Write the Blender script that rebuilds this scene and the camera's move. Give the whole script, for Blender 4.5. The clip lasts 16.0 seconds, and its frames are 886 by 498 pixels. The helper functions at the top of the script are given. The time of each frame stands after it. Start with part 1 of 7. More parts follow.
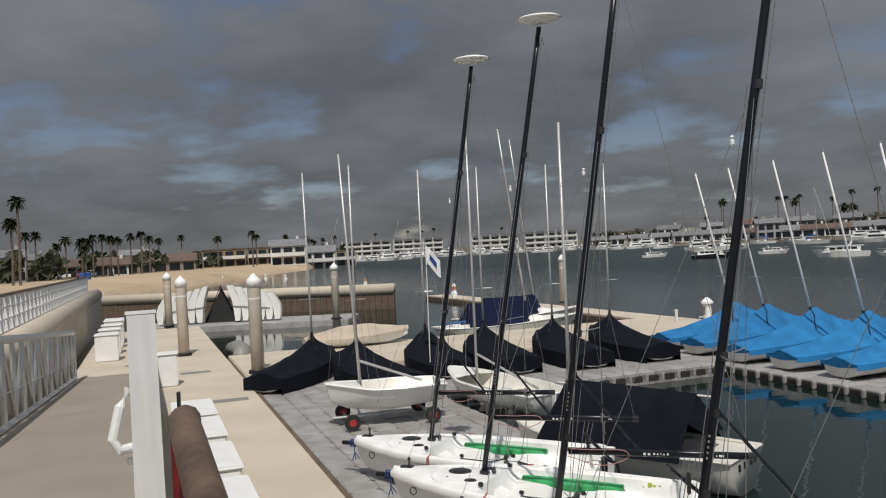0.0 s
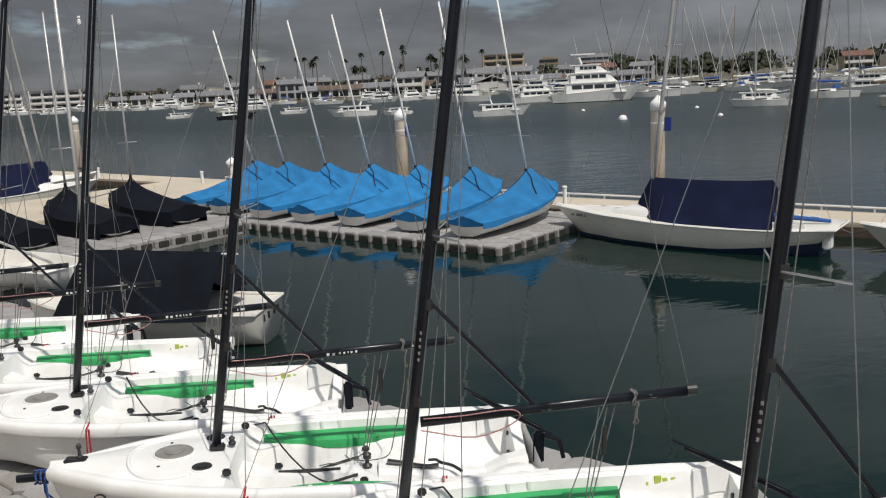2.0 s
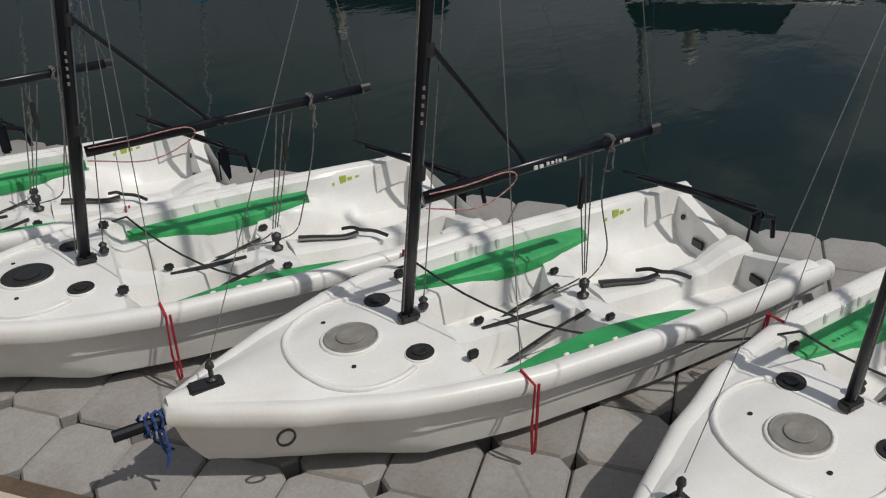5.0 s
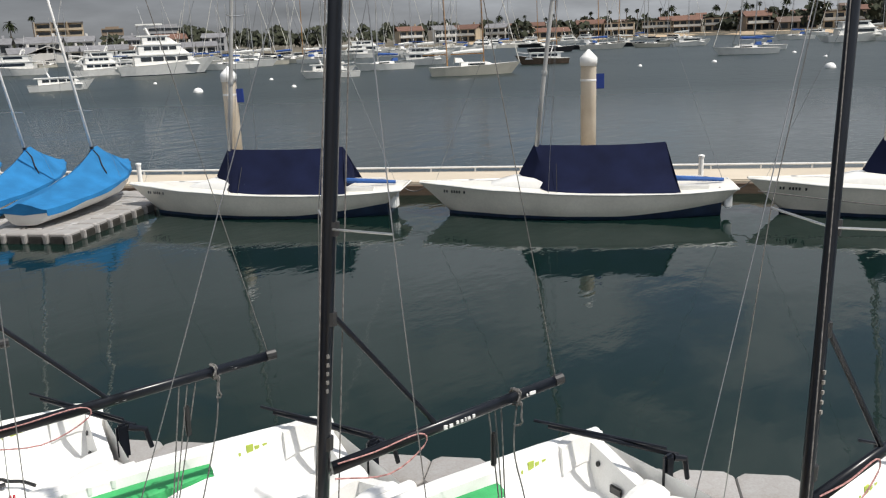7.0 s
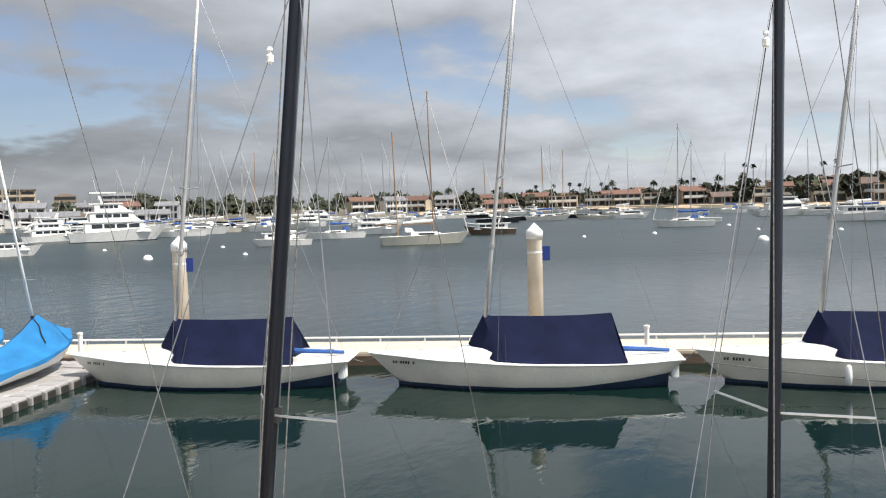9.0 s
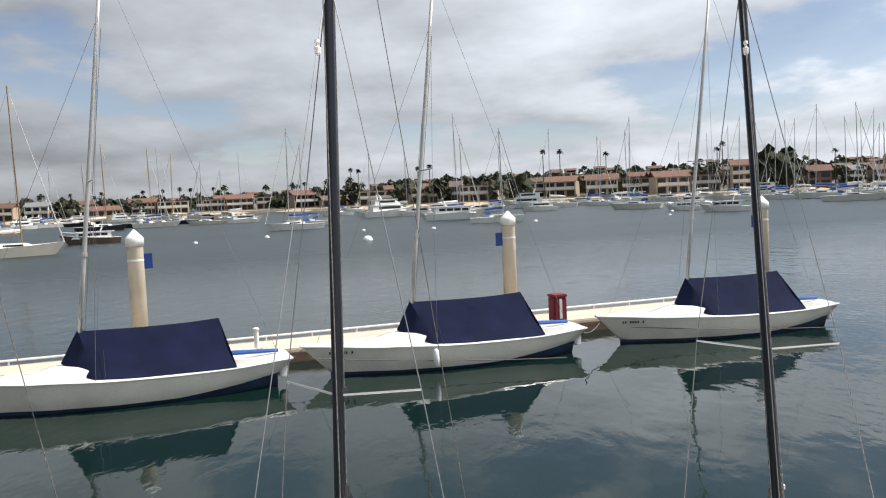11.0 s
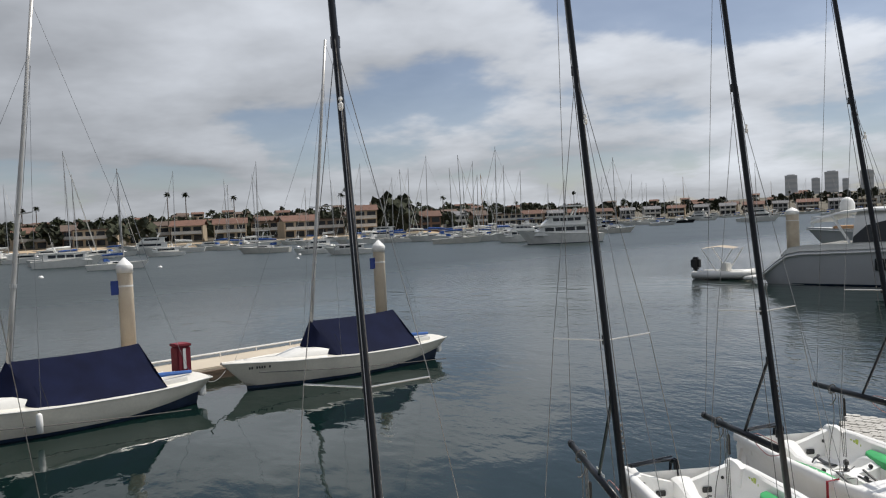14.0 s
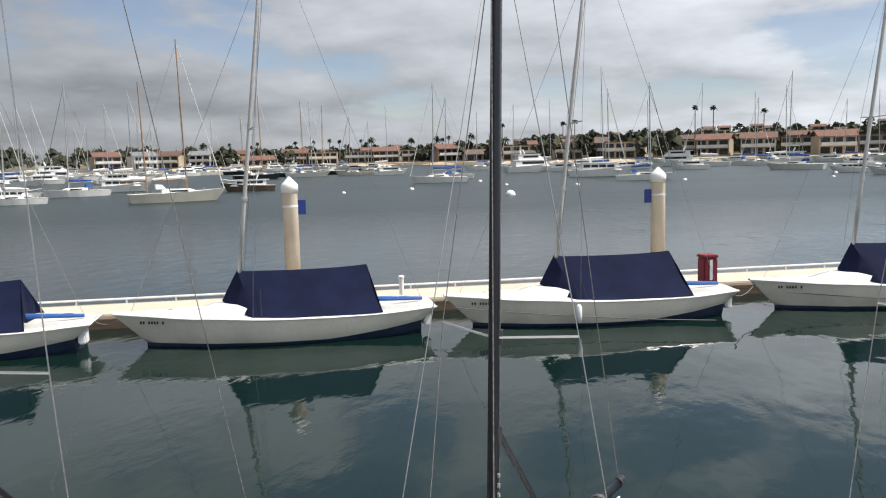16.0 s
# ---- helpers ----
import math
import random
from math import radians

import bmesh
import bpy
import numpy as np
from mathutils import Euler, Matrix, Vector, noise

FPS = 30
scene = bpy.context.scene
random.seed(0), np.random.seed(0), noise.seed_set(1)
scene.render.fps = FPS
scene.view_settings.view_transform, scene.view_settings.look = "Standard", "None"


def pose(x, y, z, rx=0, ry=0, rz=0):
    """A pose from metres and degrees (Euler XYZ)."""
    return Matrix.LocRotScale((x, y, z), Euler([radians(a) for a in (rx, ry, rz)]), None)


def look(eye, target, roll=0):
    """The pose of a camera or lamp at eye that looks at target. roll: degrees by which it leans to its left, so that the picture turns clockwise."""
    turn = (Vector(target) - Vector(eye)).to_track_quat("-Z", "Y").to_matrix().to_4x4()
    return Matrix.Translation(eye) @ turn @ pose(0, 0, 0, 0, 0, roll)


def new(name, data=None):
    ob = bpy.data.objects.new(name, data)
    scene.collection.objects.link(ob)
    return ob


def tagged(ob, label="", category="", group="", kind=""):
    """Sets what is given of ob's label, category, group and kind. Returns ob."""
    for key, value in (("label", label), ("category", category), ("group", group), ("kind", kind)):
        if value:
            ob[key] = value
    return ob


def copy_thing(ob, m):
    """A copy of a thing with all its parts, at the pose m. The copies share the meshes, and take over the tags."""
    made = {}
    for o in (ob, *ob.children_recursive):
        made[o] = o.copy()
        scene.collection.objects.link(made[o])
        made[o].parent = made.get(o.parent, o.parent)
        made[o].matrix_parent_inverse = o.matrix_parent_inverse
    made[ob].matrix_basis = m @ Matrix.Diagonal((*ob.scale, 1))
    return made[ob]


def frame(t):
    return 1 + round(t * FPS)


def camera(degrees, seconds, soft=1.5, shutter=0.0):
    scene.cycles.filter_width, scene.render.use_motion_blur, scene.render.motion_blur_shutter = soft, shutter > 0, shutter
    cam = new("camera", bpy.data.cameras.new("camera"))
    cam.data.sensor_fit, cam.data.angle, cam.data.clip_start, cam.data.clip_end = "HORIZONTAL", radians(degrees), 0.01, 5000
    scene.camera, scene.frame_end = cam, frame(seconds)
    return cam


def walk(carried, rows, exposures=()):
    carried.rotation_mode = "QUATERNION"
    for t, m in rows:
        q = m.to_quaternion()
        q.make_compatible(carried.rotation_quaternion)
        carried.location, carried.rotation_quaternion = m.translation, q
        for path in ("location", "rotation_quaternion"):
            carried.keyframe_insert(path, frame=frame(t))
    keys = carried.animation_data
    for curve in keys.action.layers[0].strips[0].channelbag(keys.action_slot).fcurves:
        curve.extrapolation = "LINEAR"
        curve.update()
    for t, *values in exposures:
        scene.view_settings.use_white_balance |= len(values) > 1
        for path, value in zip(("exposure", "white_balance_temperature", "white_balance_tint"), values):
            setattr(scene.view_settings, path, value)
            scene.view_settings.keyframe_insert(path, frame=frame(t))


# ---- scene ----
cam = camera(56.14, 16.0, soft=1.15)
# seconds, x, y, z, yaw, pitch, lean to the right
PATH = [
    (0.00, -0.250, 0.122, 3.988, 1.59, -0.03, 3.05),
    (0.50, -0.245, 0.180, 3.986, -11.50, -1.06, 2.58),
    (1.00, -0.224, 0.211, 3.976, -21.32, -2.31, 2.61),
    (1.50, -0.179, 0.206, 3.967, -25.79, -5.76, 2.75),
    (2.00, -0.102, 0.184, 3.952, -29.56, -11.20, 2.91),
    (2.50, -0.068, 0.171, 3.933, -35.41, -17.40, 2.04),
    (3.00, -0.038, 0.173, 3.895, -39.67, -22.65, 1.85),
    (3.50, -0.020, 0.166, 3.857, -43.30, -26.62, 1.51),
    (3.70, -0.009, 0.167, 3.840, -44.91, -27.87, 1.16),
    (4.22, 0.006, 0.159, 3.816, -47.99, -30.74, 1.01),
    (4.75, 0.014, 0.145, 3.818, -49.90, -31.46, 1.36),
    (5.28, 0.018, 0.131, 3.834, -51.41, -29.97, 1.86),
    (5.80, 0.025, 0.120, 3.851, -53.28, -26.20, 2.15),
    (6.00, 0.022, 0.117, 3.850, -54.41, -24.21, 2.04),
    (6.50, 0.039, 0.110, 3.868, -56.36, -19.62, 2.23),
    (7.00, 0.055, 0.113, 3.907, -57.69, -14.30, 2.36),
    (7.50, 0.055, 0.110, 3.949, -58.55, -8.88, 1.83),
    (8.00, 0.061, 0.114, 3.981, -58.96, -4.82, 1.74),
    (8.20, 0.069, 0.124, 3.997, -58.99, -3.92, 1.69),
    (8.72, 0.074, 0.114, 3.997, -60.24, -2.91, 1.67),
    (9.25, 0.078, 0.079, 3.972, -63.56, -3.50, 1.74),
    (9.78, 0.079, 0.025, 3.944, -68.94, -4.47, 1.91),
    (10.30, 0.080, -0.040, 3.938, -76.38, -4.59, 2.16),
    (10.50, 0.082, -0.063, 3.941, -79.45, -4.47, 2.05),
    (11.00, 0.081, -0.131, 3.954, -87.65, -3.65, 2.55),
    (11.50, 0.058, -0.180, 3.961, -95.40, -2.68, 2.69),
    (12.00, 0.048, -0.241, 3.971, -104.77, -2.38, 3.23),
    (12.50, 0.029, -0.320, 3.953, -113.72, -2.60, 2.92),
    (13.00, 0.017, -0.347, 3.954, -119.84, -2.30, 2.40),
    (13.50, -0.001, -0.318, 3.956, -119.24, -1.89, 2.44),
    (14.00, 0.061, -0.273, 3.966, -112.88, -1.77, 2.66),
    (14.50, 0.051, -0.207, 3.959, -105.95, -1.71, 2.47),
    (15.00, 0.071, -0.148, 3.949, -98.11, -2.06, 2.21),
    (15.50, 0.114, -0.090, 3.930, -88.73, -3.18, 2.10),
    (16.00, 0.120, -0.031, 3.894, -77.84, -6.39, 1.46),
]


def carried_pose(x, y, z, yaw, pitch, lean):
    """A hand-held camera's pose from its place, heading, tilt and lean."""
    turn = Euler((radians(90 + pitch), 0, radians(yaw))).to_matrix().to_4x4()
    return Matrix.Translation((x, y, z)) @ turn @ pose(0, 0, 0, 0, 0, -lean)


EXPOSURES = [(0.0, -0.5), (1.0, -0.45), (1.5, -0.3), (2.5, -0.62), (3.5, -1.0), (6.0, -0.78), (7.0, 0.05), (8.2, 0.64), (10.5, 0.52), (11.5, 0.28), (12.5, -0.15),
             (14.5, -0.18), (16.0, 0.44)]
walk(cam, [(t, carried_pose(*row)) for t, *row in PATH], EXPOSURES)

# ---- sky, clouds and sun ----
SUN_AZ, SUN_EL = 172.0, 57.0      # compass from +y towards +x, and height


def make_world():
    w = bpy.data.worlds.new("sky")
    scene.world = w
    w.use_nodes = True
    nt = w.node_tree
    nt.nodes.clear()
    N, L = nt.nodes.new, nt.links.new

    def math_node(op, a, b=None, clamp=False):
        m = N("ShaderNodeMath")
        m.operation, m.use_clamp = op, clamp
        for i, v in enumerate((a, b)):
            if v is None:
                continue
            if isinstance(v, (int, float)):
                m.inputs[i].default_value = v
            else:
                L(v, m.inputs[i])
        return m.outputs[0]

    out, bg = N("ShaderNodeOutputWorld"), N("ShaderNodeBackground")
    sky = N("ShaderNodeTexSky")
    sky.sky_type, sky.sun_disc = "NISHITA", False
    sky.sun_elevation, sky.sun_rotation = radians(SUN_EL), radians(SUN_AZ)
    sky.air_density, sky.dust_density, sky.ozone_density = 1.0, 0.2, 3.0
    co = N("ShaderNodeTexCoord")
    sep = N("ShaderNodeSeparateXYZ")
    L(co.outputs["Generated"], sep.inputs[0])
    up = math_node("ADD", math_node("MAXIMUM", sep.outputs[2], 0.0), 0.20)
    flat = N("ShaderNodeCombineXYZ")
    L(math_node("DIVIDE", sep.outputs[0], up), flat.inputs[0])
    L(math_node("DIVIDE", sep.outputs[1], up), flat.inputs[1])
    big, fine, shade = N("ShaderNodeTexNoise"), N("ShaderNodeTexNoise"), N("ShaderNodeTexNoise")
    for n, s, d, r in ((big, 0.62, 5, 0.5), (fine, 2.6, 7, 0.58), (shade, 1.3, 5, 0.55)):
        n.inputs["Scale"].default_value, n.inputs["Detail"].default_value, n.inputs["Roughness"].default_value = s, d, r
        L(flat.outputs[0], n.inputs["Vector"])
    cover = math_node("ADD", math_node("MULTIPLY", big.outputs[0], 0.72), math_node("MULTIPLY", fine.outputs[0], 0.28))
    # cloud banks close up towards the horizon
    low = math_node("SUBTRACT", 1.0, math_node("DIVIDE", math_node("MAXIMUM", sep.outputs[2], 0.0), 0.22), True)
    cover = math_node("ADD", cover, math_node("MULTIPLY", low, 0.05))
    # the deck breaks up towards the south-east
    east = N("ShaderNodeVectorMath")
    east.operation = "DOT_PRODUCT"
    L(co.outputs["Generated"], east.inputs[0])
    east.inputs[1].default_value = (math.sin(radians(124)) * 0.82, math.cos(radians(124)) * 0.82, 0.57)
    open_sky = N("ShaderNodeMapRange")
    open_sky.interpolation_type = "SMOOTHSTEP"
    open_sky.inputs["From Min"].default_value, open_sky.inputs["From Max"].default_value = 0.72, 1.0
    open_sky.inputs["To Max"].default_value = 0.13
    L(east.outputs["Value"], open_sky.inputs["Value"])
    cover = math_node("SUBTRACT", cover, open_sky.outputs[0])
    ramp = N("ShaderNodeMapRange")
    ramp.interpolation_type = "SMOOTHSTEP"
    ramp.inputs["From Min"].default_value, ramp.inputs["From Max"].default_value = 0.425, 0.495
    L(cover, ramp.inputs["Value"])
    # how near to the sun this part of the sky lies
    sunward = N("ShaderNodeVectorMath")
    sunward.operation = "DOT_PRODUCT"
    a, e = radians(SUN_AZ), radians(SUN_EL)
    L(co.outputs["Generated"], sunward.inputs[0])
    sunward.inputs[1].default_value = (math.sin(a) * math.cos(e), math.cos(a) * math.cos(e), math.sin(e))
    near = N("ShaderNodeMapRange")
    near.inputs["From Min"].default_value, near.inputs["From Max"].default_value = -0.35, 0.62
    near.inputs["To Min"].default_value, near.inputs["To Max"].default_value = 0.34, 1.28
    L(sunward.outputs["Value"], near.inputs["Value"])
    bright = math_node("MULTIPLY", near.outputs[0], math_node("ADD", 0.06, math_node("MULTIPLY", shade.outputs[0], 1.72)))
    grey = N("ShaderNodeVectorMath")
    grey.operation = "SCALE"
    grey.inputs[0].default_value = (0.905, 0.95, 1.025)
    L(math_node("MULTIPLY", bright, 6.4), grey.inputs["Scale"])
    dim = N("ShaderNodeVectorMath")
    dim.operation = "MULTIPLY"
    L(sky.outputs[0], dim.inputs[0])
    dim.inputs[1].default_value = (0.84, 0.79, 0.82)
    mix = N("ShaderNodeMix")
    mix.data_type = "RGBA"
    L(math_node("ADD", math_node("MULTIPLY", ramp.outputs[0], 0.64), 0.31), mix.inputs["Factor"])
    L(dim.outputs[0], mix.inputs["A"])
    L(grey.outputs[0], mix.inputs["B"])
    L(mix.outputs["Result"], bg.inputs["Color"])
    bg.inputs["Strength"].default_value = 0.1
    L(bg.outputs[0], out.inputs[0])


make_world()
sun = new("sun", bpy.data.lights.new("sun", "SUN"))
sun.data.energy, sun.data.angle, sun.data.color = 4.6, radians(0.7), (1.0, 0.95, 0.88)
_a, _e = radians(SUN_AZ), radians(SUN_EL)
sun.matrix_world = look((100 * math.sin(_a) * math.cos(_e), 100 * math.cos(_a) * math.cos(_e), 100 * math.sin(_e)), (0, 0, 0))


# ---- materials ----
def mat(name, color, rough=0.5, metal=0.0, vary=0.12, scale=3.0, bump=0.0, grain=40.0, tint=None, ran=0.0, spec=0.5, stretch=None):
    """A surface with variation at two scales: stains of size 1/scale m and a grain of 1/grain m."""
    m = bpy.data.materials.new(name)
    m.use_nodes = True
    nt = m.node_tree
    b = nt.nodes["Principled BSDF"]
    N, L = nt.nodes.new, nt.links.new
    b.inputs["Roughness"].default_value, b.inputs["Metallic"].default_value = rough, metal
    b.inputs["Specular IOR Level"].default_value = spec
    co = N("ShaderNodeTexCoord")
    vec = co.outputs["Object"]
    if stretch:
        mp = N("ShaderNodeMapping")
        mp.inputs["Scale"].default_value = stretch
        L(vec, mp.inputs["Vector"])
        vec = mp.outputs[0]
    n1, n2 = N("ShaderNodeTexNoise"), N("ShaderNodeTexNoise")
    for n, s in ((n1, scale), (n2, grain)):
        n.inputs["Scale"].default_value, n.inputs["Detail"].default_value = s, 4
        L(vec, n.inputs["Vector"])
    mix = N("ShaderNodeMix")
    mix.data_type = "RGBA"
    dark = tint or tuple(c * (1 - 2.2 * vary) for c in color)
    mix.inputs["A"].default_value = (*[max(c, 0.0) for c in dark], 1)
    mix.inputs["B"].default_value = (*[min(c * (1 + vary * 0.6), 1) for c in color], 1)
    add = N("ShaderNodeMath")
    add.operation = "MULTIPLY_ADD"
    add.inputs[1].default_value, add.inputs[2].default_value = 0.35, 0.0
    L(n2.outputs[0], add.inputs[0])
    rng = N("ShaderNodeMapRange")
    rng.inputs["From Min"].default_value, rng.inputs["From Max"].default_value = 0.42, 0.78
    sm = N("ShaderNodeMath")
    sm.operation = "MULTIPLY_ADD"
    sm.inputs[1].default_value = 0.75
    L(n1.outputs[0], sm.inputs[0])
    L(add.outputs[0], sm.inputs[2])
    L(sm.outputs[0], rng.inputs["Value"])
    L(rng.outputs[0], mix.inputs["Factor"])
    col = mix.outputs["Result"]
    if ran:
        info, hsv, mr = N("ShaderNodeObjectInfo"), N("ShaderNodeHueSaturation"), N("ShaderNodeMapRange")
        mr.inputs["To Min"].default_value, mr.inputs["To Max"].default_value = 1 - ran, 1 + ran
        L(info.outputs["Random"], mr.inputs["Value"])
        L(mr.outputs[0], hsv.inputs["Value"])
        L(col, hsv.inputs["Color"])
        col = hsv.outputs[0]
    L(col, b.inputs["Base Color"])
    if bump:
        bp = N("ShaderNodeBump")
        bp.inputs["Strength"].default_value, bp.inputs["Distance"].default_value = bump, 0.01
        L(sm.outputs[0], bp.inputs["Height"])
        L(bp.outputs[0], b.inputs["Normal"])
    return m


def water_material():
    m = bpy.data.materials.new("harbour_water")
    m.use_nodes = True
    nt = m.node_tree
    b = nt.nodes["Principled BSDF"]
    N, L = nt.nodes.new, nt.links.new
    b.inputs["Base Color"].default_value = (0.0036, 0.0132, 0.0102, 1)
    b.inputs["Roughness"].default_value, b.inputs["IOR"].default_value = 0.05, 1.33
    co = N("ShaderNodeTexCoord")
    hs = []
    for s, d, st in ((0.55, 2, (1, 1.6, 1)), (3.2, 3, (1, 1.8, 1)), (0.05, 2, (1, 1, 1))):
        mp, n = N("ShaderNodeMapping"), N("ShaderNodeTexNoise")
        mp.inputs["Scale"].default_value = st
        mp.inputs["Rotation"].default_value = (0, 0, 0.6)
        n.inputs["Scale"].default_value, n.inputs["Detail"].default_value = s, d
        L(co.outputs["Object"], mp.inputs["Vector"])
        L(mp.outputs[0], n.inputs["Vector"])
        hs.append(n.outputs[0])
    # wind patches: calm in some places, rippled in others
    rip = N("ShaderNodeMapRange")
    rip.inputs["From Min"].default_value, rip.inputs["From Max"].default_value = 0.4, 0.62
    rip.inputs["To Min"].default_value, rip.inputs["To Max"].default_value = 0.1, 0.55
    L(hs[2], rip.inputs["Value"])
    mul = N("ShaderNodeMath")
    mul.operation = "MULTIPLY"
    L(hs[1], mul.inputs[0])
    L(rip.outputs[0], mul.inputs[1])
    add = N("ShaderNodeMath")
    add.operation = "ADD"
    L(hs[0], add.inputs[0])
    L(mul.outputs[0], add.inputs[1])
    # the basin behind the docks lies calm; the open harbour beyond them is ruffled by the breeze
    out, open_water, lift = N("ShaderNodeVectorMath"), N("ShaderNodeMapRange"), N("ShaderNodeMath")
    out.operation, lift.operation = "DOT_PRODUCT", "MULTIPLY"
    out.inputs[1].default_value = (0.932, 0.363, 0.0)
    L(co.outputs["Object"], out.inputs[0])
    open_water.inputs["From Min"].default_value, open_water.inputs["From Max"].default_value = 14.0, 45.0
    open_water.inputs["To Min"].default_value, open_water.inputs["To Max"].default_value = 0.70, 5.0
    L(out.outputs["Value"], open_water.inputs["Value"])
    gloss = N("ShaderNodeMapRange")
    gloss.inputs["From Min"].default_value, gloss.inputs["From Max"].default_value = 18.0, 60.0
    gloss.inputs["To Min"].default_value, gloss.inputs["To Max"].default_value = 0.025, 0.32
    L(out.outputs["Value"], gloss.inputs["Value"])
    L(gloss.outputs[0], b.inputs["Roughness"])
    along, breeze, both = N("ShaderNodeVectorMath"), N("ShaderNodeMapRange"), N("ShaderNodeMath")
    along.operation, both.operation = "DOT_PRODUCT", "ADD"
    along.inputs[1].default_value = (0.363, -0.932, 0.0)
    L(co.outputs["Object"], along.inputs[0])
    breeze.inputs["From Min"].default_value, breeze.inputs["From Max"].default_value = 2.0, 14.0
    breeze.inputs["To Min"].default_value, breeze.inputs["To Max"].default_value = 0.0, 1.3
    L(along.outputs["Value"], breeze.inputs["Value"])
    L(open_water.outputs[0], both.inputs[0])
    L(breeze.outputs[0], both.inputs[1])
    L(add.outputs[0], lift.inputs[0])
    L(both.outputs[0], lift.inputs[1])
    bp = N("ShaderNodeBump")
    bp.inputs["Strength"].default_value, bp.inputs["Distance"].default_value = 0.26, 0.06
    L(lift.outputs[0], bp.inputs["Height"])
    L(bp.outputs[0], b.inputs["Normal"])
    return m


WATER = water_material()
CONCRETE = mat("dock_concrete", (0.55, 0.48, 0.38), 0.85, vary=0.07, scale=0.7, bump=0.3, grain=60)
RAMP = mat("ramp_grating", (0.30, 0.26, 0.21), 0.85, vary=0.07, scale=0.9, bump=0.4, grain=120)
FLOAT = mat("float_plastic", (0.36, 0.36, 0.36), 0.6, vary=0.12, scale=2.2, bump=0.25, grain=55, ran=0.12, tint=(0.25, 0.23, 0.21))
RUBBER = mat("black_rubber", (0.02, 0.02, 0.02), 0.7, vary=0.2)
GELCOAT = mat("white_gelcoat", (0.84, 0.83, 0.79), 0.28, vary=0.05, scale=1.6, grain=18)
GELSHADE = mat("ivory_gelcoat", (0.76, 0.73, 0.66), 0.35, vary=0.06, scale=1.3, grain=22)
QUESTW = mat("white_polyethylene", (0.86, 0.86, 0.85), 0.38, vary=0.04, scale=2.4, bump=0.06, grain=70, tint=(0.75, 0.74, 0.71))
GREEN = mat("green_foam_pad", (0.045, 0.42, 0.13), 0.55, vary=0.14, scale=5, bump=0.15, grain=80)
LIME = mat("lime_lettering", (0.42, 0.52, 0.08), 0.5, vary=0.05)
BLACK = mat("black_anodised", (0.008, 0.010, 0.015), 0.28, 0.0, spec=0.35, vary=0.15, scale=6)
BLACKP = mat("black_plastic", (0.025, 0.025, 0.026), 0.45, vary=0.15)
GREYP = mat("grey_hatch_plastic", (0.26, 0.25, 0.23), 0.5, vary=0.12, scale=9)
ROPE = mat("grey_rope", (0.22, 0.21, 0.20), 0.9, vary=0.3, scale=60, grain=300)
REDROPE = mat("red_rope", (0.55, 0.03, 0.05), 0.85, vary=0.3, scale=60, grain=300)
BLUEROPE = mat("blue_rope", (0.04, 0.10, 0.35), 0.85, vary=0.3, scale=60, grain=300)
PINKROPE = mat("pale_red_rope", (0.62, 0.32, 0.30), 0.85, vary=0.3, scale=60, grain=300)
WIRE = mat("steel_wire", (0.35, 0.35, 0.35), 0.35, 0.8, vary=0.1)
ALU = mat("aluminium", (0.62, 0.62, 0.61), 0.38, 0.85, vary=0.08, scale=2)
BRUSHED = mat("brushed_aluminium", (0.80, 0.80, 0.79), 0.42, 0.35, vary=0.06, scale=3, grain=120, stretch=(8, 8, 1))
WHITEMET = mat("white_painted_metal", (0.75, 0.74, 0.72), 0.4, vary=0.06, scale=2)
MASTGREY = mat("grey_mast", (0.55, 0.54, 0.52), 0.4, 0.4, vary=0.08, scale=2)
PALEMAST = mat("pale_alloy_mast", (0.80, 0.79, 0.76), 0.45, vary=0.08, scale=2)
NAVY = mat("navy_canvas", (0.008, 0.012, 0.040), 0.9, spec=0.15, vary=0.18, scale=2.0, bump=0.4, grain=160)
DARKNAVY = mat("dark_canvas", (0.007, 0.009, 0.015), 0.9, spec=0.12, vary=0.18, scale=2.2, bump=0.4, grain=160)
BLUE = mat("blue_canvas", (0.022, 0.19, 0.44), 0.8, spec=0.25, vary=0.14, scale=2.2, bump=0.4, grain=150, ran=0.08)
TAN = mat("tan_canvas", (0.50, 0.42, 0.33), 0.85, vary=0.1, scale=1.6, bump=0.4, grain=120)
PILE = mat("concrete_pile", (0.66, 0.60, 0.50), 0.8, vary=0.10, scale=1.4, bump=0.25, grain=40, tint=(0.50, 0.42, 0.32))
WHITEP = mat("white_plastic", (0.80, 0.80, 0.78), 0.45, vary=0.04)
BOOT = mat("dark_antifouling", (0.012, 0.03, 0.07), 0.6, vary=0.2, scale=4)
RED = mat("red_paint", (0.45, 0.03, 0.03), 0.5, vary=0.12, scale=5)
MAROON = mat("maroon_canvas", (0.22, 0.02, 0.035), 0.8, vary=0.15, scale=6)
RUSTWOOD = mat("worn_brown_rail", (0.15, 0.095, 0.06), 0.55, vary=0.25, scale=7, bump=0.4, grain=60)
WOOD = mat("weathered_timber", (0.16, 0.11, 0.075), 0.8, vary=0.2, scale=3, bump=0.4, grain=50, stretch=(1, 1, 6))
VARNISH = mat("varnished_spar", (0.42, 0.21, 0.06), 0.35, vary=0.12, scale=4)
SIGN = mat("blue_sign", (0.02, 0.05, 0.25), 0.4, vary=0.05)
GLASS = mat("dark_window_glass", (0.015, 0.02, 0.025), 0.06, vary=0.1)
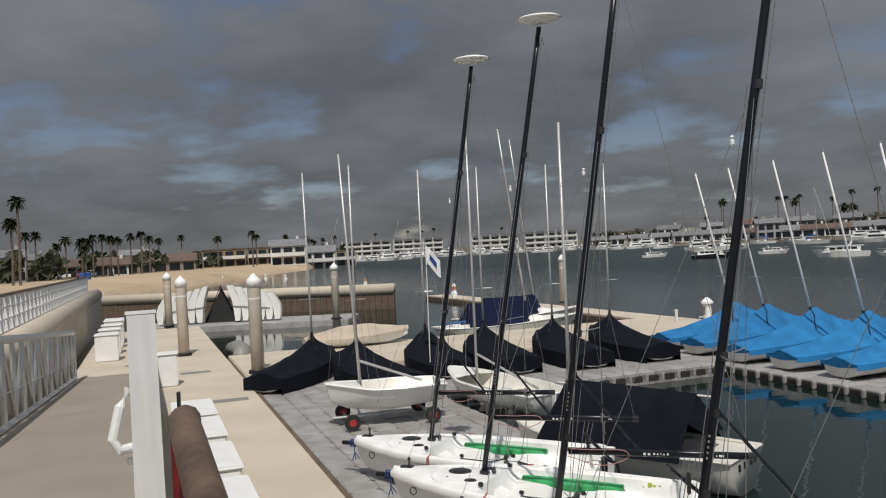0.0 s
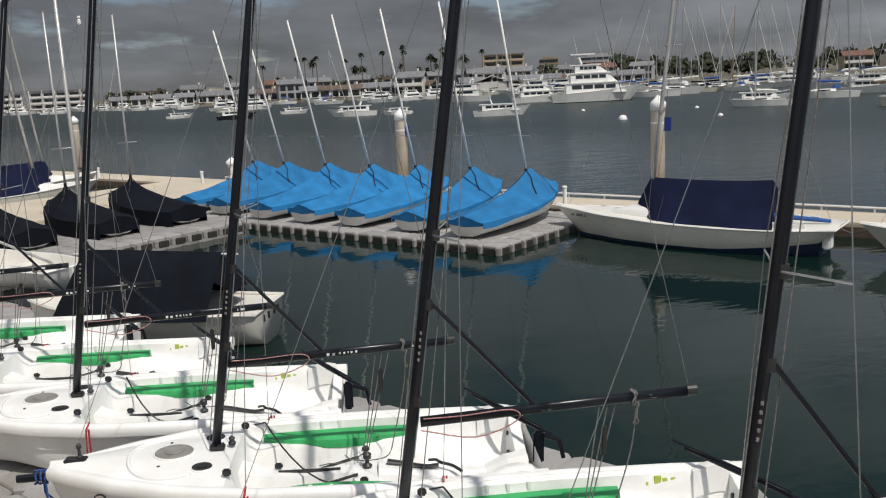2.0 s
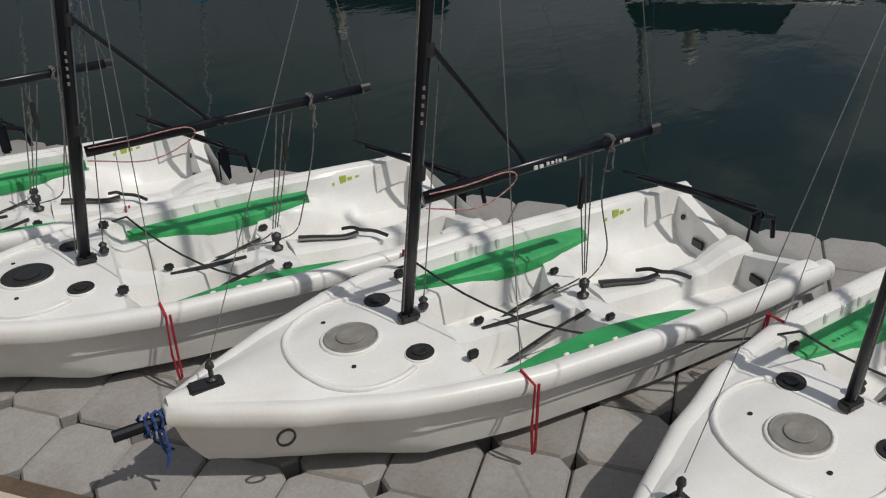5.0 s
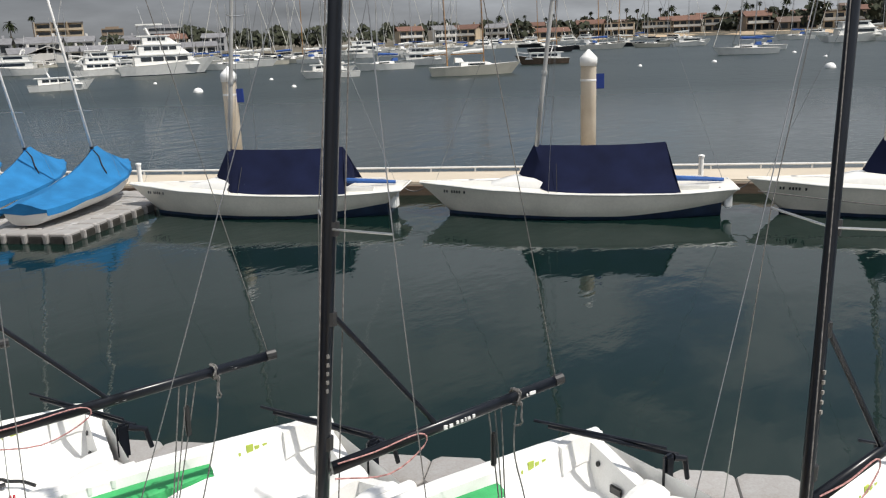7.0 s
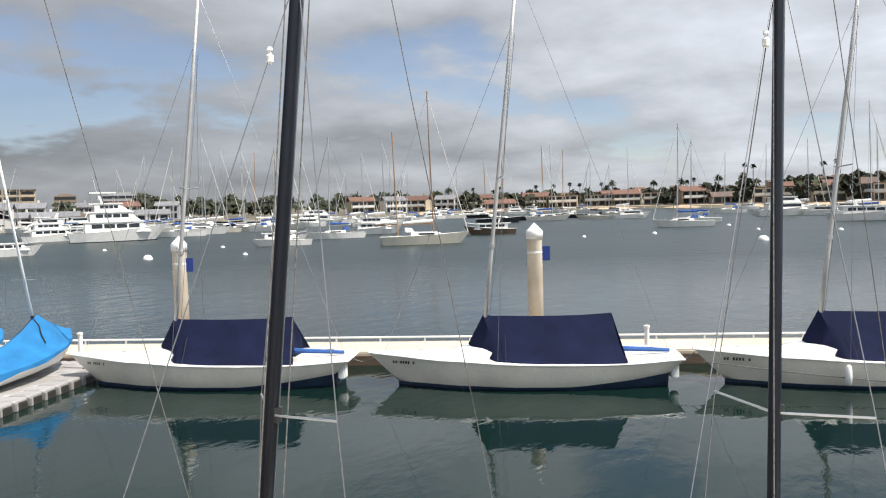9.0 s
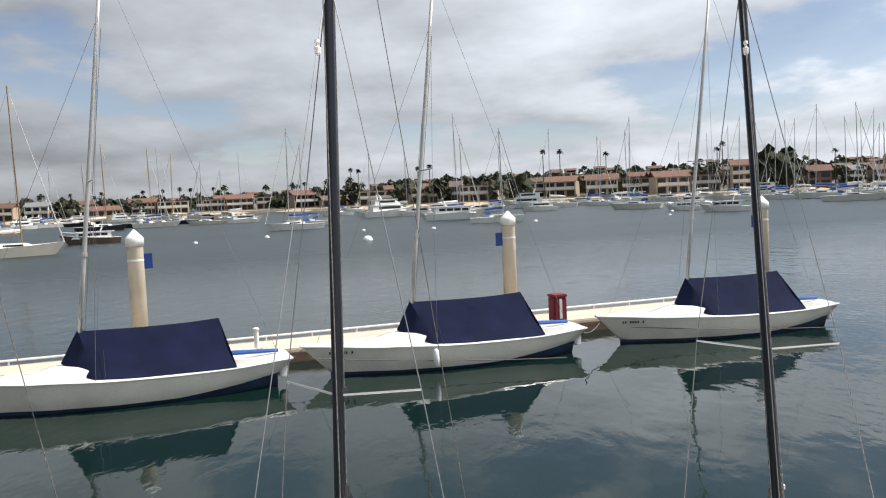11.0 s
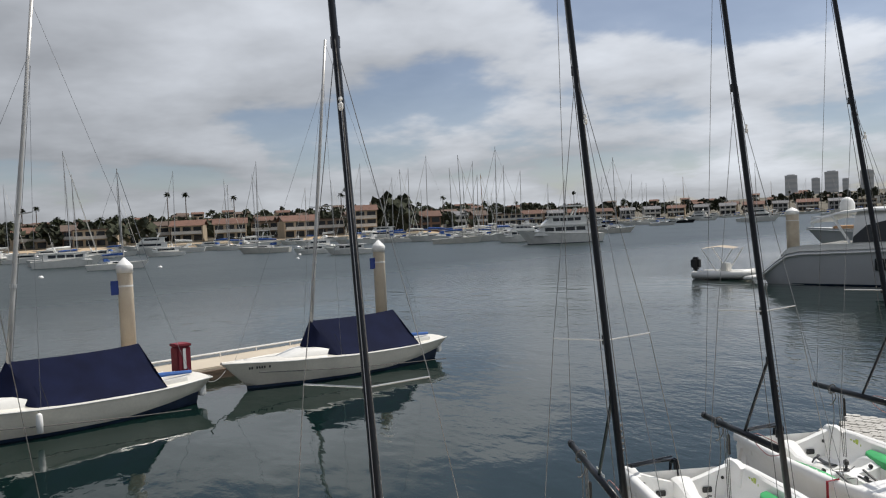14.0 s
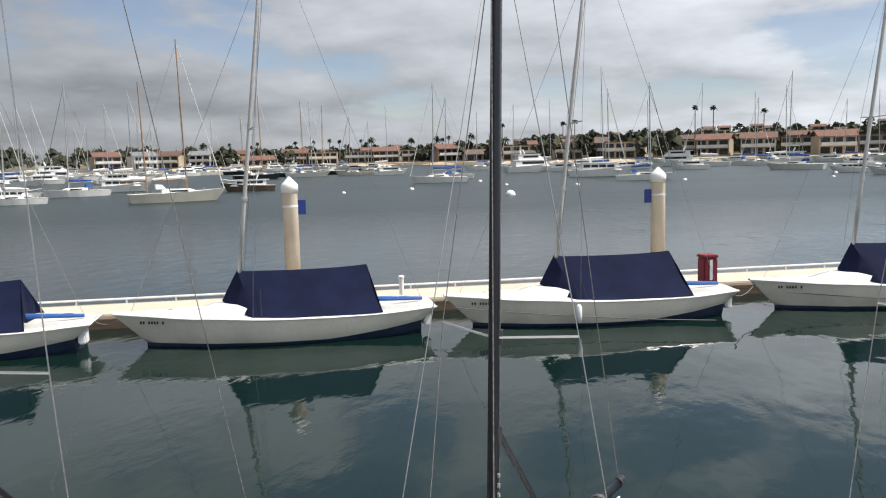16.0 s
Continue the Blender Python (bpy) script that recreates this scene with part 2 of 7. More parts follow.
SAND = mat("beach_sand", (0.50, 0.38, 0.25), 0.95, vary=0.12, scale=0.05, bump=0.3, grain=2)
EARTH = mat("shore_ground", (0.16, 0.14, 0.10), 0.95, vary=0.25, scale=0.03, grain=0.5)
FOLIAGE = mat("foliage", (0.062, 0.068, 0.046), 0.9, spec=0.1, vary=0.25, scale=0.6, grain=6, ran=0.35)
PALMLEAF = mat("palm_fronds", (0.035, 0.045, 0.02), 0.8, spec=0.15, vary=0.25, scale=1, grain=8, ran=0.2)
BARK = mat("palm_trunk", (0.16, 0.12, 0.09), 0.9, vary=0.2, scale=2)
WALLS = [mat(n, c, 0.85, vary=0.08, scale=0.3, grain=4, ran=0.1) for n, c in (
    ("stucco_cream", (0.44, 0.36, 0.26)), ("stucco_white", (0.68, 0.66, 0.62)), ("stucco_tan", (0.26, 0.20, 0.145)),
    ("stucco_terracotta", (0.21, 0.125, 0.085)), ("siding_grey", (0.36, 0.36, 0.37)), ("stucco_ochre", (0.32, 0.23, 0.12)))]
# skyline grey with distance haze put into its colour; also paints one car
HAZEGREY = mat("hazed_tower_concrete", (0.55, 0.56, 0.58), 0.7, vary=0.08, scale=0.02, grain=0.2)
ROOFS = [mat(n, c, 0.85, vary=0.15, scale=0.8, bump=0.4, grain=5, ran=0.15) for n, c in (
    ("roof_tile", (0.17, 0.088, 0.062)), ("roof_brown", (0.13, 0.09, 0.07)), ("roof_grey", (0.20, 0.20, 0.21)))]


# ---- building kit ----
DV, NV = Vector((0.363, -0.932, 0)), Vector((0.932, 0.363, 0))     # along the docks, and out across the harbour
D_ANG, N_ANG = math.degrees(math.atan2(-0.932, 0.363)), math.degrees(math.atan2(0.363, 0.932))


def at(d, n, z=0.0):
    """A place by its metres along and across the docks."""
    v = DV * d + NV * n
    return Vector((v.x, v.y, z))


def grid(d, n, z=0.0, turn=0.0):
    """A pose whose x runs along the docks."""
    v = at(d, n, z)
    return pose(v.x, v.y, v.z, 0, 0, D_ANG + turn)


def polar(az, r, z=0.0):
    a = radians(az)
    return Vector((r * math.sin(a), r * math.cos(a), z))


def part(name, bm, material, parent=None, label="", smooth=False):
    me = bpy.data.meshes.new(name)
    bm.to_mesh(me)
    bm.free()
    me.materials.append(material)
    if smooth:
        me.shade_smooth()
        if smooth is not True:
            me.set_sharp_from_angle(angle=radians(smooth))
    ob = new(name, me)
    if parent is not None:
        ob.parent = parent
    if label:
        ob["label"] = label
    return ob


def thing(name, m, label, category, group="", kind=""):
    ob = new(name)
    ob.matrix_world = m
    return tagged(ob, label, category, group, kind)


def quads(rings, closed=False, cap0=False, cap1=False, bm=None):
    """A skin over rings of points; closed: each ring closes on itself."""
    bm = bm or bmesh.new()
    vs = [[bm.verts.new(p) for p in r] for r in rings]
    k = len(vs[0])
    for a, b in zip(vs, vs[1:]):
        for i in range(k if closed else k - 1):
            j = (i + 1) % k
            try:
                bm.faces.new((a[i], a[j], b[j], b[i]))
            except ValueError:
                pass
    if cap0:
        bm.faces.new(list(reversed(vs[0])))
    if cap1:
        bm.faces.new(vs[-1])
    return bm


def fix(bm):
    bmesh.ops.remove_doubles(bm, verts=bm.verts, dist=0.0005)
    bmesh.ops.recalc_face_normals(bm, faces=bm.faces)
    return bm


def tube(points, r, r1=None, seg=8, bm=None, flat=1.0):
    """A round bar along points, tapering from r to r1."""
    bm = bm or bmesh.new()
    pts = [Vector(p) for p in points]
    r1 = r if r1 is None else r1
    rings = []
    for i, p in enumerate(pts):
        w = (pts[min(i + 1, len(pts) - 1)] - pts[max(i - 1, 0)]).normalized()
        u = w.cross(Vector((0, 0, 1)) if abs(w.z) < 0.9 else Vector((1, 0, 0))).normalized()
        v = w.cross(u)
        rr = r + (r1 - r) * i / max(len(pts) - 1, 1)
        rings.append([p + u * math.cos(6.2832 * k / seg) * rr + v * math.sin(6.2832 * k / seg) * rr * flat for k in range(seg)])
    return quads(rings, True, True, True, bm)


def box(x0, x1, y0, y1, z0, z1, bevel=0.0, bm=None):
    own = bmesh.new()
    vs = [own.verts.new((x, y, z)) for x in (x0, x1) for y in (y0, y1) for z in (z0, z1)]
    for f in ((0, 1, 3, 2), (4, 6, 7, 5), (0, 4, 5, 1), (2, 3, 7, 6), (0, 2, 6, 4), (1, 5, 7, 3)):
        own.faces.new([vs[i] for i in f])
    if bevel:
        bmesh.ops.bevel(own, geom=list(own.edges), offset=bevel, segments=2, affect="EDGES")
    if bm is None:
        return own
    remap = {v: bm.verts.new(v.co) for v in own.verts}
    for f in own.faces:
        bm.faces.new([remap[v] for v in f.verts])
    own.free()
    return bm


def turned(profile, seg=16, x=0.0, y=0.0, bm=None):
    """A solid of revolution about the z axis from (radius, height) pairs."""
    rings = [[(x + r * math.cos(6.2832 * k / seg), y + r * math.sin(6.2832 * k / seg), z) for k in range(seg)] for r, z in profile]
    return quads(rings, True, True, True, bm)


def prism(outline, z0, z1, bm=None):
    return quads([[(x, y, z0) for x, y in outline], [(x, y, z1) for x, y in outline]], True, True, True, bm)


def sag(a, b, drop, n=10):
    a, b = Vector(a), Vector(b)
    return [a.lerp(b, i / n) - Vector((0, 0, drop * 4 * (i / n) * (1 - i / n))) for i in range(n + 1)]


def supple(points, n=6):
    """A smooth line through points, for ropes."""
    p = [Vector(v) for v in points]
    p = [p[0] * 2 - p[1]] + p + [p[-1] * 2 - p[-2]]
    line_pts = []
    for a, b, c, d in zip(p, p[1:], p[2:], p[3:]):
        for i in range(n):
            t = i / n
            line_pts.append(0.5 * ((2 * b) + (c - a) * t + (2 * a - 5 * b + 4 * c - d) * t * t + (3 * b - a - 3 * c + d) * t ** 3))
    return line_pts + [p[-2]]


def lerp_table(table, u):
    for (u0, v0), (u1, v1) in zip(table, table[1:]):
        if u <= u1:
            k = (u - u0) / (u1 - u0)
            k = k * k * (3 - 2 * k) * 0.35 + k * 0.65
            return v0 + (v1 - v0) * k
    return table[-1][1]


def hull_rings(length, half, sheer, keel, flare=0.8, rake=0.0, n=18, k=6):
    """Rings of a boat's shell, bow at x 0, stern at x length: from one gunwale down round the keel to the other."""
    rings = []
    for i in range(n + 1):
        u = i / n
        b, zs, zk = lerp_table(half, u), lerp_table(sheer, u), lerp_table(keel, u)
        ring = []
        for j in range(-k, k + 1):
            s = abs(j) / k
            y = b * (s ** flare if s > 0 else 0) * (1 if j > 0 else -1)
            z = zk + (zs - zk) * s ** 2.1
            ring.append((u * length + rake * (1 - (z - zk) / max(zs - zk, 0.01)) * (1 - u) ** 3, y, z))
        rings.append(ring)
    return rings


def sweep(outline, section, bm=None):
    """A bar of the given (out, up) section led along a level outline."""
    rings = []
    for i, p in enumerate(outline):
        a, b = Vector(outline[max(i - 1, 0)]), Vector(outline[min(i + 1, len(outline) - 1)])
        t = Vector((b.x - a.x, b.y - a.y, 0)).normalized()
        w = Vector((-t.y, t.x, 0))
        rings.append([Vector(p) + w * o + Vector((0, 0, h)) for o, h in section])
    return quads(rings, True, True, True, bm)


# ---- water and docks ----
WATER_Z = 0.06


def make_water():
    bm = bmesh.new()
    rings = [0.0, 40, 120, 400, 1200, 4500]
    prev = None
    for r in rings:
        ring = [bm.verts.new((r * math.cos(6.2832 * k / 48), r * math.sin(6.2832 * k / 48), WATER_Z)) for k in range(48)] if r else [bm.verts.new((0, 0, WATER_Z))]
        if prev:
            for k in range(48):
                j = (k + 1) % 48
                bm.faces.new([prev[0], ring[k], ring[j]] if len(prev) == 1 else [prev[k], ring[k], ring[j], prev[j]])
        prev = ring
    tagged(part("water", bm, WATER), "calm grey-green harbour water with soft reflections", "water", kind="structure")


make_water()


def slab(name, d0, d1, n0, n1, z0, z1, material, label, category="dock", bevel=0.03):
    ob = part(name, box(d0, d1, n0, n1, z0, z1, bevel), material)
    # box y runs against n, as x runs along the dock
    ob.matrix_world = Matrix(((DV.x, NV.x, 0, 0), (DV.y, NV.y, 0, 0), (0, 0, 1, 0), (0, 0, 0, 1)))
    bm = bmesh.new()
    bm.from_mesh(ob.data)
    bmesh.ops.recalc_face_normals(bm, faces=bm.faces)
    bm.to_mesh(ob.data)
    bm.free()
    return tagged(ob, label, category, kind="structure")


slab("pavement_walkway", -47, 15, -2.6, 2.35, -0.1, 0.5, CONCRETE, "sand-coloured concrete floating walkway beside the ramp")
slab("pavement_cross_dock", -31.5, -25.6, 2.45, 20.1, -0.1, 0.5, CONCRETE, "sand-coloured concrete cross dock behind the covered dinghies")
slab("pavement_outer_dock", -62, 17.5, 20.4, 22.05, -0.1, 0.38, CONCRETE, "long narrow pale concrete dock behind the moored keelboats")


def dock_edge(d0, d1, n, sink=0.0):
    """Timber fender strip along a dock's side."""
    ob = part("trim_fender", box(d0, d1, n - 0.06, n + 0.06, 0.12 - sink, 0.42 - sink, 0.01), WOOD)
    ob.matrix_world = Matrix(((DV.x, NV.x, 0, 0), (DV.y, NV.y, 0, 0), (0, 0, 1, 0), (0, 0, 0, 1)))
    tagged(ob, "dark weathered timber fender strip along the dock", "fender", kind="structure")


dock_edge(-62, 17.5, 20.33, 0.12)
dock_edge(-26, 15, 2.43)


# ---- open training dinghies on the near raft ----
def training_dinghy(rake_aft=9.0, rake_side=0.5, reach=1.62, dark_hatch=False, rise=0.06):
    """A white moulded dinghy, bow at x 0, with its mast raked by these angles and no sails."""
    L = 4.25
    q = thing("training_dinghy", Matrix(), "white moulded sailing dinghy with green seat pads and black mast", "sailing dinghy",
              "training dinghies on the raft")
    half = [(0, 0.06), (0.05, 0.20), (0.15, 0.46), (0.3, 0.74), (0.45, 0.87), (0.65, 0.91), (0.85, 0.88), (1, 0.82)]
    sheer = [(0, 0.53), (0.3, 0.55), (0.6, 0.56), (1, 0.57)]
    keel = [(0, 0.10), (0.08, 0.03), (0.3, 0.0), (1, 0.03)]
    # topsides with a knuckle half-way up and a turned chine, under an overhanging gunwale
    rings = []
    for i in range(25):
        u = (i / 24) ** 1.25
        b, zs, zk = lerp_table(half, u), lerp_table(sheer, u) - 0.06, lerp_table(keel, u)
        g = min(1.0, 0.42 + 2.0 * u)
        side = []
        for w, f in ((0.0, 0.0), (0.30 * g, 0.01), (0.62 * g, 0.05), (0.74 * g, 0.10), (0.82 * g, 0.19), (0.86 * (0.5 + g / 2), 0.40), (0.885 * (0.6 + g * 0.4), 0.60),
                     (0.910 * (0.6 + g * 0.4), 0.62), (0.945, 1.0)):
            z = zk + (zs - zk) * f
            side.append((u * L + 0.16 * (1 - f) ** 1.6 * (1 - u) ** 4, w * b, z))
        rings.append([(x, -y, z) for x, y, z in reversed(side[1:])] + side)
    hull = part("hull", fix(quads(rings, False, True, True)), QUESTW, q, smooth=28)
    stations = [0.0, 0.02, 0.05, 0.1, 0.15, 0.2, 0.26, 0.32, 0.36, 0.375, 0.385, 0.40, 0.45, 0.5, 0.55, 0.6, 0.65, 0.7, 0.73, 0.76, 0.79, 0.82, 0.86, 0.90, 0.95, 1.0]
    port = [(u * L, -lerp_table(half, u), lerp_table(sheer, u)) for u in stations]
    edge = [(x, -y, z) for x, y, z in reversed(port)] + port
    part("gunwale", fix(sweep(edge, [(0.055, -0.075), (0.0, -0.088), (-0.022, -0.078), (-0.032, -0.045), (-0.028, 0.0), (-0.012, 0.024), (0.016, 0.036), (0.050, 0.036), (0.080, 0.026), (0.08, -0.02)])),
         QUESTW, q, "rolled white moulded gunwale", 40)
    # the moulded deck: crowned foredeck, then a deep cockpit with side benches that melt into the quarters
    widths = ((1.0, 1.0), (0.96, 0.96), (0.89, 0.89), (0.855, 0.86), (0.84, 0.835), (0.81, 0.81), (0.585, 0.70), (0.56, 0.62), (0.52, 0.52), (0.25, 0.25), (0.0, 0.0))
    deck = []
    fore = (-0.02, 0.018, 0.022, 0.020, 0.022, 0.025, 0.042, 0.044, 0.050, 0.062, 0.066)
    mid = (-0.02, 0.018, 0.020, 0.0, -0.085, -0.110, -0.120, -0.15, -0.36, -0.40, -0.40)
    aft = (-0.02, 0.02, 0.024, 0.0, -0.120, -0.210, -0.345, -0.355, -0.37, -0.385, -0.385)
    for u in stations:
        b, zs = lerp_table(half, u), lerp_table(sheer, u)
        k = 0 if u <= 0.375 else (1 if u >= 0.40 else 0.5)
        m = min(1.0, max(0.0, (u - 0.74) / 0.08))
        prof = []
        for j, (w, w2) in enumerate(widths):
            z = zs + fore[j] * (1 - k) + (mid[j] * (1 - m) + aft[j] * m) * k
            prof.append(((w * (1 - m) + w2 * m) * b, z))
        deck.append([(u * L, -y, z) for y, z in prof] + [(u * L, y, z) for y, z in reversed(prof[:-1])])
    part("deck", fix(quads(deck)), QUESTW, q, smooth=38)

    def foredeck(x, y):
        """Height of the foredeck's surface."""
        u = x / L
        w = min(abs(y) / lerp_table(half, u), 0.999)
        for (w1, _), (w0, _), z1, z0 in zip(widths, widths[1:], fore, fore[1:]):
            if w0 <= w <= w1:
                return lerp_table(sheer, u) + z0 + (z1 - z0) * (w - w0) / (w1 - w0)
        return lerp_table(sheer, u)
    for side in (-1, 1):
        # ribs moulded into the bench wall and the rounded horn at the quarter
        for u in (0.50, 0.54, 0.58):
            b, zs = lerp_table(half, u), lerp_table(sheer, u)
            part("wall_rib", box(u * L - 0.018, u * L + 0.018, side * b * 0.848 - 0.010, side * b * 0.848 + 0.010, zs - 0.06, zs + 0.012, 0.006), QUESTW, q)
        b = lerp_table(half, 0.97)
        part("quarter_horn", fix(quads([[(x, side * (b - 0.02), z - 0.2), (x, side * (b - 0.01), z), (x, side * (b - 0.045), z + 0.02), (x, side * (b - 0.12), z + 0.01), (x, side * (b - 0.15), z - 0.2)]
             for x, z in ((3.80, 0.57), (3.90, 0.605), (4.02, 0.62), (4.12, 0.605), (4.18, 0.52), (4.23, 0.42))], True, True, True)), QUESTW, q, "", 40)
    # centreboard case, thwart and transom beam
    case = [[(x, -w, 0.17), (x, -w * 0.6, h), (x, w * 0.6, h), (x, w, 0.17)] for x, w, h in ((1.62, 0.24, 0.46), (1.8, 0.18, 0.40), (2.2, 0.13, 0.37), (2.7, 0.15, 0.39))]
    part("centreboard_case", fix(quads(case, False, True, True)), QUESTW, q)
    part("case_slot", box(1.95, 2.5, -0.012, 0.012, 0.37, 0.398), BLACKP, q)
    th = [[(2.60 - k, y, 0.17), (2.64 - k, y, z), (2.84 - k, y, z), (2.90 - k, y, 0.17)] for y, z, k in ((-0.52, 0.42, -0.08), (-0.3, 0.39, 0.0), (0, 0.385, 0.02), (0.3, 0.39, 0.0), (0.52, 0.42, -0.08))]
    part("thwart", fix(quads(th, True, True, True)), QUESTW, q)
    # green pads on the side benches, long and tapering
    for side in (-1, 1):
        top = []
        for i in range(17):
            u = 0.412 + 0.335 * i / 16
            b, zs = lerp_table(half, u), lerp_table(sheer, u)
            f = math.sin(math.pi * min(max((i + 0.35) / 16.7, 0.0), 1.0)) ** 0.22
            o = 0.835 - 0.03 * (1 - f)
            n = o - (0.18 + 0.105 * math.sin(math.pi * min(i / 18, 1))) * f - 0.01
            z = zs - 0.108
            top.append([(u * L, side * b * o, z - 0.01), (u * L, side * b * o, z + 0.030), (u * L, side * b * (o - 0.02), z + 0.046), (u * L, side * b * (n + 0.04), z + 0.036),
                        (u * L, side * b * (n + 0.012), z + 0.022), (u * L, side * b * n, z - 0.015), (u * L, side * b * (n + 0.004), z - 0.055), (u * L, side * b * (n + 0.02), z - 0.06)])
        part("seat_pad", fix(quads(top, True, True, True)), GREEN, q, smooth=40)
    # round hatches and the raised ring on the foredeck
    ring = []
    for a in range(58, 303, 7):
        x, y = 1.10 + 0.42 * math.cos(radians(a)), 0.50 * math.sin(radians(a))
        ring.append((x, y, foredeck(x, y) + 0.004))
    part("deck_ring", tube(ring, 0.018, seg=8), QUESTW, q, smooth=True)
    for nm, x, y, r in (("main_hatch", 1.06, 0.0, 0.165), ("side_hatch", 1.36, 0.34, 0.085), ("side_hatch", 1.36, -0.34, 0.085)):
        z = foredeck(x, y) - (0.002 if r > 0.1 else 0.006)
        colour = GREYP if r > 0.1 and not dark_hatch else BLACKP
        h = part(nm, turned([(r, z - 0.04), (r, z + 0.012), (r * 0.95, z + 0.018), (r * 0.90, z + 0.013), (0.01, z + 0.015)], 24, x, y), colour, q)
        part("hatch_rim", turned([(r * 1.12, z - 0.03), (r * 1.11, z + 0.006), (r * 1.07, z + 0.012), (r * 1.01, z + 0.010)], 24, x, y), QUESTW, h, smooth=True)
        part("grip", turned([(r * 0.52, z + 0.015), (r * 0.52, z + 0.022), (r * 0.46, z + 0.024), (0.01, z + 0.018)], 20, x, y), colour, h)
    for x, y in ((0.98, 0.27), (0.98, -0.27)):
        part("deck_screw", turned([(0.014, foredeck(x, y) - 0.01), (0.014, foredeck(x, y) + 0.006)], 10, x, y), BLACKP, q)
    # bow fitting, furler drum and snout
    part("bow_well", box(0.12, 0.31, -0.055, 0.055, 0.56, 0.612, 0.01), BLACKP, q)
    part("furler", turned([(0.03, 0.60), (0.03, 0.625), (0.014, 0.635), (0.014, 0.69), (0.026, 0.70), (0.022, 0.725), (0.008, 0.74)], 12, 0.25, 0), BLACKP, q)
    sn = part("bowsprit", tube([(0.15, 0, 0.47), (-0.30, 0, 0.45)], 0.035, seg=10), BLACK, q)
    wound = [(-0.03 - 0.005 * k + 0.012 * math.sin(k * 2.3), 0.05 * math.cos(k * 0.8), 0.46 + 0.06 * math.sin(k * 0.8)) for k in range(26)]
    part("sprit_lashing", tube(wound, 0.010, seg=5), BLUEROPE, sn)
    for k, y in enumerate((-0.03, 0.0, 0.035)):
        part("lashing_tail", tube([(-0.05 - 0.02 * k, y, 0.42), (-0.04 - 0.03 * k, y * 1.6, 0.30), (-0.07 + 0.03 * k, y * 2.2, 0.19)], 0.009, seg=5), BLUEROPE, sn)
    # badge and lettering bars
    for side in (-1, 1):
        part("round_badge", fix(quads([[(0.52 + r * math.cos(a), side * (0.420 + yo), 0.40 + r * math.sin(a)) for a in
             [6.2832 * k / 20 for k in range(20)]] for r, yo in ((0.055, 0.0), (0.055, 0.012), (0.044, 0.012), (0.044, 0.0))], True)), BLACKP, q)
    x0 = 3.42
    for side in (-1, 1):
        inner = lerp_table(half, 0.84) * 0.852
        for k in range(6):
            w = (0.02, 0.058, 0.042, 0.042, 0.036, 0.028)[k]
            part("lettering", box(x0 + 0.068 * k, x0 + 0.068 * k + w, side * inner - 0.006, side * inner + 0.006, 0.475, 0.475 + (0.03 if k == 0 else (0.075 if k == 1 else 0.055)), 0.002), LIME, q)
        part("sticker", fix(quads([[(x, side * (inner - 0.035), 0.335), (x, side * (inner - 0.016), 0.40), (x, side * (inner + 0.01), 0.40), (x, side * (inner + 0.01), 0.335)] for x in (3.36, 3.50)], True, True, True)), GREYP, q)
    # blocks, toe straps, swivel cleat
    part("mainsheet_block", turned([(0.04, 0.39), (0.045, 0.41), (0.018, 0.43), (0.018, 0.46), (0.036, 0.47), (0.038, 0.51), (0.012, 0.53)], 12, 2.74, 0), BLACKP, q)
    for y in (-0.2, 0.2):
        part("toe_strap", tube([(2.05, y, 0.22), (2.35, y, 0.33), (2.66, y, 0.41)], 0.026, seg=6, flat=0.4), BLACKP, q)
    part("stern_strap", tube(supple([(2.92, 0.05, 0.415), (3.05, 0.03, 0.40), (3.25, -0.01, 0.375), (3.38, -0.02, 0.385)]), 0.045, 0.034, seg=8, flat=0.35), BLACKP, q)
    part("strap_tail", tube(supple([(3.30, 0.14, 0.37), (3.36, 0.06, 0.40), (3.40, -0.02, 0.405), (3.50, -0.08, 0.395), (3.58, -0.16, 0.37)]), 0.014, seg=6), BLACKP, q)
    for x, y in ((1.60, 0.55), (1.60, -0.55), (2.72, 0.36), (2.72, -0.36), (1.95, 0.05)):
        part("cleat", box(x - 0.035, x + 0.035, y - 0.02, y + 0.02, 0.40 if abs(y) < 0.5 else 0.60, 0.45 if abs(y) < 0.5 else 0.66, 0.012), BLACKP, q)
    for y in (-0.3, 0.3):
        part("drain_hole", box(4.17, 4.21, y - 0.06, y + 0.06, 0.26, 0.33, 0.01), BLACKP, q)
    part("tiller", tube([(4.40, 0.0, 0.60), (4.05, 0.42, 0.68), (3.78, 0.86, 0.72)], 0.02, seg=8), BLACK, q)
    part("tiller_extension", tube([(4.32, 0.05, 0.66), (3.70, 0.95, 0.76)], 0.012, seg=6), BLACK, q)
    rud = part("rudder_head", box(4.24, 4.34, -0.03, 0.03, 0.34, 0.64, 0.02), BLACK, q)
    part("rudder_blade", tube([(4.34, 0, 0.60), (4.48, 0, 0.55), (4.52, 0, 0.38)], 0.03, 0.02, 8), BLACK, rud)
    # stern wall with its openings, and the moulded spine that runs aft from the thwart
    for s in (-1, 1):
        wall = []
        for y, zt in ((0.14, 0.40), (0.30, 0.44), (0.50, 0.50), (0.68, 0.55), (0.76, 0.56)):
            wall.append([(4.06, s * y, 0.16), (4.10, s * y, zt), (4.20, s * y, zt), (4.24, s * y, 0.10)])
        part("stern_wall", fix(quads(wall, True, True, True)), QUESTW, q)
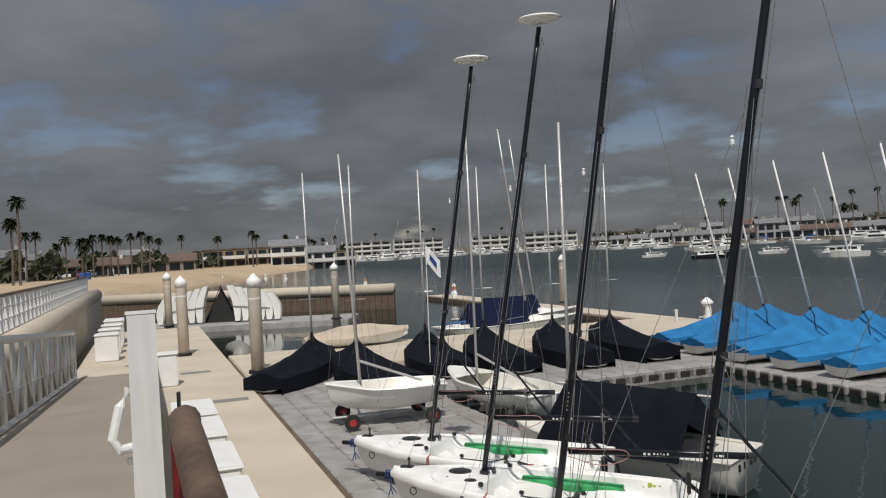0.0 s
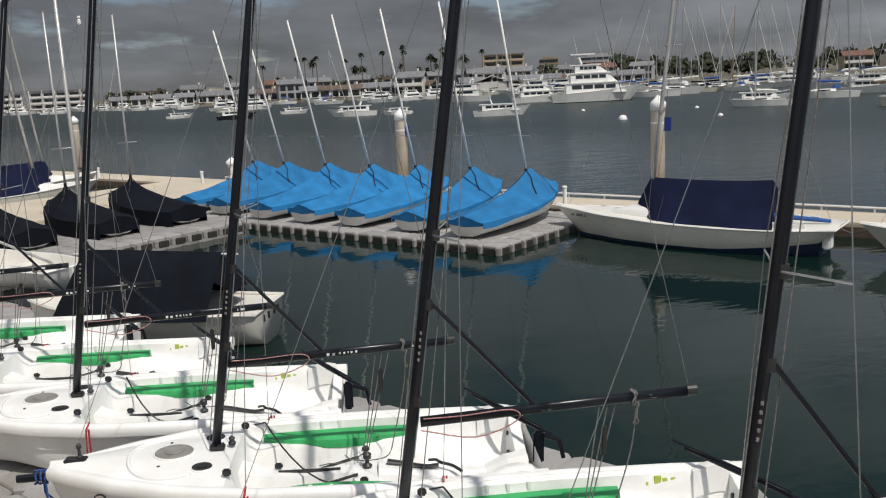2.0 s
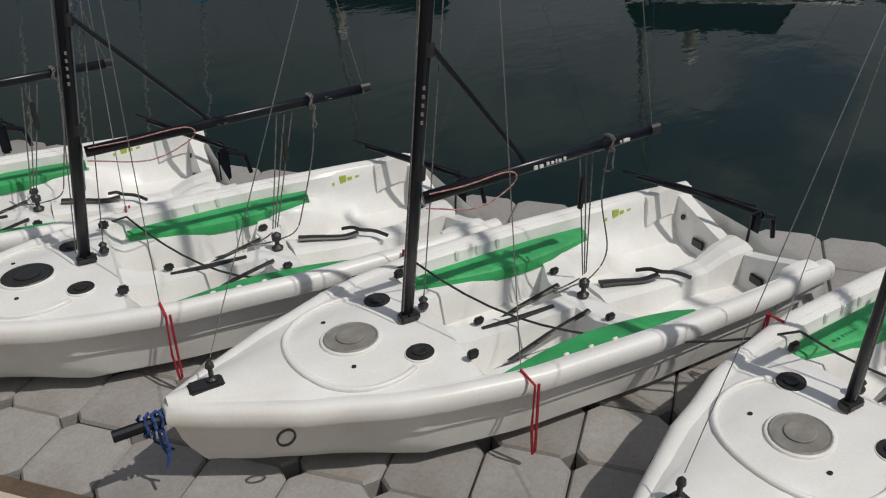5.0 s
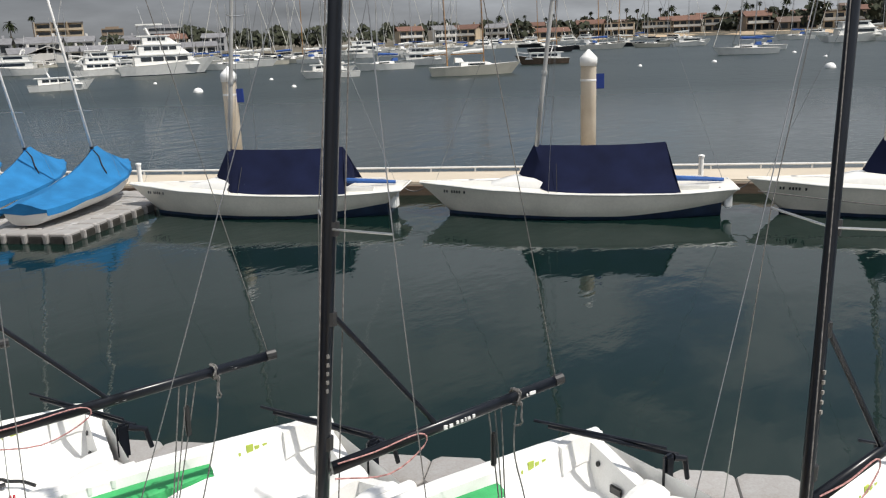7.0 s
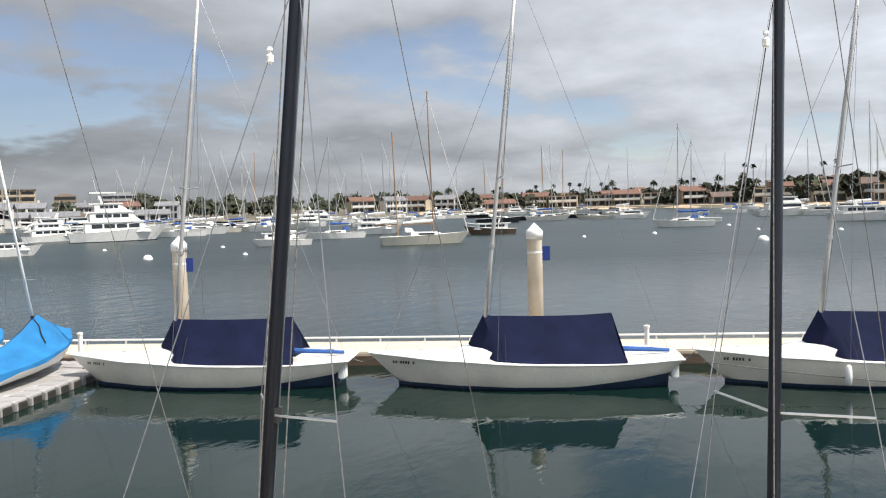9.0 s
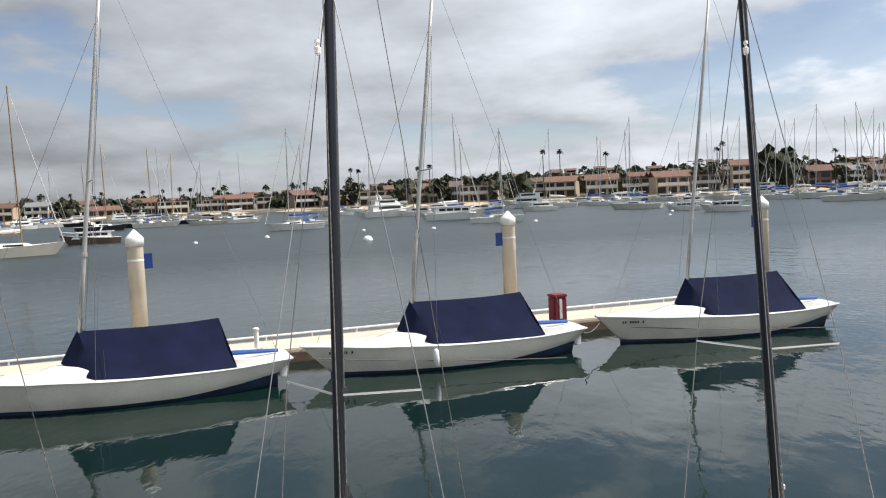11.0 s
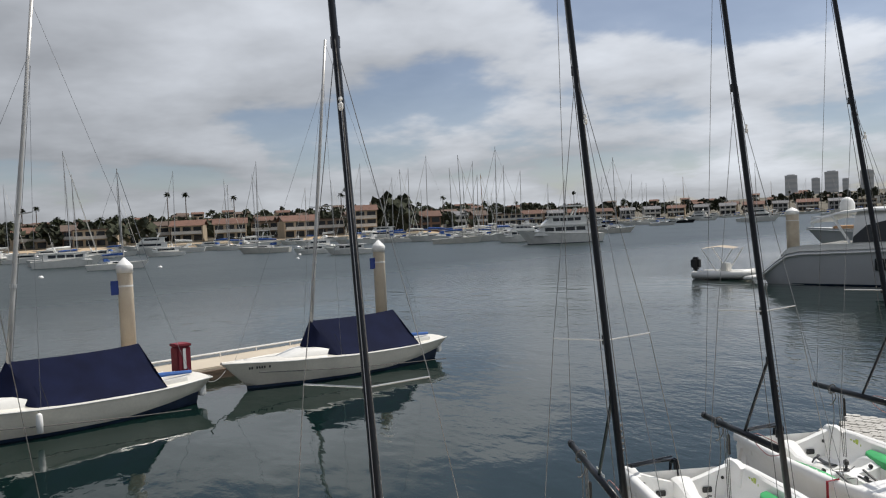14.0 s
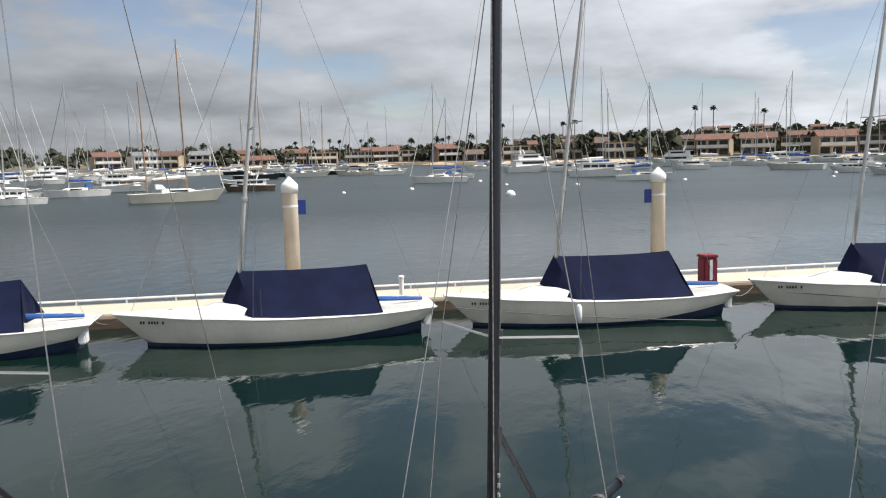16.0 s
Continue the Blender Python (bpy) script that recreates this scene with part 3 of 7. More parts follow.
        part("stern_port", box(4.05, 4.075, s * 0.34 - 0.07, s * 0.34 + 0.07, 0.26, 0.33, 0.01), BLACKP, q)
        part("stern_bung", turned([(0.022, 0.0), (0.022, 0.012)], 10), BLACKP, q).matrix_local = pose(4.085, s * 0.58, 0.42, 0, -80, 0)
    spine = [[(x, -w, 0.17), (x, -w * 0.75, h - 0.02), (x, -w * 0.35, h), (x, w * 0.35, h), (x, w * 0.75, h - 0.02), (x, w, 0.17)]
             for x, w, h in ((2.84, 0.20, 0.40), (3.1, 0.17, 0.37), (3.5, 0.13, 0.33), (3.8, 0.13, 0.34), (4.0, 0.16, 0.42), (4.18, 0.18, 0.45))]
    part("cockpit_spine", fix(quads(spine, False, True, True)), QUESTW, q)
    # spars, raked aft
    rake, tip, reach = math.tan(radians(rake_aft - 1.5)) / 0.955, math.tan(radians(rake_side)) / 0.84, reach / 0.955
    foot = Vector((1.42, 0, 0.62))
    up = lambda h: foot + Vector((rake * h, tip * h, h))
    mast = part("mast", tube([up(h) for h in (0, 1, 2, 3, 4, 5, 5.68)], 0.032, 0.026, 12, flat=1.25), BLACK, q, smooth=True)
    part("mast_foot", box(1.37, 1.50, -0.042, 0.042, 0.62, 0.672, 0.012), BLACKP, mast)
    part("turning_block", turned([(0.03, 0.64), (0.035, 0.66), (0.02, 0.68), (0.03, 0.70), (0.01, 0.72)], 10, 1.555, 0.05), BLACKP, mast)
    part("sail_track", tube([up(h) + Vector((0.038, 0, 0)) for h in (0.5, 5.5)], 0.008, seg=4), WIRE, mast)
    for h in (0.9, 1.55, 2.0, 4.1):
        part("mast_fitting", tube([up(h) + Vector((0.02, 0, -0.035)), up(h) + Vector((0.025, 0, 0.035))], 0.036, seg=10), BLACKP, mast)
    for k in range(5):
        part("lettering", box(foot.x + rake * (1.18 + 0.04 * k) - 0.007, foot.x + rake * (1.18 + 0.04 * k) + 0.007, tip * (1.18 + 0.045 * k) - 0.043, tip * (1.18 + 0.045 * k) - 0.030, 0.62 + 1.18 + 0.045 * k,
             0.62 + 1.18 + 0.045 * k + 0.018), GREYP, mast)
    g = up(0.75) + Vector((0.06, 0, 0))
    e = g + Vector((reach, 0.0, rise * reach))
    boom = part("boom", tube([g, g.lerp(e, 0.5), e], 0.031, 0.029, 12, flat=1.2), BLACK, q, smooth=True)
    part("boom_end", tube([e - Vector((0.02, 0, 0)), e + Vector((0.05, 0, 0.003))], 0.036, seg=10), BLACKP, boom)
    for k, (f, w) in enumerate(((0.44, 0.03), (0.465, 0.03), (0.495, 0.022), (0.515, 0.022), (0.535, 0.01), (0.548, 0.022), (0.57, 0.02), (0.83, 0.012), (0.845, 0.06))):
        p = g.lerp(e, f)
        part("lettering", box(p.x, p.x + w * 0.8, -0.036, -0.026, p.z - 0.008 - (0.005 if k < 2 else 0), p.z + (0.010, 0.006)[k % 2]), WHITEP, boom)
    part("vang_strut", tube([up(1.55) + Vector((0.05, 0, 0)), g.lerp(e, 0.43)], 0.016, seg=8), BLACK, q)
    for k in range(3):
        part("mainsheet_fall", tube([g.lerp(e, 0.66 + 0.03 * k) - Vector((0, 0, 0.04)), (2.72 + 0.02 * k, 0.01 * k, 0.56)], 0.005, seg=5), ROPE, q)
    part("boom_block", box(g.lerp(e, 0.68).x - 0.02, g.lerp(e, 0.68).x + 0.02, -0.015, 0.015, g.z - 0.32, g.z - 0.10, 0.01), BLACKP, boom)
    coil = []
    for k in range(34):
        a = k * 0.55
        c = g.lerp(e, 0.78)
        coil.append(c + Vector((0.012 * math.sin(k * 1.7) + 0.0012 * k, 0.055 * math.cos(a), 0.055 * math.sin(a) - (0.0 if k < 20 else 0.012 * (k - 20)))))
    part("sheet_coil", tube(coil, 0.007, seg=5), ROPE, boom)
    part("sheet_tail", tube(supple([g.lerp(e, 0.80), g.lerp(e, 0.79) - Vector((0.01, 0, 0.35)), (g.x + 1.40, 0.06, 0.66), (g.x + 1.34, 0.12, 0.45), (g.x + 1.20, 0.16, 0.39), (g.x + 1.02, 0.08, 0.43), (g.x + 0.95, 0.02, 0.50)]), 0.0055, seg=5), ROPE, q)
    part("sheet_tail", tube(supple([(2.72, 0.03, 0.52), (2.66, 0.10, 0.45), (2.52, 0.18, 0.37), (2.40, 0.10, 0.40), (2.30, 0.16, 0.36)]), 0.0055, seg=5), ROPE, q)
    loop = [g + Vector((0.02, -0.03, 0.03)), g.lerp(e, 0.15) + Vector((0, -0.06, 0.03)), g.lerp(e, 0.33) + Vector((0, -0.05, 0.03)), g.lerp(e, 0.35) - Vector((0, 0.05, 0.05)),
            g.lerp(e, 0.2) - Vector((0, 0.06, 0.13)), g - Vector((0, 0.03, 0.05))]
    part("tie_line", tube(supple(loop, 4), 0.005, seg=5), PINKROPE, boom)
    # standing rigging
    hound = up(4.1)
    for side in (-1, 1):
        b = lerp_table(half, 0.42)
        plate = Vector((0.42 * L, side * b * 0.93, 0.60))
        part("shroud", tube([hound, up(2.0) + Vector((0.14, side * 0.45, 0.02)), plate], 0.0035, seg=5), WIRE, q)
        part("spreader", tube([up(2.0), up(2.0) + Vector((0.14, side * 0.45, 0.02))], 0.006, seg=6), ALU, q)
        part("shroud_line", tube([plate, plate + Vector((0.01, side * 0.15, -0.02)), plate + Vector((0.0, side * 0.16, -0.30)), plate + Vector((0.02, side * 0.155, -0.50)), plate + Vector((0.035, side * 0.16, -0.48)),
             plate + Vector((0.035, side * 0.15, -0.02))], 0.009, seg=6), REDROPE, q)
    part("forestay", tube([hound, (0.26, 0, 0.76)], 0.003, seg=5), WIRE, q)
    sw = hound.lerp(Vector((0.26, 0, 0.76)), 0.105)
    part("furler_swivel", turned([(0.008, -0.04), (0.018, -0.03), (0.02, 0.0), (0.009, 0.008), (0.009, 0.02), (0.017, 0.025), (0.012, 0.04)], 10), WHITEP, q).location = sw
    part("halyard", tube([up(5.55) + Vector((0.06, 0, 0)), (1.56, 0.05, 0.72)], 0.004, seg=5), ROPE, q)
    part("topping_line", tube([up(5.55) + Vector((0.06, 0, 0)), e], 0.003, seg=5), ROPE, q)
    part("halyard", tube([up(4.1) + Vector((-0.06, 0, 0)), (1.38, -0.05, 0.72)], 0.004, seg=5), ROPE, q)
    return q


# mast foot, heading, rake aft and lean
MASTS = [(-0.965, 12.95, -26), (-0.19, 10.93, -26), (0.54, 9.03, -26), (1.38, 6.87, -26), (2.09, 4.85, -25), (2.85, 2.76, -23.5),
         (3.58, 0.56, -21), (4.35, -1.69, -18), (5.03, -3.78, -18), (5.60, -5.86, -17), (6.11, -8.11, -16)]
LEANS = [(9.9, 0.8), (10.5, 0.9), (9.6, 0.3), (9.8, 0.0), (8.8, -0.55), (6.5, 0.32), (10.0, 4.07), (9.3, 2.6), (8.7, 1.95), (8.45, 1.5), (9.0, 2.55)]
SLIM = Matrix.Diagonal((0.955, 0.84, 1.0, 1.0))      # scales the dinghy's length and beam to fit the camera's view
for i, ((mx, my, ang), (aft, side)) in enumerate(zip(MASTS, LEANS)):
    boat = training_dinghy(aft, side, 1.82 if i < 5 else (1.54 if i < 7 else 1.60), i in (0, 1, 4), 0.06 if i < 9 else -0.01)
    boat.matrix_world = pose(mx, my, 0.415, 0, 1.5, ang) @ SLIM @ Matrix.Translation((-1.42, 0, 0))
    if i < 2:
        top = Vector((1.42 + math.tan(radians(aft - 1.5)) / 0.955 * 5.68, math.tan(radians(side)) / 0.84 * 5.68, 6.30))
        pod = [(0.31 * math.cos(6.2832 * k / 24), 0.27 * math.sin(6.2832 * k / 24)) for k in range(24)]
        bm = quads([[(top.x + x * f, top.y + y * f, top.z + dz) for x, y in pod] for f, dz in
                    ((0.05, 0.045), (0.5, 0.055), (0.9, 0.085), (1.0, 0.10), (0.85, 0.125), (0.45, 0.15), (0.05, 0.155))], True, True, True)
        part("masthead_float", bm, WHITEP, boat, "white lens-shaped masthead float", True)
        part("float_bracket", tube([top, top + Vector((0, 0, 0.06))], 0.03, seg=8), ALU, boat)


# ---- keelboats moored along the outer dock ----
CREAMWHITE = mat("cream_white_gelcoat", (0.85, 0.80, 0.69), 0.3, vary=0.07, scale=1.4, grain=20)


def keelboat():
    L = 6.45
    k = thing("keelboat", Matrix(), "white keelboat under a navy boom tent, moored at the dock", "sailboat", "keelboats along the outer dock")
    half = [(0, 0.04), (0.08, 0.28), (0.25, 0.72), (0.45, 1.0), (0.65, 1.04), (0.85, 0.9), (1, 0.66)]
    sheer = [(0, 0.77), (0.25, 0.69), (0.55, 0.62), (0.8, 0.60), (1, 0.64)]
    rings, low = [], []
    for i in range(21):
        u = i / 20
        b, zs = lerp_table(half, u), lerp_table(sheer, u)
        lift = max(0, (u - 0.62) / 0.38) ** 1.4 * 0.22
        z0 = 0.13 + lift
        x0, xs = 0.62 + u * (L - 0.62 - 0.30), u * L
        side = []
        for j in range(6):
            s = j / 5
            side.append((x0 + (xs - x0) * s, b * (0.86 + 0.14 * s ** 0.6) if u > 0.02 else b * s, z0 + (zs - z0) * s))
        rings.append([(x, -y, z) for x, y, z in reversed(side)] + side)
        bt = side[0][1]
        low.append([(x0, -bt, z0), (x0, -bt * 0.9, -0.06 + lift), (x0, -bt * 0.5, -0.3), (x0, 0, -0.4), (x0, bt * 0.5, -0.3), (x0, bt * 0.9, -0.06 + lift), (x0, bt, z0)])
    bm = bmesh.new()
    for sidepick in (slice(0, 6), slice(6, 12)):
        quads([r[sidepick] for r in rings], bm=bm)
    quads([[r[5 - q], r[6 + q]] for q in range(6) for r in (rings[-1],)], bm=bm)
    part("hull_shell", fix(bm), CREAMWHITE, k, smooth=True)
    part("bottom", fix(quads(low, False, False, True)), BOOT, k, "dark antifouled underbody")
    deck = []
    for i in range(21):
        u = i / 20
        b, zs = lerp_table(half, u), lerp_table(sheer, u)
        deck.append([(u * L, y * b, zs + 0.05 * (1 - y * y) - 0.005) for y in (-1, -0.9, -0.5, 0, 0.5, 0.9, 1)])
    part("deck", fix(quads(deck)), GELSHADE, k)
    part("toe_rail", tube([(r[0][0], r[0][1], r[0][2]) for r in rings] + [(r[-1][0], r[-1][1], r[-1][2]) for r in reversed(rings)], 0.022, seg=6), GELCOAT, k)
    cud = [[(x, y * w, 0.62 + h) for y, h in ((-1, 0), (-0.93, hh * 0.75), (-0.6, hh), (0, hh * 1.08), (0.6, hh), (0.93, hh * 0.75), (1, 0))]
           for x, w, hh in ((1.35, 0.25, 0.02), (1.55, 0.36, 0.12), (2.0, 0.50, 0.24), (2.6, 0.60, 0.27), (3.0, 0.66, 0.27))]
    part("coachroof", fix(quads(cud, False, True, True)), GELCOAT, k, smooth=True)
    # boom tent: ridge over the boom, a steep front round the mast, laced along the coaming
    across = (-1, -0.85, -0.65, -0.42, -0.2, -0.06, 0, 0.06, 0.2, 0.42, 0.65, 0.85, 1)
    tent = [[(2.12 + 0.63 * abs(q), q * 0.80, 0.93 - 0.30 * abs(q) + 0.015 * math.sin(q * 11)) for q in across]]
    for x, zr, w, zb, lead in ((2.46, 1.57, 0.80, 0.63, 0.29), (2.62, 1.55, 0.83, 0.62, 0.22), (3.0, 1.525, 0.87, 0.615, 0.1), (3.5, 1.515, 0.90, 0.61, 0.0), (4.0, 1.52, 0.91, 0.61, 0.0),
                               (4.5, 1.535, 0.89, 0.615, 0.08), (4.9, 1.555, 0.86, 0.62, 0.16), (5.10, 1.57, 0.84, 0.625, 0.22)):
        row = []
        for q in across:
            a = abs(q)
            slack = 0.028 * math.sin(math.pi * a) * (1 + 0.5 * math.sin(x * 5.3 + 2 * q))
            row.append((x + lead * a + 0.010 * math.sin(9 * q + x * 7), q * w * (1 - 0.06 * math.sin(math.pi * a)), zb + (zr - zb) * (1 - a) - slack + 0.010 * math.sin(x * 11 + a * 6)))
        tent.append(row)
    t = part("boom_tent", fix(quads(tent)), NAVY, k, "navy canvas boom tent", 40)
    back = [(5.10 + 0.22 * abs(q), q * 0.84, 0.625 + 0.945 * (1 - abs(q))) for q in (-1, -0.5, 0, 0.5, 1)]
    part("tent_end", fix(quads([back, [(5.16, q * 0.62, 0.62) for q in (-1, -0.5, 0, 0.5, 1)]])), NAVY, t)
    part("tent_seam", tube([(2.9, -0.42, 1.19), (2.92, -0.88, 0.63)], 0.006, seg=4), RUBBER, t)
    part("tiller_cover", tube([(5.15, -0.1, 0.80), (5.7, -0.12, 0.78), (6.25, -0.05, 0.74)], 0.06, 0.04, 8), SIGNBLUE, k, "bright blue tiller cover")
    part("cockpit_coaming", box(4.7, 5.9, -0.62, -0.54, 0.60, 0.74, 0.02), GELCOAT, k)
    part("cockpit_coaming", box(4.7, 5.9, 0.54, 0.62, 0.60, 0.74, 0.02), GELCOAT, k)
    part("stern_bracket", box(6.2, 6.36, -0.55, -0.25, 0.22, 0.60, 0.03), WHITEP, k)
    rake = math.tan(radians(6.4))
    up = lambda h: Vector((2.42 + rake * h, 0, 0.85 + h))
    mast = part("mast", tube([up(h) for h in (-0.1, 2, 4, 6, 8.2)], 0.05, 0.035, 10), MASTGREY, k, smooth=True)
    part("mast_collar", tube([up(2.2), up(2.28)], 0.065, seg=10), ALU, mast)
    for side in (-1, 1):
        part("spreader", tube([up(3.7), up(3.7) + Vector((0.1, side * 0.55, 0.03))], 0.014, seg=6), ALU, mast)
        part("shroud", tube([up(7.2), up(3.7) + Vector((0.1, side * 0.55, 0.03)), (2.75, side * 0.95, 0.62)], 0.004, seg=4), WIRE, k)
    part("forestay", tube([up(7.0), (0.35, 0, 0.80)], 0.004, seg=4), WIRE, k)
    part("backstay", tube([up(8.1), (6.25, 0, 0.70)], 0.004, seg=4), WIRE, k)
    part("halyard", tube([up(6.8) + Vector((0.07, 0.05, 0)), up(0.4) + Vector((0.09, 0.06, 0))], 0.005, seg=4), ROPE, k)
    # number bars on the bow
    for j in range(9):
        if j in (2, 7):
            continue
        x = 0.55 + 0.055 * j
        for side in (-1, 1):
            y = lerp_table(half, x / L) * 0.985
            y2 = lerp_table(half, (x + 0.035) / L) * 0.985
            bar = bmesh.new()
            quads([[(x, side * (y + 0.012), 0.58), (x, side * (y + 0.016), 0.64)], [(x + 0.035, side * (y2 + 0.012), 0.58), (x + 0.035, side * (y2 + 0.016), 0.64)]], bm=bar)
            part("number_bar", bar, BLACKP, k)
    for x in (0.5, 5.9):
        part("cleat", box(x - 0.09, x + 0.09, 0.14, 0.18, 0.70, 0.78, 0.015), ALU, k)
    return k


SIGNBLUE = mat("bright_blue_canvas", (0.03, 0.11, 0.36), 0.75, vary=0.15, scale=4)
keel = keelboat()
for i, (d, n, turn) in enumerate(((-11.25, 18.25, 1.5), (-4.07, 18.15, 2.0), (2.98, 18.3, 0.0), (10.4, 18.35, -3.0))):
    if i == 0:
        keel.matrix_world = grid(d, n, 0, turn) @ Matrix.Diagonal((1.05, 1, 1, 1))
    else:
        copy_thing(keel, grid(d, n, 0, turn))
# two more beyond the cross dock
for d, n, turn in ((-33.4, 18.0, -90), (-37.0, 20.0, -84)):
    tagged(copy_thing(keel, grid(d, n, 0, turn)), "white keelboat under a navy boom tent beyond the cross dock", "sailboat")


def fender(d, n, z=0.25):
    f = thing("fender", grid(d, n, z), "white inflated fender hanging at a keelboat's side", "fender", "fenders")
    part("bulb", turned([(0.02, -0.20), (0.06, -0.17), (0.068, 0.0), (0.06, 0.17), (0.02, 0.21)], 12), WHITEP, f, smooth=True)
    part("lanyard", tube([(0, 0, 0.20), (0.0, 0.05, 0.24)], 0.008, seg=5), ROPE, f)


fender(5.75, 17.12, 0.42)


# ---- covered dinghies ----
def covered_dinghy(canvas, label, group, length=4.7, mast_len=5.3, rake=9.0, low=False, hull_mat=None, skirt=0.06, full=1.3, peak=0.58, spar=None):
    """A dinghy under a fitted cover that is drawn up to the mast: stern at x 0, bow at x length."""
    c = thing("covered_dinghy", Matrix(), label, "sailing dinghy", group)
    half = [(0, 0.52), (0.2, 0.70), (0.45, 0.78), (0.7, 0.66), (0.88, 0.36), (1, 0.05)]
    rings, cover = [], []
    n = 28
    for i in range(n + 1):
        u = i / n
        b = lerp_table(half, u)
        zs = 0.38 + 0.24 * u * u
        zk = 0.05 + 0.30 * max(0, (u - 0.7) / 0.3) ** 2
        ring = []
        for j in range(-5, 6):
            s = abs(j) / 5
            ring.append((u * length, b * s ** 0.5 * (1 if j > 0 else -1) if j else 0.0, zk + (zs - zk) * s ** 2.2))
        rings.append(ring)
        if low:
            ridge = zs + 0.13 + 0.36 * u * (1 - u) + 0.30 * math.sin(math.pi * min(u * 1.1, 1))
        elif u < 0.70:
            ridge = zs + 0.14 + 0.03 * math.sin(math.pi * u / 0.7) + peak * (0.30 * u / 0.70 + 0.70 * (u / 0.70) ** 3.2)
        else:
            ridge = zs + 0.10 + (peak + 0.05) * ((1 - u) / 0.30) ** 1.35
        hang = skirt + 0.12 * max(0.0, 0.5 - u)
        row = []
        for s in (-1.03, -1.025, -0.93, -0.78, -0.6, -0.4, -0.2, -0.07, 0, 0.07, 0.2, 0.4, 0.6, 0.78, 0.93, 1.025, 1.03):
            a = min(abs(s), 1)
            f = (1 - a) ** (full if not low else 0.9)
            zz = zs + 0.03 + (ridge - zs) * f
            if abs(s) > 1.027:
                zz = zs - hang - 0.02 * math.sin(u * 17)
            # slack folds that run from the mast down to the gunwale
            fold = 0.030 * math.sin(15 * math.atan2(a * 0.8, abs(u - 0.70) * length * 0.5 + 0.05) + 3 * u) * (1 - a) * min(1.0, 2.5 * a)
            wob = 0.014 * math.sin(u * 23 + s * 9) * (1 - a * 0.4) + fold
            row.append((u * length + (0.05 if i == n else (-0.04 if i == 0 else 0)), s * (b + 0.03), zz + wob))
        cover.append(row)
    part("hull", fix(quads(rings, False, True, False)), hull_mat or GELCOAT, c, smooth=True)
    bm = quads(cover)
    first = cover[0]
    quads([first, [(p[0] + 0.01, p[1] * 0.98, min(p[2], (0.08 if skirt > 0.2 else 0.28) + 0.10 * abs(p[1]))) for p in first]], bm=bm)
    cv = part("cover", fix(bm), canvas, c, smooth=50)
    mx = 0.70 * length
    tr = math.tan(radians(rake))
    up = lambda h: Vector((mx - tr * h, 0, 0.45 + h))
    if mast_len:
        mast = part("mast", tube([up(h) for h in (0, mast_len * 0.5, mast_len)], 0.036, 0.026, 8), spar or MASTGREY, c, "pale alloy mast", True)
        part("mast_tie", tube([up(0.66), up(0.84)], 0.055, 0.04, seg=8), canvas, mast)
        part("tie_cord", tube([up(0.80), up(0.86)], 0.046, seg=8), RUBBER, mast)
        part("masthead", box(up(mast_len).x - 0.03, up(mast_len).x + 0.05, -0.012, 0.012, up(mast_len).z, up(mast_len).z + 0.05), ALU, mast)
        for side in (-1, 1):
            part("spreader", tube([up(mast_len * 0.33), up(mast_len * 0.33) + Vector((-0.05, side * 0.30, 0))], 0.008, seg=5), ALU, mast)
            part("shroud", tube([up(mast_len * 0.75), (mx - 0.25, side * 0.68, 0.55)], 0.003, seg=4), WIRE, c)
        part("forestay", tube([up(mast_len * 0.75), (length - 0.1, 0, 0.6)], 0.003, seg=4), WIRE, c)
        for s in (-1, 1):
            part("drawn_strap", tube([up(0.80), (mx - 0.20, s * 0.16, 0.55 + peak * 0.78), (mx - 0.38, s * 0.32, 0.56 + peak * 0.46), (mx - 0.50, s * 0.48, 0.58 + peak * 0.18)], 0.016, seg=5), RUBBER, cv)
            part("drawn_strap", tube([up(0.82), (mx + 0.22, s * 0.10, 0.50 + peak * 0.78), (mx + 0.50, s * 0.24, 0.50 + peak * 0.42)], 0.012, seg=5), RUBBER, cv)
    part("drain_bung", turned([(0.03, 0.0), (0.03, 0.02)], 10, -0.01, 0.0), BLACKP, c)
    return c


blue = covered_dinghy(BLUE, "dinghy under a bright blue fitted cover on the float raft", "blue covered dinghies", length=4.45, rake=13.0, skirt=0.05, full=1.15, peak=0.66, spar=PALEMAST)
for i in range(7):
    v = at(-12.25 - 1.92 * i + 0.10 * math.sin(i * 2.1), 15.65 + 0.08 * math.sin(i * 1.3), 0.27)
    m = pose(v.x, v.y, v.z, 0, -1.5, N_ANG + 1.5 * math.sin(i * 1.7) + 2)
    if i == 0:
        blue.matrix_world = m
    else:
        copy_thing(blue, m)

dark = covered_dinghy(DARKNAVY, "dinghy under a black canvas cover on the float raft", "dark covered dinghies", length=4.3, mast_len=5.6, rake=1.0, skirt=0.38, full=0.85, peak=0.52)
for i, (d, n, turn) in enumerate(((-20.7, 13.7, 178), (-20.75, 11.55, 176), (-21.1, 9.45, 178), (-21.6, 7.6, 176), (-20.0, 5.85, 192), (-22.5, 2.55, 143))):
    v = at(d, n, 0.40)
    m = pose(v.x, v.y, v.z, 0, 0, D_ANG + turn)
    if i == 0:
        dark.matrix_world = m
    else:
        copy_thing(dark, m)

tan_boat = covered_dinghy(TAN, "low boat under a pale tan canvas cover on the cross dock", "", length=5.2, mast_len=0, low=True)
tan_boat.matrix_world = grid(-31.0, 5.2, 0.5, 88) @ Matrix.Diagonal((0.76, 0.85, 0.82, 1))
tan_boat.name = "covered_boat"


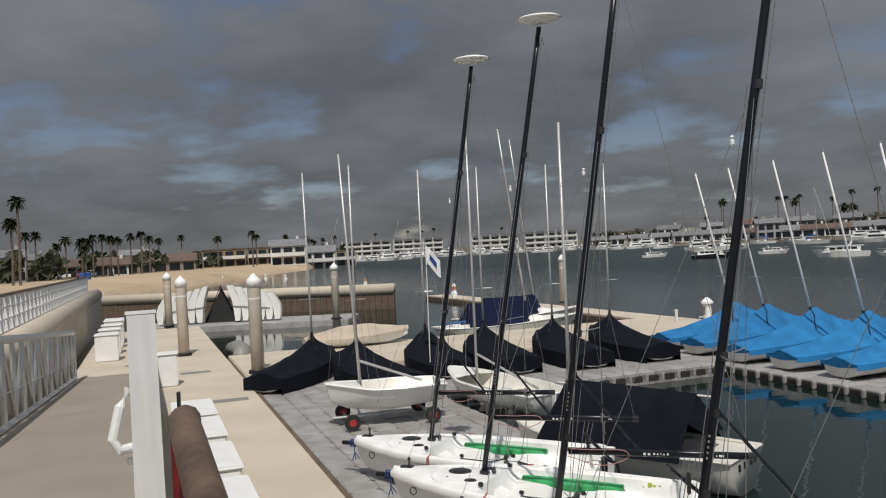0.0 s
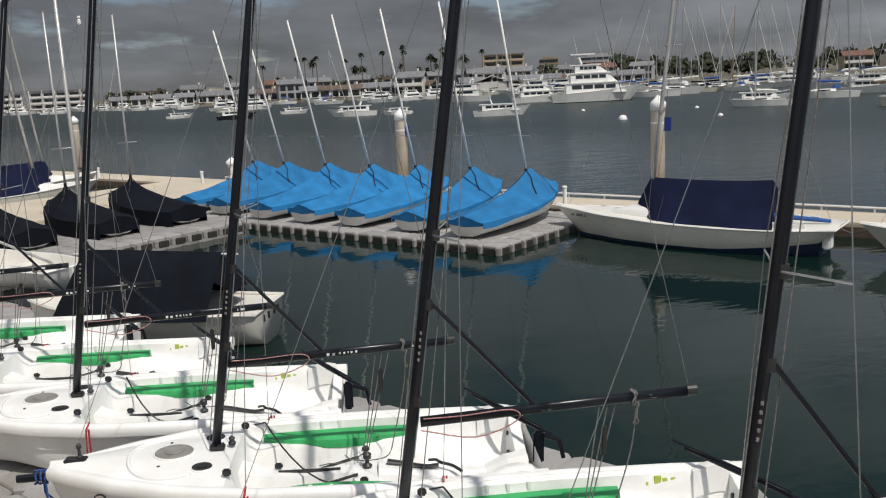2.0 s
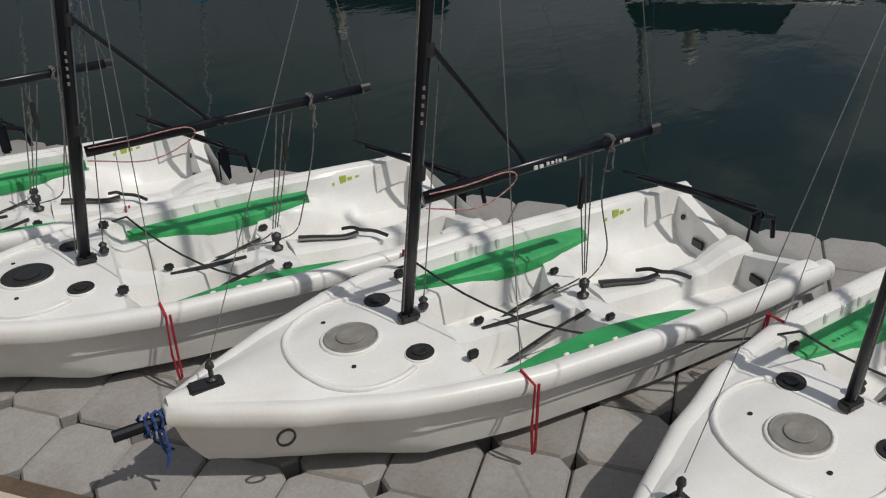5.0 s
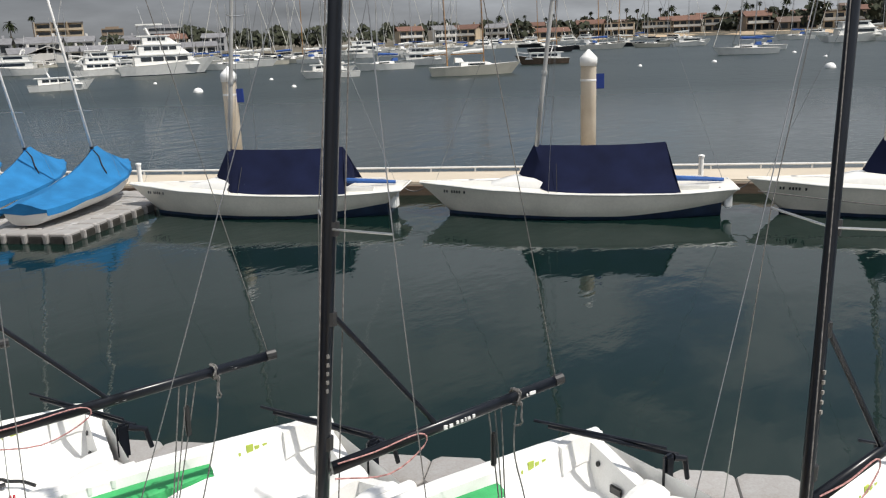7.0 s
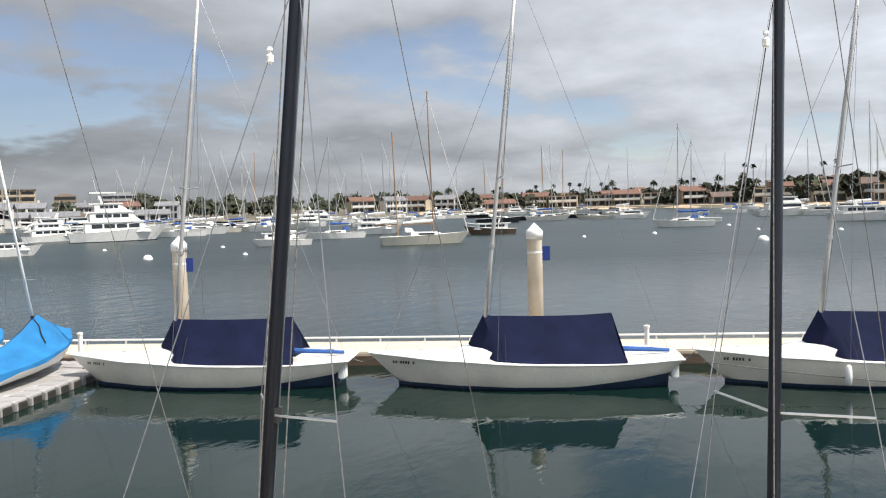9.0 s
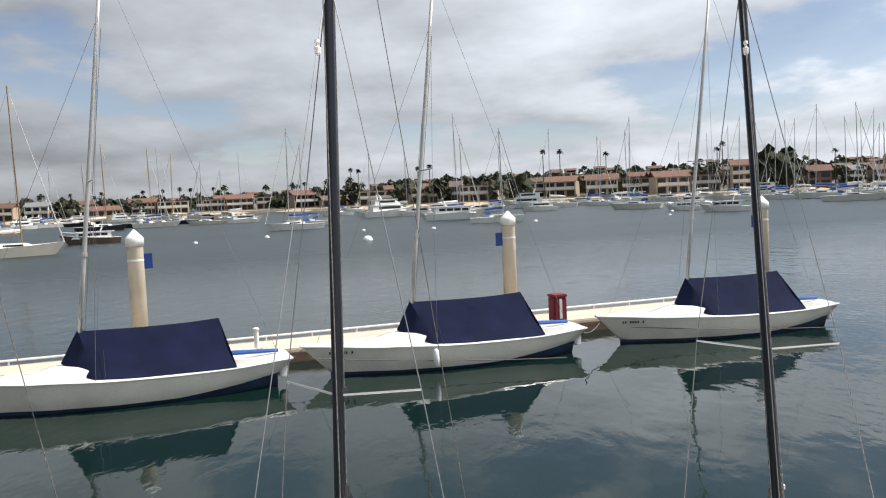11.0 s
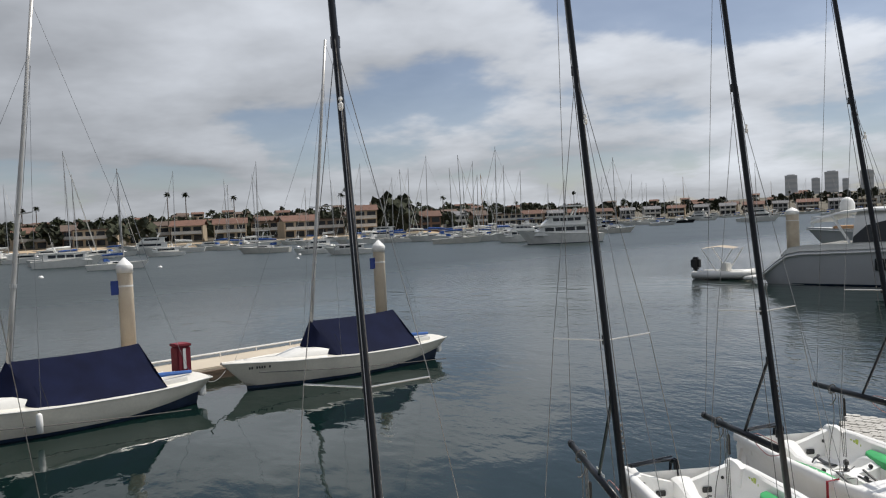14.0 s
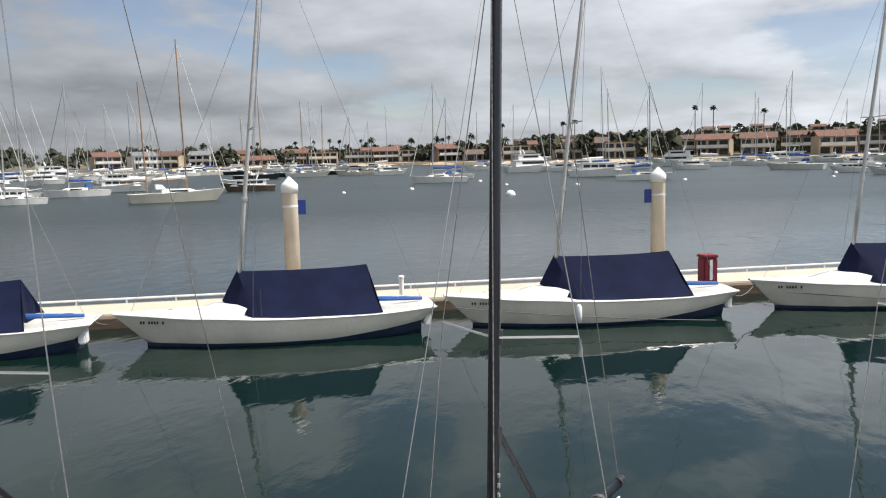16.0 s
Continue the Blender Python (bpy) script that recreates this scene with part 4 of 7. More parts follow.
# ---- an open dinghy on its trolley and a second one behind it ----
def open_dinghy(length, label, trolley, mast_len, rake, lean=0.0):
    o = thing("open_dinghy", Matrix(), label, "sailing dinghy")
    half = [(0, 0.05), (0.12, 0.34), (0.35, 0.66), (0.65, 0.74), (1, 0.55)]
    sheer = [(0, 0.62), (0.4, 0.50), (1, 0.48)]
    keel_line = [(0, 0.22), (0.15, 0.08), (0.5, 0.0), (1, 0.08)]
    base = 0.28 if trolley else 0.05
    rings = [[(x, y, z + base) for x, y, z in r] for r in hull_rings(length, half, sheer, keel_line, 0.6, 0.1, 14, 6)]
    part("hull", fix(quads(rings, False, False, True)), GELCOAT, o, smooth=True)
    inside = [[(x, y * 0.9, z * 0.94 + 0.06) for x, y, z in r] for r in rings[1:]]
    part("inner_shell", fix(quads(inside)), GELSHADE, o, smooth=True)
    part("gunwale", tube([r[0] for r in rings] + [r[-1] for r in reversed(rings)], 0.03, seg=6), GELCOAT, o)
    part("foredeck", fix(quads([[(r[0][0], r[0][1] * s, r[0][2] + 0.03 * (1 - s * s)) for s in (-1, -0.5, 0, 0.5, 1)] for r in rings[:5]])), GELCOAT, o)
    part("thwart", box(length * 0.5, length * 0.58, -0.62, 0.62, base + 0.30, base + 0.34, 0.01), GELSHADE, o)
    tr = math.tan(radians(rake))
    up = lambda h: Vector((length * 0.3 + tr * h, lean * h, base + 0.3 + h))
    mast = part("mast", tube([up(h) for h in (0, mast_len * 0.5, mast_len)], 0.035, 0.022, 8), MASTGREY, o, "pale alloy mast", True)
    part("boom", tube([up(0.75), up(0.2) + Vector((length * 0.55, 0.1, 0))], 0.028, seg=8), MASTGREY, o)
    part("forestay", tube([up(mast_len * 0.8), (0.05, 0, base + 0.62)], 0.003, seg=4), WIRE, o)
    for s in (-1, 1):
        part("shroud", tube([up(mast_len * 0.8), (length * 0.42, s * 0.62, base + 0.5)], 0.003, seg=4), WIRE, o)
    part("rudder_stock", box(length, length + 0.12, -0.02, 0.02, base + 0.1, base + 0.5, 0.01), WHITEP, o)
    if trolley:
        part("trolley_beam", tube([(0.1, 0, 0.18), (length * 0.7, 0, 0.16)], 0.03, seg=8), ALU, o)
        for x in (0.42, length * 0.86):
            part("trolley_axle", tube([(x, -0.62, 0.16), (x, 0.62, 0.16)], 0.025, seg=8), ALU, o)
        for x, y in ((0.42, -0.66), (0.42, 0.66), (length * 0.86, -0.66), (length * 0.86, 0.66)):
            ring = [[(x + r * math.cos(a), y + w, 0.17 + r * math.sin(a)) for a in [6.2832 * k / 16 for k in range(16)]] for r, w in
                    ((0.08, -0.05), (0.16, -0.05), (0.17, 0), (0.16, 0.05), (0.08, 0.05))]
            wh = part("wheel", fix(quads(ring, True, True, True)), RUBBER, o)
            part("hub", fix(quads([[(x + 0.075 * math.cos(a), y + w, 0.17 + 0.075 * math.sin(a)) for a in [6.2832 * k / 12 for k in range(12)]] for w in (-0.056, 0.056)], True, True, True)), RED, wh)
    return o


jolly = open_dinghy(2.45, "small open white dinghy on a wheeled launching trolley", True, 5.1, -2.5)
jolly.matrix_world = grid(-17.35, 3.2, 0.40, 86)
second = open_dinghy(4.2, "open white dinghy with folded gear on the float raft", False, 6.0, 0.6)
second.matrix_world = grid(-19.5, 6.75, 0.40, 9)


def tent_boat():
    t = thing("tent_boat", pose(0.55, 15.35, 0.0, 0, 0, -38), "white open boat under a large dark navy tent beside the raft", "sailboat")
    L = 4.7
    half = [(0, 0.06), (0.12, 0.45), (0.35, 0.82), (0.65, 0.92), (1, 0.74)]
    sheer = [(0, 0.85), (0.4, 0.72), (1, 0.70)]
    kl = [(0, 0.3), (0.15, 0.05), (0.5, -0.1), (1, 0.05)]
    rings = hull_rings(L, half, sheer, kl, 0.55, 0.1, 14, 6)
    part("hull", fix(quads(rings, False, False, True)), GELSHADE, t, smooth=True)
    part("gunwale", tube([r[0] for r in rings] + [r[-1] for r in reversed(rings)], 0.035, seg=6), GELSHADE, t)
    part("deck", fix(quads([[(r[0][0], r[0][1] * s, r[0][2] - 0.02) for s in (-1, 0, 1)] for r in rings])), GELSHADE, t)
    rows = []
    for x, zr, w in ((0.9, 1.25, 0.75), (1.2, 1.72, 0.95), (2.0, 1.70, 1.02), (3.0, 1.66, 1.02), (3.9, 1.62, 0.98)):
        rows.append([(x + 0.01 * math.sin(s * 9 + x), s * w, 0.66 + (zr - 0.66) * (1 - abs(s)) ** 0.8 + 0.02 * math.sin(7 * x + 5 * s)) for s in (-1, -0.75, -0.45, -0.2, 0, 0.2, 0.45, 0.75, 1)])
    cv = part("tent", fix(quads(rows)), DARKNAVY, t, "dark navy canvas tent", True)
    part("tent_flap", fix(quads([[(3.9, s * 0.98 * 0.5, 0.66 + 0.96 * (1 - abs(s) * 0.5) ** 0.8) for s in (-1, -0.5, 0, 0.5, 1)], [(4.2, s * 0.35, 1.0) for s in (-1, -0.5, 0, 0.5, 1)]])), DARKNAVY, cv)
    part("mast", tube([(1.25, 0, 0.7), (1.32, 0, 6.6)], 0.04, 0.028, 8), MASTGREY, t, "tall grey mast", True)
    part("tent_pole", tube([(1.0, 0, 1.66), (4.2, 0, 1.6)], 0.02, seg=6), WHITEMET, t)
    for s in (-1, 1):
        part("shroud", tube([(1.31, 0, 5.6), (1.7, s * 0.85, 0.75)], 0.003, seg=4), WIRE, t)
    t.scale = (0.88, 0.88, 0.92)
    for y in (-0.35, -0.1, 0.2, 0.4):
        part("transom_fitting", box(L - 0.02, L + 0.03, y - 0.03, y + 0.03, 0.48, 0.60, 0.01), BLACKP, t)


tent_boat()


# ---- piles, posts and small things on the docks ----
def pile(x, y, top, sign=False, r=0.20, label="round concrete dock pile with a white pointed cap"):
    p = thing("dock_pile", pose(x, y, 0), label, "pile", "dock piles")
    part("shaft", turned([(r, -1.0), (r, top - 0.42), (r + 0.005, top - 0.40)], 20), PILE, p, smooth=True)
    part("cap", turned([(r + 0.02, top - 0.42), (r + 0.025, top - 0.22), (r - 0.01, top - 0.18), (0.015, top)], 20), WHITEP, p, "white conical plastic cap", True)
    part("hoop", turned([(r + 0.08, 0.50), (r + 0.08, 0.60), (r + 0.02, 0.60), (r + 0.02, 0.50)], 20), RUBBER, p)
    part("band", turned([(r + 0.006, top - 0.80), (r + 0.006, top - 0.76), (r + 0.002, top - 0.75)], 20), WHITEMET, p)
    if sign:
        part("sign", box(-0.02, 0.02, -r - 0.20, -r + 0.02, top - 1.0, top - 0.62, 0.006), SIGN, p, "small blue sign plate")
    return p


for d, top in ((-20.0, 3.2), (-10.3, 3.36), (-0.4, 3.46), (9.8, 3.44), (18.8, 3.5)):
    v = at(d, 22.25)
    p = pile(v.x, v.y, top, True)
    p.rotation_euler[2] = radians(20 if d < 5 else 200)
for x, y, top in ((-6.78, 25.3, 3.55), (-10.98, 30.9, 3.5), (-16.6, 44.9, 3.5), (-7.4, 44.6, 3.55), (5.2, 48.0, 3.3)):
    pile(x, y, top)


def post(d, n, h, label="short white dock power post", wide=0.06):
    p = thing("dock_post", grid(d, n, 0.38), label, "post", "dock posts")
    part("stem", turned([(wide, 0), (wide, h - 0.06)], 12), WHITEP, p)
    part("cap", turned([(wide * 1.3, h - 0.06), (wide * 1.3, h - 0.02), (wide * 0.6, h)], 12), WHITEP, p)


for d, n, h in ((-12.4, 20.6, 0.55), (2.3, 20.75, 0.55), (-29.6, 20.5, 0.55), (-38, 20.6, 0.5)):
    post(d, n, h)


def pump_post(d, n):
    p = thing("pump_out_post", grid(d, n, 0.38), "white octagonal dock service pedestal with a peaked cap", "pedestal")
    part("body", turned([(0.20, 0), (0.17, 0.1), (0.16, 0.75), (0.22, 0.80)], 8), WHITEP, p)
    part("cap", turned([(0.25, 0.80), (0.24, 0.88), (0.04, 1.05)], 8), WHITEP, p)
    part("panel", box(-0.08, 0.08, -0.175, -0.155, 0.35, 0.65, 0.01), GREYP, p)


pump_post(-28.6, 21.3)


def red_box(d, n):
    b = thing("hose_box", grid(d, n, 0.38), "maroon canvas covered hose box on the dock", "box")
    part("body", box(-0.19, 0.19, -0.2, 0.2, 0.0, 0.68, 0.03), MAROON, b)
    part("lid", box(-0.205, 0.205, -0.22, 0.22, 0.68, 0.76, 0.02), MAROON, b)
    part("stripe", box(-0.04, 0.04, -0.21, -0.202, 0.1, 0.64), WHITEP, b)


red_box(10.4, 20.45)


def dock_rail(d0, d1, n):
    """A low pipe along the outer side of the dock."""
    r = thing("dock_pipe", Matrix(((DV.x, NV.x, 0, 0), (DV.y, NV.y, 0, 0), (0, 0, 1, 0), (0, 0, 0, 1))), "thin pale service pipe along the dock's outer edge", "pipe")
    part("run", tube([(d0, n, 0.50), (d1, n, 0.50)], 0.03, seg=6), WHITEMET, r)
    k = int((d1 - d0) / 1.2)
    for i in range(k + 1):
        part("stand", box(d0 + (d1 - d0) * i / k - 0.02, d0 + (d1 - d0) * i / k + 0.02, n - 0.02, n + 0.02, 0.38, 0.48), WHITEMET, r)


dock_rail(-30, 17.2, 21.95)


def line(a, b, drop, material=ROPE, label="grey mooring line made fast to the dock", r=0.012):
    tagged(part("mooring_line", tube(sag(a, b, drop), r, seg=5), material), label, "rope", "mooring lines")


for a, b in (((15.25, 10.7, 0.66), (15.75, 10.3, 0.74)), ((17.5, 4.3, 0.66), (18.4, 3.8, 0.74)), ((19.25, -2.5, 0.66), (21.3, -3.3, 0.74)), ((13.0, 17.0, 0.76), (14.6, 17.3, 0.55))):
    line(a, b, 0.15)
line((17.9, 3.6, 0.55), (18.2, -2.0, 0.30), 0.06, ROPE, "pale rope slung along a keelboat's side")
line((20.7, -3.9, 0.5), (20.9, -9.0, 0.28), 0.05, ROPE, "pale rope slung along a keelboat's side")
# the dark line that is led from dinghy to dinghy
pts = []
for i in range(2, 7):
    mx, my, ang = MASTS[i]
    a = radians(ang)
    for off, z in ((0.35, 1.02), (0.9, 0.86)):
        pts.append(Vector((mx + math.cos(a) * off, my + math.sin(a) * off, z)) + Vector((math.sin(a), -math.cos(a), 0)) * (-0.55 if off < 0.5 else 0.35))
for a, b in zip(pts, pts[1:]):
    tagged(part("tether", tube(sag(a, b, 0.08, 6), 0.008, seg=5), BLACKP), "thin black line led across the dinghies", "rope", "tethers")


def dock_box(d, n, w, l, h, label, name="dock_box"):
    b = thing(name, grid(d, n, 0.5), label, "dock box", "white dock boxes")
    part("body", box(-l / 2, l / 2, -w / 2, w / 2, 0, h - 0.06, 0.03), WHITEP, b)
    part("lid", box(-l / 2 - 0.03, l / 2 + 0.03, -w / 2 - 0.03, w / 2 + 0.03, h - 0.06, h, 0.025), WHITEP, b)
    part("latch", box(-0.04, 0.04, w / 2 + 0.03, w / 2 + 0.05, h - 0.14, h - 0.05), ALU, b)


for d in (-19.2, -16.9, -14.3, -11.8):
    dock_box(d, 0.62, 0.85, 1.9, 0.32, "long low white dock box used as a step")
dock_box(-25.2, 0.25, 0.5, 0.6, 0.95, "tall white dock locker beside the ramp")
for d, l, h in ((-33.5, 0.9, 1.0), (-36.0, 0.9, 1.0), (-38.5, 0.8, 1.0), (-41.2, 2.0, 1.05)):
    dock_box(d, -1.7, 0.8, l, h, "white fibreglass dock box at the walkway's edge")
for d, n in ((-21.5, 1.6), (-27.5, 1.1), (-31, -0.6), (-25.5, -1.4)):
    v = at(d, n)
    ob = part("vent_plate", box(-0.45, 0.45, -0.2, 0.2, 0.0, 0.012), GREYP)
    ob.matrix_world = grid(d, n, 0.5, 90)
    tagged(ob, "grey metal access plate set on the concrete walkway", "plate", "access plates")


def bumper(d, n):
    b = thing("corner_bumper", grid(d, n, 0.1), "grey inflated corner bumper beside the walkway", "bumper")
    part("body", tube([(-1.5, 0, 0.3), (-0.8, 0.1, 0.42), (0.4, 0.15, 0.42), (1.3, 0.0, 0.25)], 0.36, 0.32, 12), GREYP, b, smooth=True)


bumper(-32.6, 2.9)


# ---- the ramp with its rails, at the near end of which the view is taken ----
def ramp():
    d0, d1, z0, z1, n0, n1 = -28.4, -1.6, 0.56, 2.42, -2.42, -0.25
    M = Matrix(((DV.x, NV.x, 0, 0), (DV.y, NV.y, 0, 0), (0, 0, 1, 0), (0, 0, 0, 1)))
    r = thing("gangway", M, "long aluminium gangway ramp with a brown non-slip deck", "gangway", kind="structure")
    zz = lambda d: z0 + (z1 - z0) * (d - d0) / (d1 - d0)
    part("deck", fix(quads([[(d, n0 + 0.08, zz(d)), (d, n1 - 0.08, zz(d)), (d, n1 - 0.08, zz(d) - 0.1), (d, n0 + 0.08, zz(d) - 0.1)] for d in (d0, d1)], True, True, True)), RAMP, r, "brown grit-faced deck")
    part("threshold", fix(quads([[(d0 - 0.5, n0 + 0.1, 0.51), (d0 - 0.5, n1 - 0.1, 0.51)], [(d0 + 0.02, n0 + 0.1, 0.575), (d0 + 0.02, n1 - 0.1, 0.575)]])), RAMP, r)
    for n, stop in ((n0, d1), (n1 + 0.04, -9.0)):
        rh = 1.42 if n == n0 else 1.07

        def bar(da, ha, db, hb, w, name):
            part(name, tube([(da, n, zz(da) + ha), (db, n, zz(db) + hb)], w, seg=4), ALU, r)
        bar(d0, rh, stop, rh, 0.07, "top_chord")
        bar(d0, 0.02, stop, 0.02, 0.07, "bottom_chord")
        bar(d0, 0.55, stop, 0.55, 0.018, "mid_rail")
        k = int((stop - d0) / 1.1)
        for i in range(k + 1):
            d = d0 + (stop - d0) * i / k
            part("rail_post", tube([(d, n, zz(d)), (d, n, zz(d) + rh)], 0.045, seg=4), ALU, r)
            if i < k:
                e = d0 + (stop - d0) * (i + 1) / k
                part("diagonal", tube([(d, n, zz(d) + (0.05 if i % 2 else rh - 0.06)), (e, n, zz(e) + (rh - 0.06 if i % 2 else 0.05))], 0.03, seg=4), ALU, r)
    return r


ramp()
slab("ground_landing", -1.6, 3.5, -3.0, 0.45, -0.5, 2.40, CONCRETE, "concrete landing at the head of the gangway", "landing")


def landing_post():
    p = thing("gate_post", pose(-1.50, 3.25, 0), "broad brushed aluminium gate post at the gangway", "post")
    bm = quads([[(x * w, y, z) for x, y in ((-0.055, -0.03), (0.055, -0.03), (0.055, 0.03), (-0.055, 0.03))] for z, w in ((1.6, 1.15), (3.80, 0.92))], True, True, True)
    part("upright", fix(bm), BRUSHED, p)
    part("cap", box(-0.056, 0.056, -0.032, 0.032, 3.802, 3.812), WHITEMET, p)
    for z in (3.25, 3.05, 2.85):
        part("bolt", turned([(0.012, z - 0.012), (0.012, z + 0.012)], 8, -0.062, -0.01), ALU, p)
    part("grab_rail", tube([(-0.055, 0.0, 3.52), (-0.09, -0.02, 3.46), (-0.12, -0.03, 3.34), (-0.10, -0.03, 3.30), (-0.04, 0.0, 3.30)], 0.02, seg=10), WHITEMET, p)
    p.rotation_euler[2] = radians(22)
    t = thing("extinguisher_holder", pose(-1.62, 3.55, 0), "narrow red equipment tag behind the gate post", "tag")
    part("plate", box(0.10, 0.135, -0.012, 0.012, 3.0, 3.32, 0.005), RED, t)
    part("strap", box(0.137, 0.146, -0.012, 0.012, 2.6, 3.45), BLACKP, t)


landing_post()


def handrail():
    h = thing("handrail", Matrix(), "worn brown round handrail on the landing", "handrail")
    a = Vector((-0.731, 1.49, 3.725))
    pts = [a, a + Vector((0.004, -0.02, 0.002)), (-0.576, 1.12, 3.680), (-0.47, 0.86, 3.65), (-0.40, 0.70, 3.63)]
    part("rail", tube(pts, 0.026, seg=16), RUSTWOOD, h, smooth=True)
    part("end_ball", turned([(0.004, -0.026), (0.018, -0.02), (0.026, 0.0), (0.018, 0.02), (0.004, 0.026)], 14, a.x, a.y), RUSTWOOD, h).location = (0, 0, a.z)
    part("stanchion", tube([(-0.47, 0.86, 3.64), (-0.47, 0.86, 2.4)], 0.02, seg=10), WHITEMET, h)


handrail()


# ---- sea wall and promenade rail ----
def sea_wall():
    M = Matrix(((DV.x, NV.x, 0, 0), (DV.y, NV.y, 0, 0), (0, 0, 1, 0), (0, 0, 0, 1)))
    w = thing("wall_promenade", M, "pale concrete sea wall with a rounded cap and a slatted promenade rail", "sea wall", kind="structure")
    part("face", box(-62, 3.4, -4.3, -3.2, -0.5, 2.0, 0.05), CONCRETE, w)
    part("cap", tube([(-62, -3.55, 2.05), (3.4, -3.55, 2.05)], 0.42, seg=16), CONCRETE, w, smooth=True)
    part("top_rail", tube([(-57, -3.75, 3.38), (-6, -3.75, 3.38)], 0.05, seg=8), RUSTWOOD, w, "brown timber top rail")
    for h in (2.75, 3.05):
        part("mid_rail", tube([(-57, -3.75, h), (-6, -3.75, h)], 0.02, seg=6), WHITEMET, w)
    post_me = None
    for i in range(52):
        d = -57 + i
        if post_me is None:
            ob = part("baluster", box(-0.04, 0.04, -3.80, -3.70, 2.2, 3.36, 0.01), WHITEMET, w)
            post_me = ob.data
        else:
            ob = new("baluster", post_me)
            ob.parent = w
        ob.location = (d, 0, 0)
    slat = None
    for i in range(100):
        d = -57 + i * 0.5
        if slat is None:
            ob = part("slat", box(-0.012, 0.012, -3.765, -3.735, 2.4, 3.33), WHITEMET, w)
            slat = ob.data
        else:
            ob = new("slat", slat)
            ob.parent = w
        ob.location = (d, 0, 0)


sea_wall()


def breakwater():
    a, b = Vector((-5.3, 56.7, 0)), Vector((-31.5, 62.5, 0))
    w = thing("wall_breakwater", Matrix(), "timber breakwater wall with a thick round concrete cap", "sea wall", kind="structure")
    u = (b - a).normalized()
    v = Vector((-u.y, u.x, 0))
    part("cap", tube([a + Vector((0, 0, 1.45)), b + Vector((0, 0, 1.45))], 0.36, seg=16), CONCRETE, w, smooth=True)
    k = 60
    for i in range(k):
        p, q = a + (b - a) * (i / k), a + (b - a) * ((i + 0.94) / k)
        o = v * (-0.02 - 0.02 * (i % 2))
        part("sheet_pile", fix(quads([[p - v * 0.15 + o - Vector((0, 0, 0.6)), p + v * 0.15 - Vector((0, 0, 0.6)), p + v * 0.15 + Vector((0, 0, 1.3)), p - v * 0.15 + o + Vector((0, 0, 1.3))],
                                      [q - v * 0.15 + o - Vector((0, 0, 0.6)), q + v * 0.15 - Vector((0, 0, 0.6)), q + v * 0.15 + Vector((0, 0, 1.3)), q - v * 0.15 + o + Vector((0, 0, 1.3))]], True, True, True)), WOOD, w)
    lamp = thing("marker_light", pose(a.x - 2, a.y + 0.5, 1.8), "small orange and white marker light on the breakwater", "marker")
    part("base", turned([(0.12, 0), (0.1, 0.25)], 10), WHITEP, lamp)
    part("lens", turned([(0.08, 0.25), (0.08, 0.38), (0.03, 0.42)], 10), mat("amber_plastic", (0.6, 0.25, 0.05), 0.4), lamp)


breakwater()


def board_rack():
    """White boards stacked on both sides of an A-shaped rack on its own float."""
    ob = part("pavement_rack_float", box(-6.2, 6.2, -2.2, 2.2, -0.1, 0.38, 0.04), FLOAT)
    c = at(-49.5, 5.2)
    ob.matrix_world = pose(c.x, c.y, 0, 0, 0, N_ANG - 22)
    tagged(ob, "pale floating dock carrying the board rack", "dock", kind="structure")
    r = thing("board_rack", pose(c.x - 1.5, c.y + 0.3, 0.38, 0, 0, N_ANG - 22), "A-shaped rack with white boards leaning on both sides", "rack")
    for side in (-1, 1):
        for i in range(6):
            x = side * (0.55 + 0.46 * i)
            lean = side * 0.42
            pts = []
            for k in range(9):
                h = k / 8
                pts.append((x + lean * (1 - h) * 1.3 + side * 0.25 * math.sin(h * 2.6), -0.9, 0.1 + 2.05 * h - 0.18 * i * h * 0.6))
            rings = []
            for k, p in enumerate(pts):
                w = 0.215 * math.sin(math.pi * (0.08 + 0.84 * k / 8)) ** 0.4 + 0.005
                rings.append([(p[0] - w, p[1] - 0.02, p[2]), (p[0] + w, p[1] - 0.02, p[2]), (p[0] + w * 0.9, p[1] + 0.5, p[2]), (p[0] - w * 0.9, p[1] + 0.5, p[2])])
            part("board", fix(quads(rings, True, True, True)), GELCOAT, r)
    part("frame", tube([(-1.0, -0.3, 0), (0, -0.3, 2.1), (1.0, -0.3, 0)], 0.05, seg=6), DARKNAVY, r)
    # black sheet added for the shade in the gap between the two stacks
    part("gap_shade_sheet", fix(quads([[(-1.0, -0.2, 0.02), (0, -0.2, 2.0)], [(1.0, -0.2, 0.02), (0.01, -0.2, 2.0)]])), RUBBER, r)
    part("strap", tube([(-3.0, -0.96, 0.75), (-0.4, -0.96, 1.0)], 0.02, seg=5), RUBBER, r)
    part("strap", tube([(3.0, -0.96, 0.75), (0.4, -0.96, 1.0)], 0.02, seg=5), RUBBER, r)


board_rack()


def buoy(x, y, r=0.32, material=None, label="round white mooring buoy floating in the harbour"):
    b = thing("mooring_buoy", pose(x, y, 0), label, "buoy", "mooring buoys")
    part("ball", turned([(0.02, -r * 0.6), (r * 0.8, -r * 0.4), (r, 0.1 * r), (r * 0.85, r * 0.6), (r * 0.5, r * 0.95), (0.03, r * 1.05)], 14), material or WHITEP, b, smooth=True)
    part("eye", turned([(0.05, r), (0.05, r + 0.12), (0.02, r + 0.13)], 8), WIRE, b)


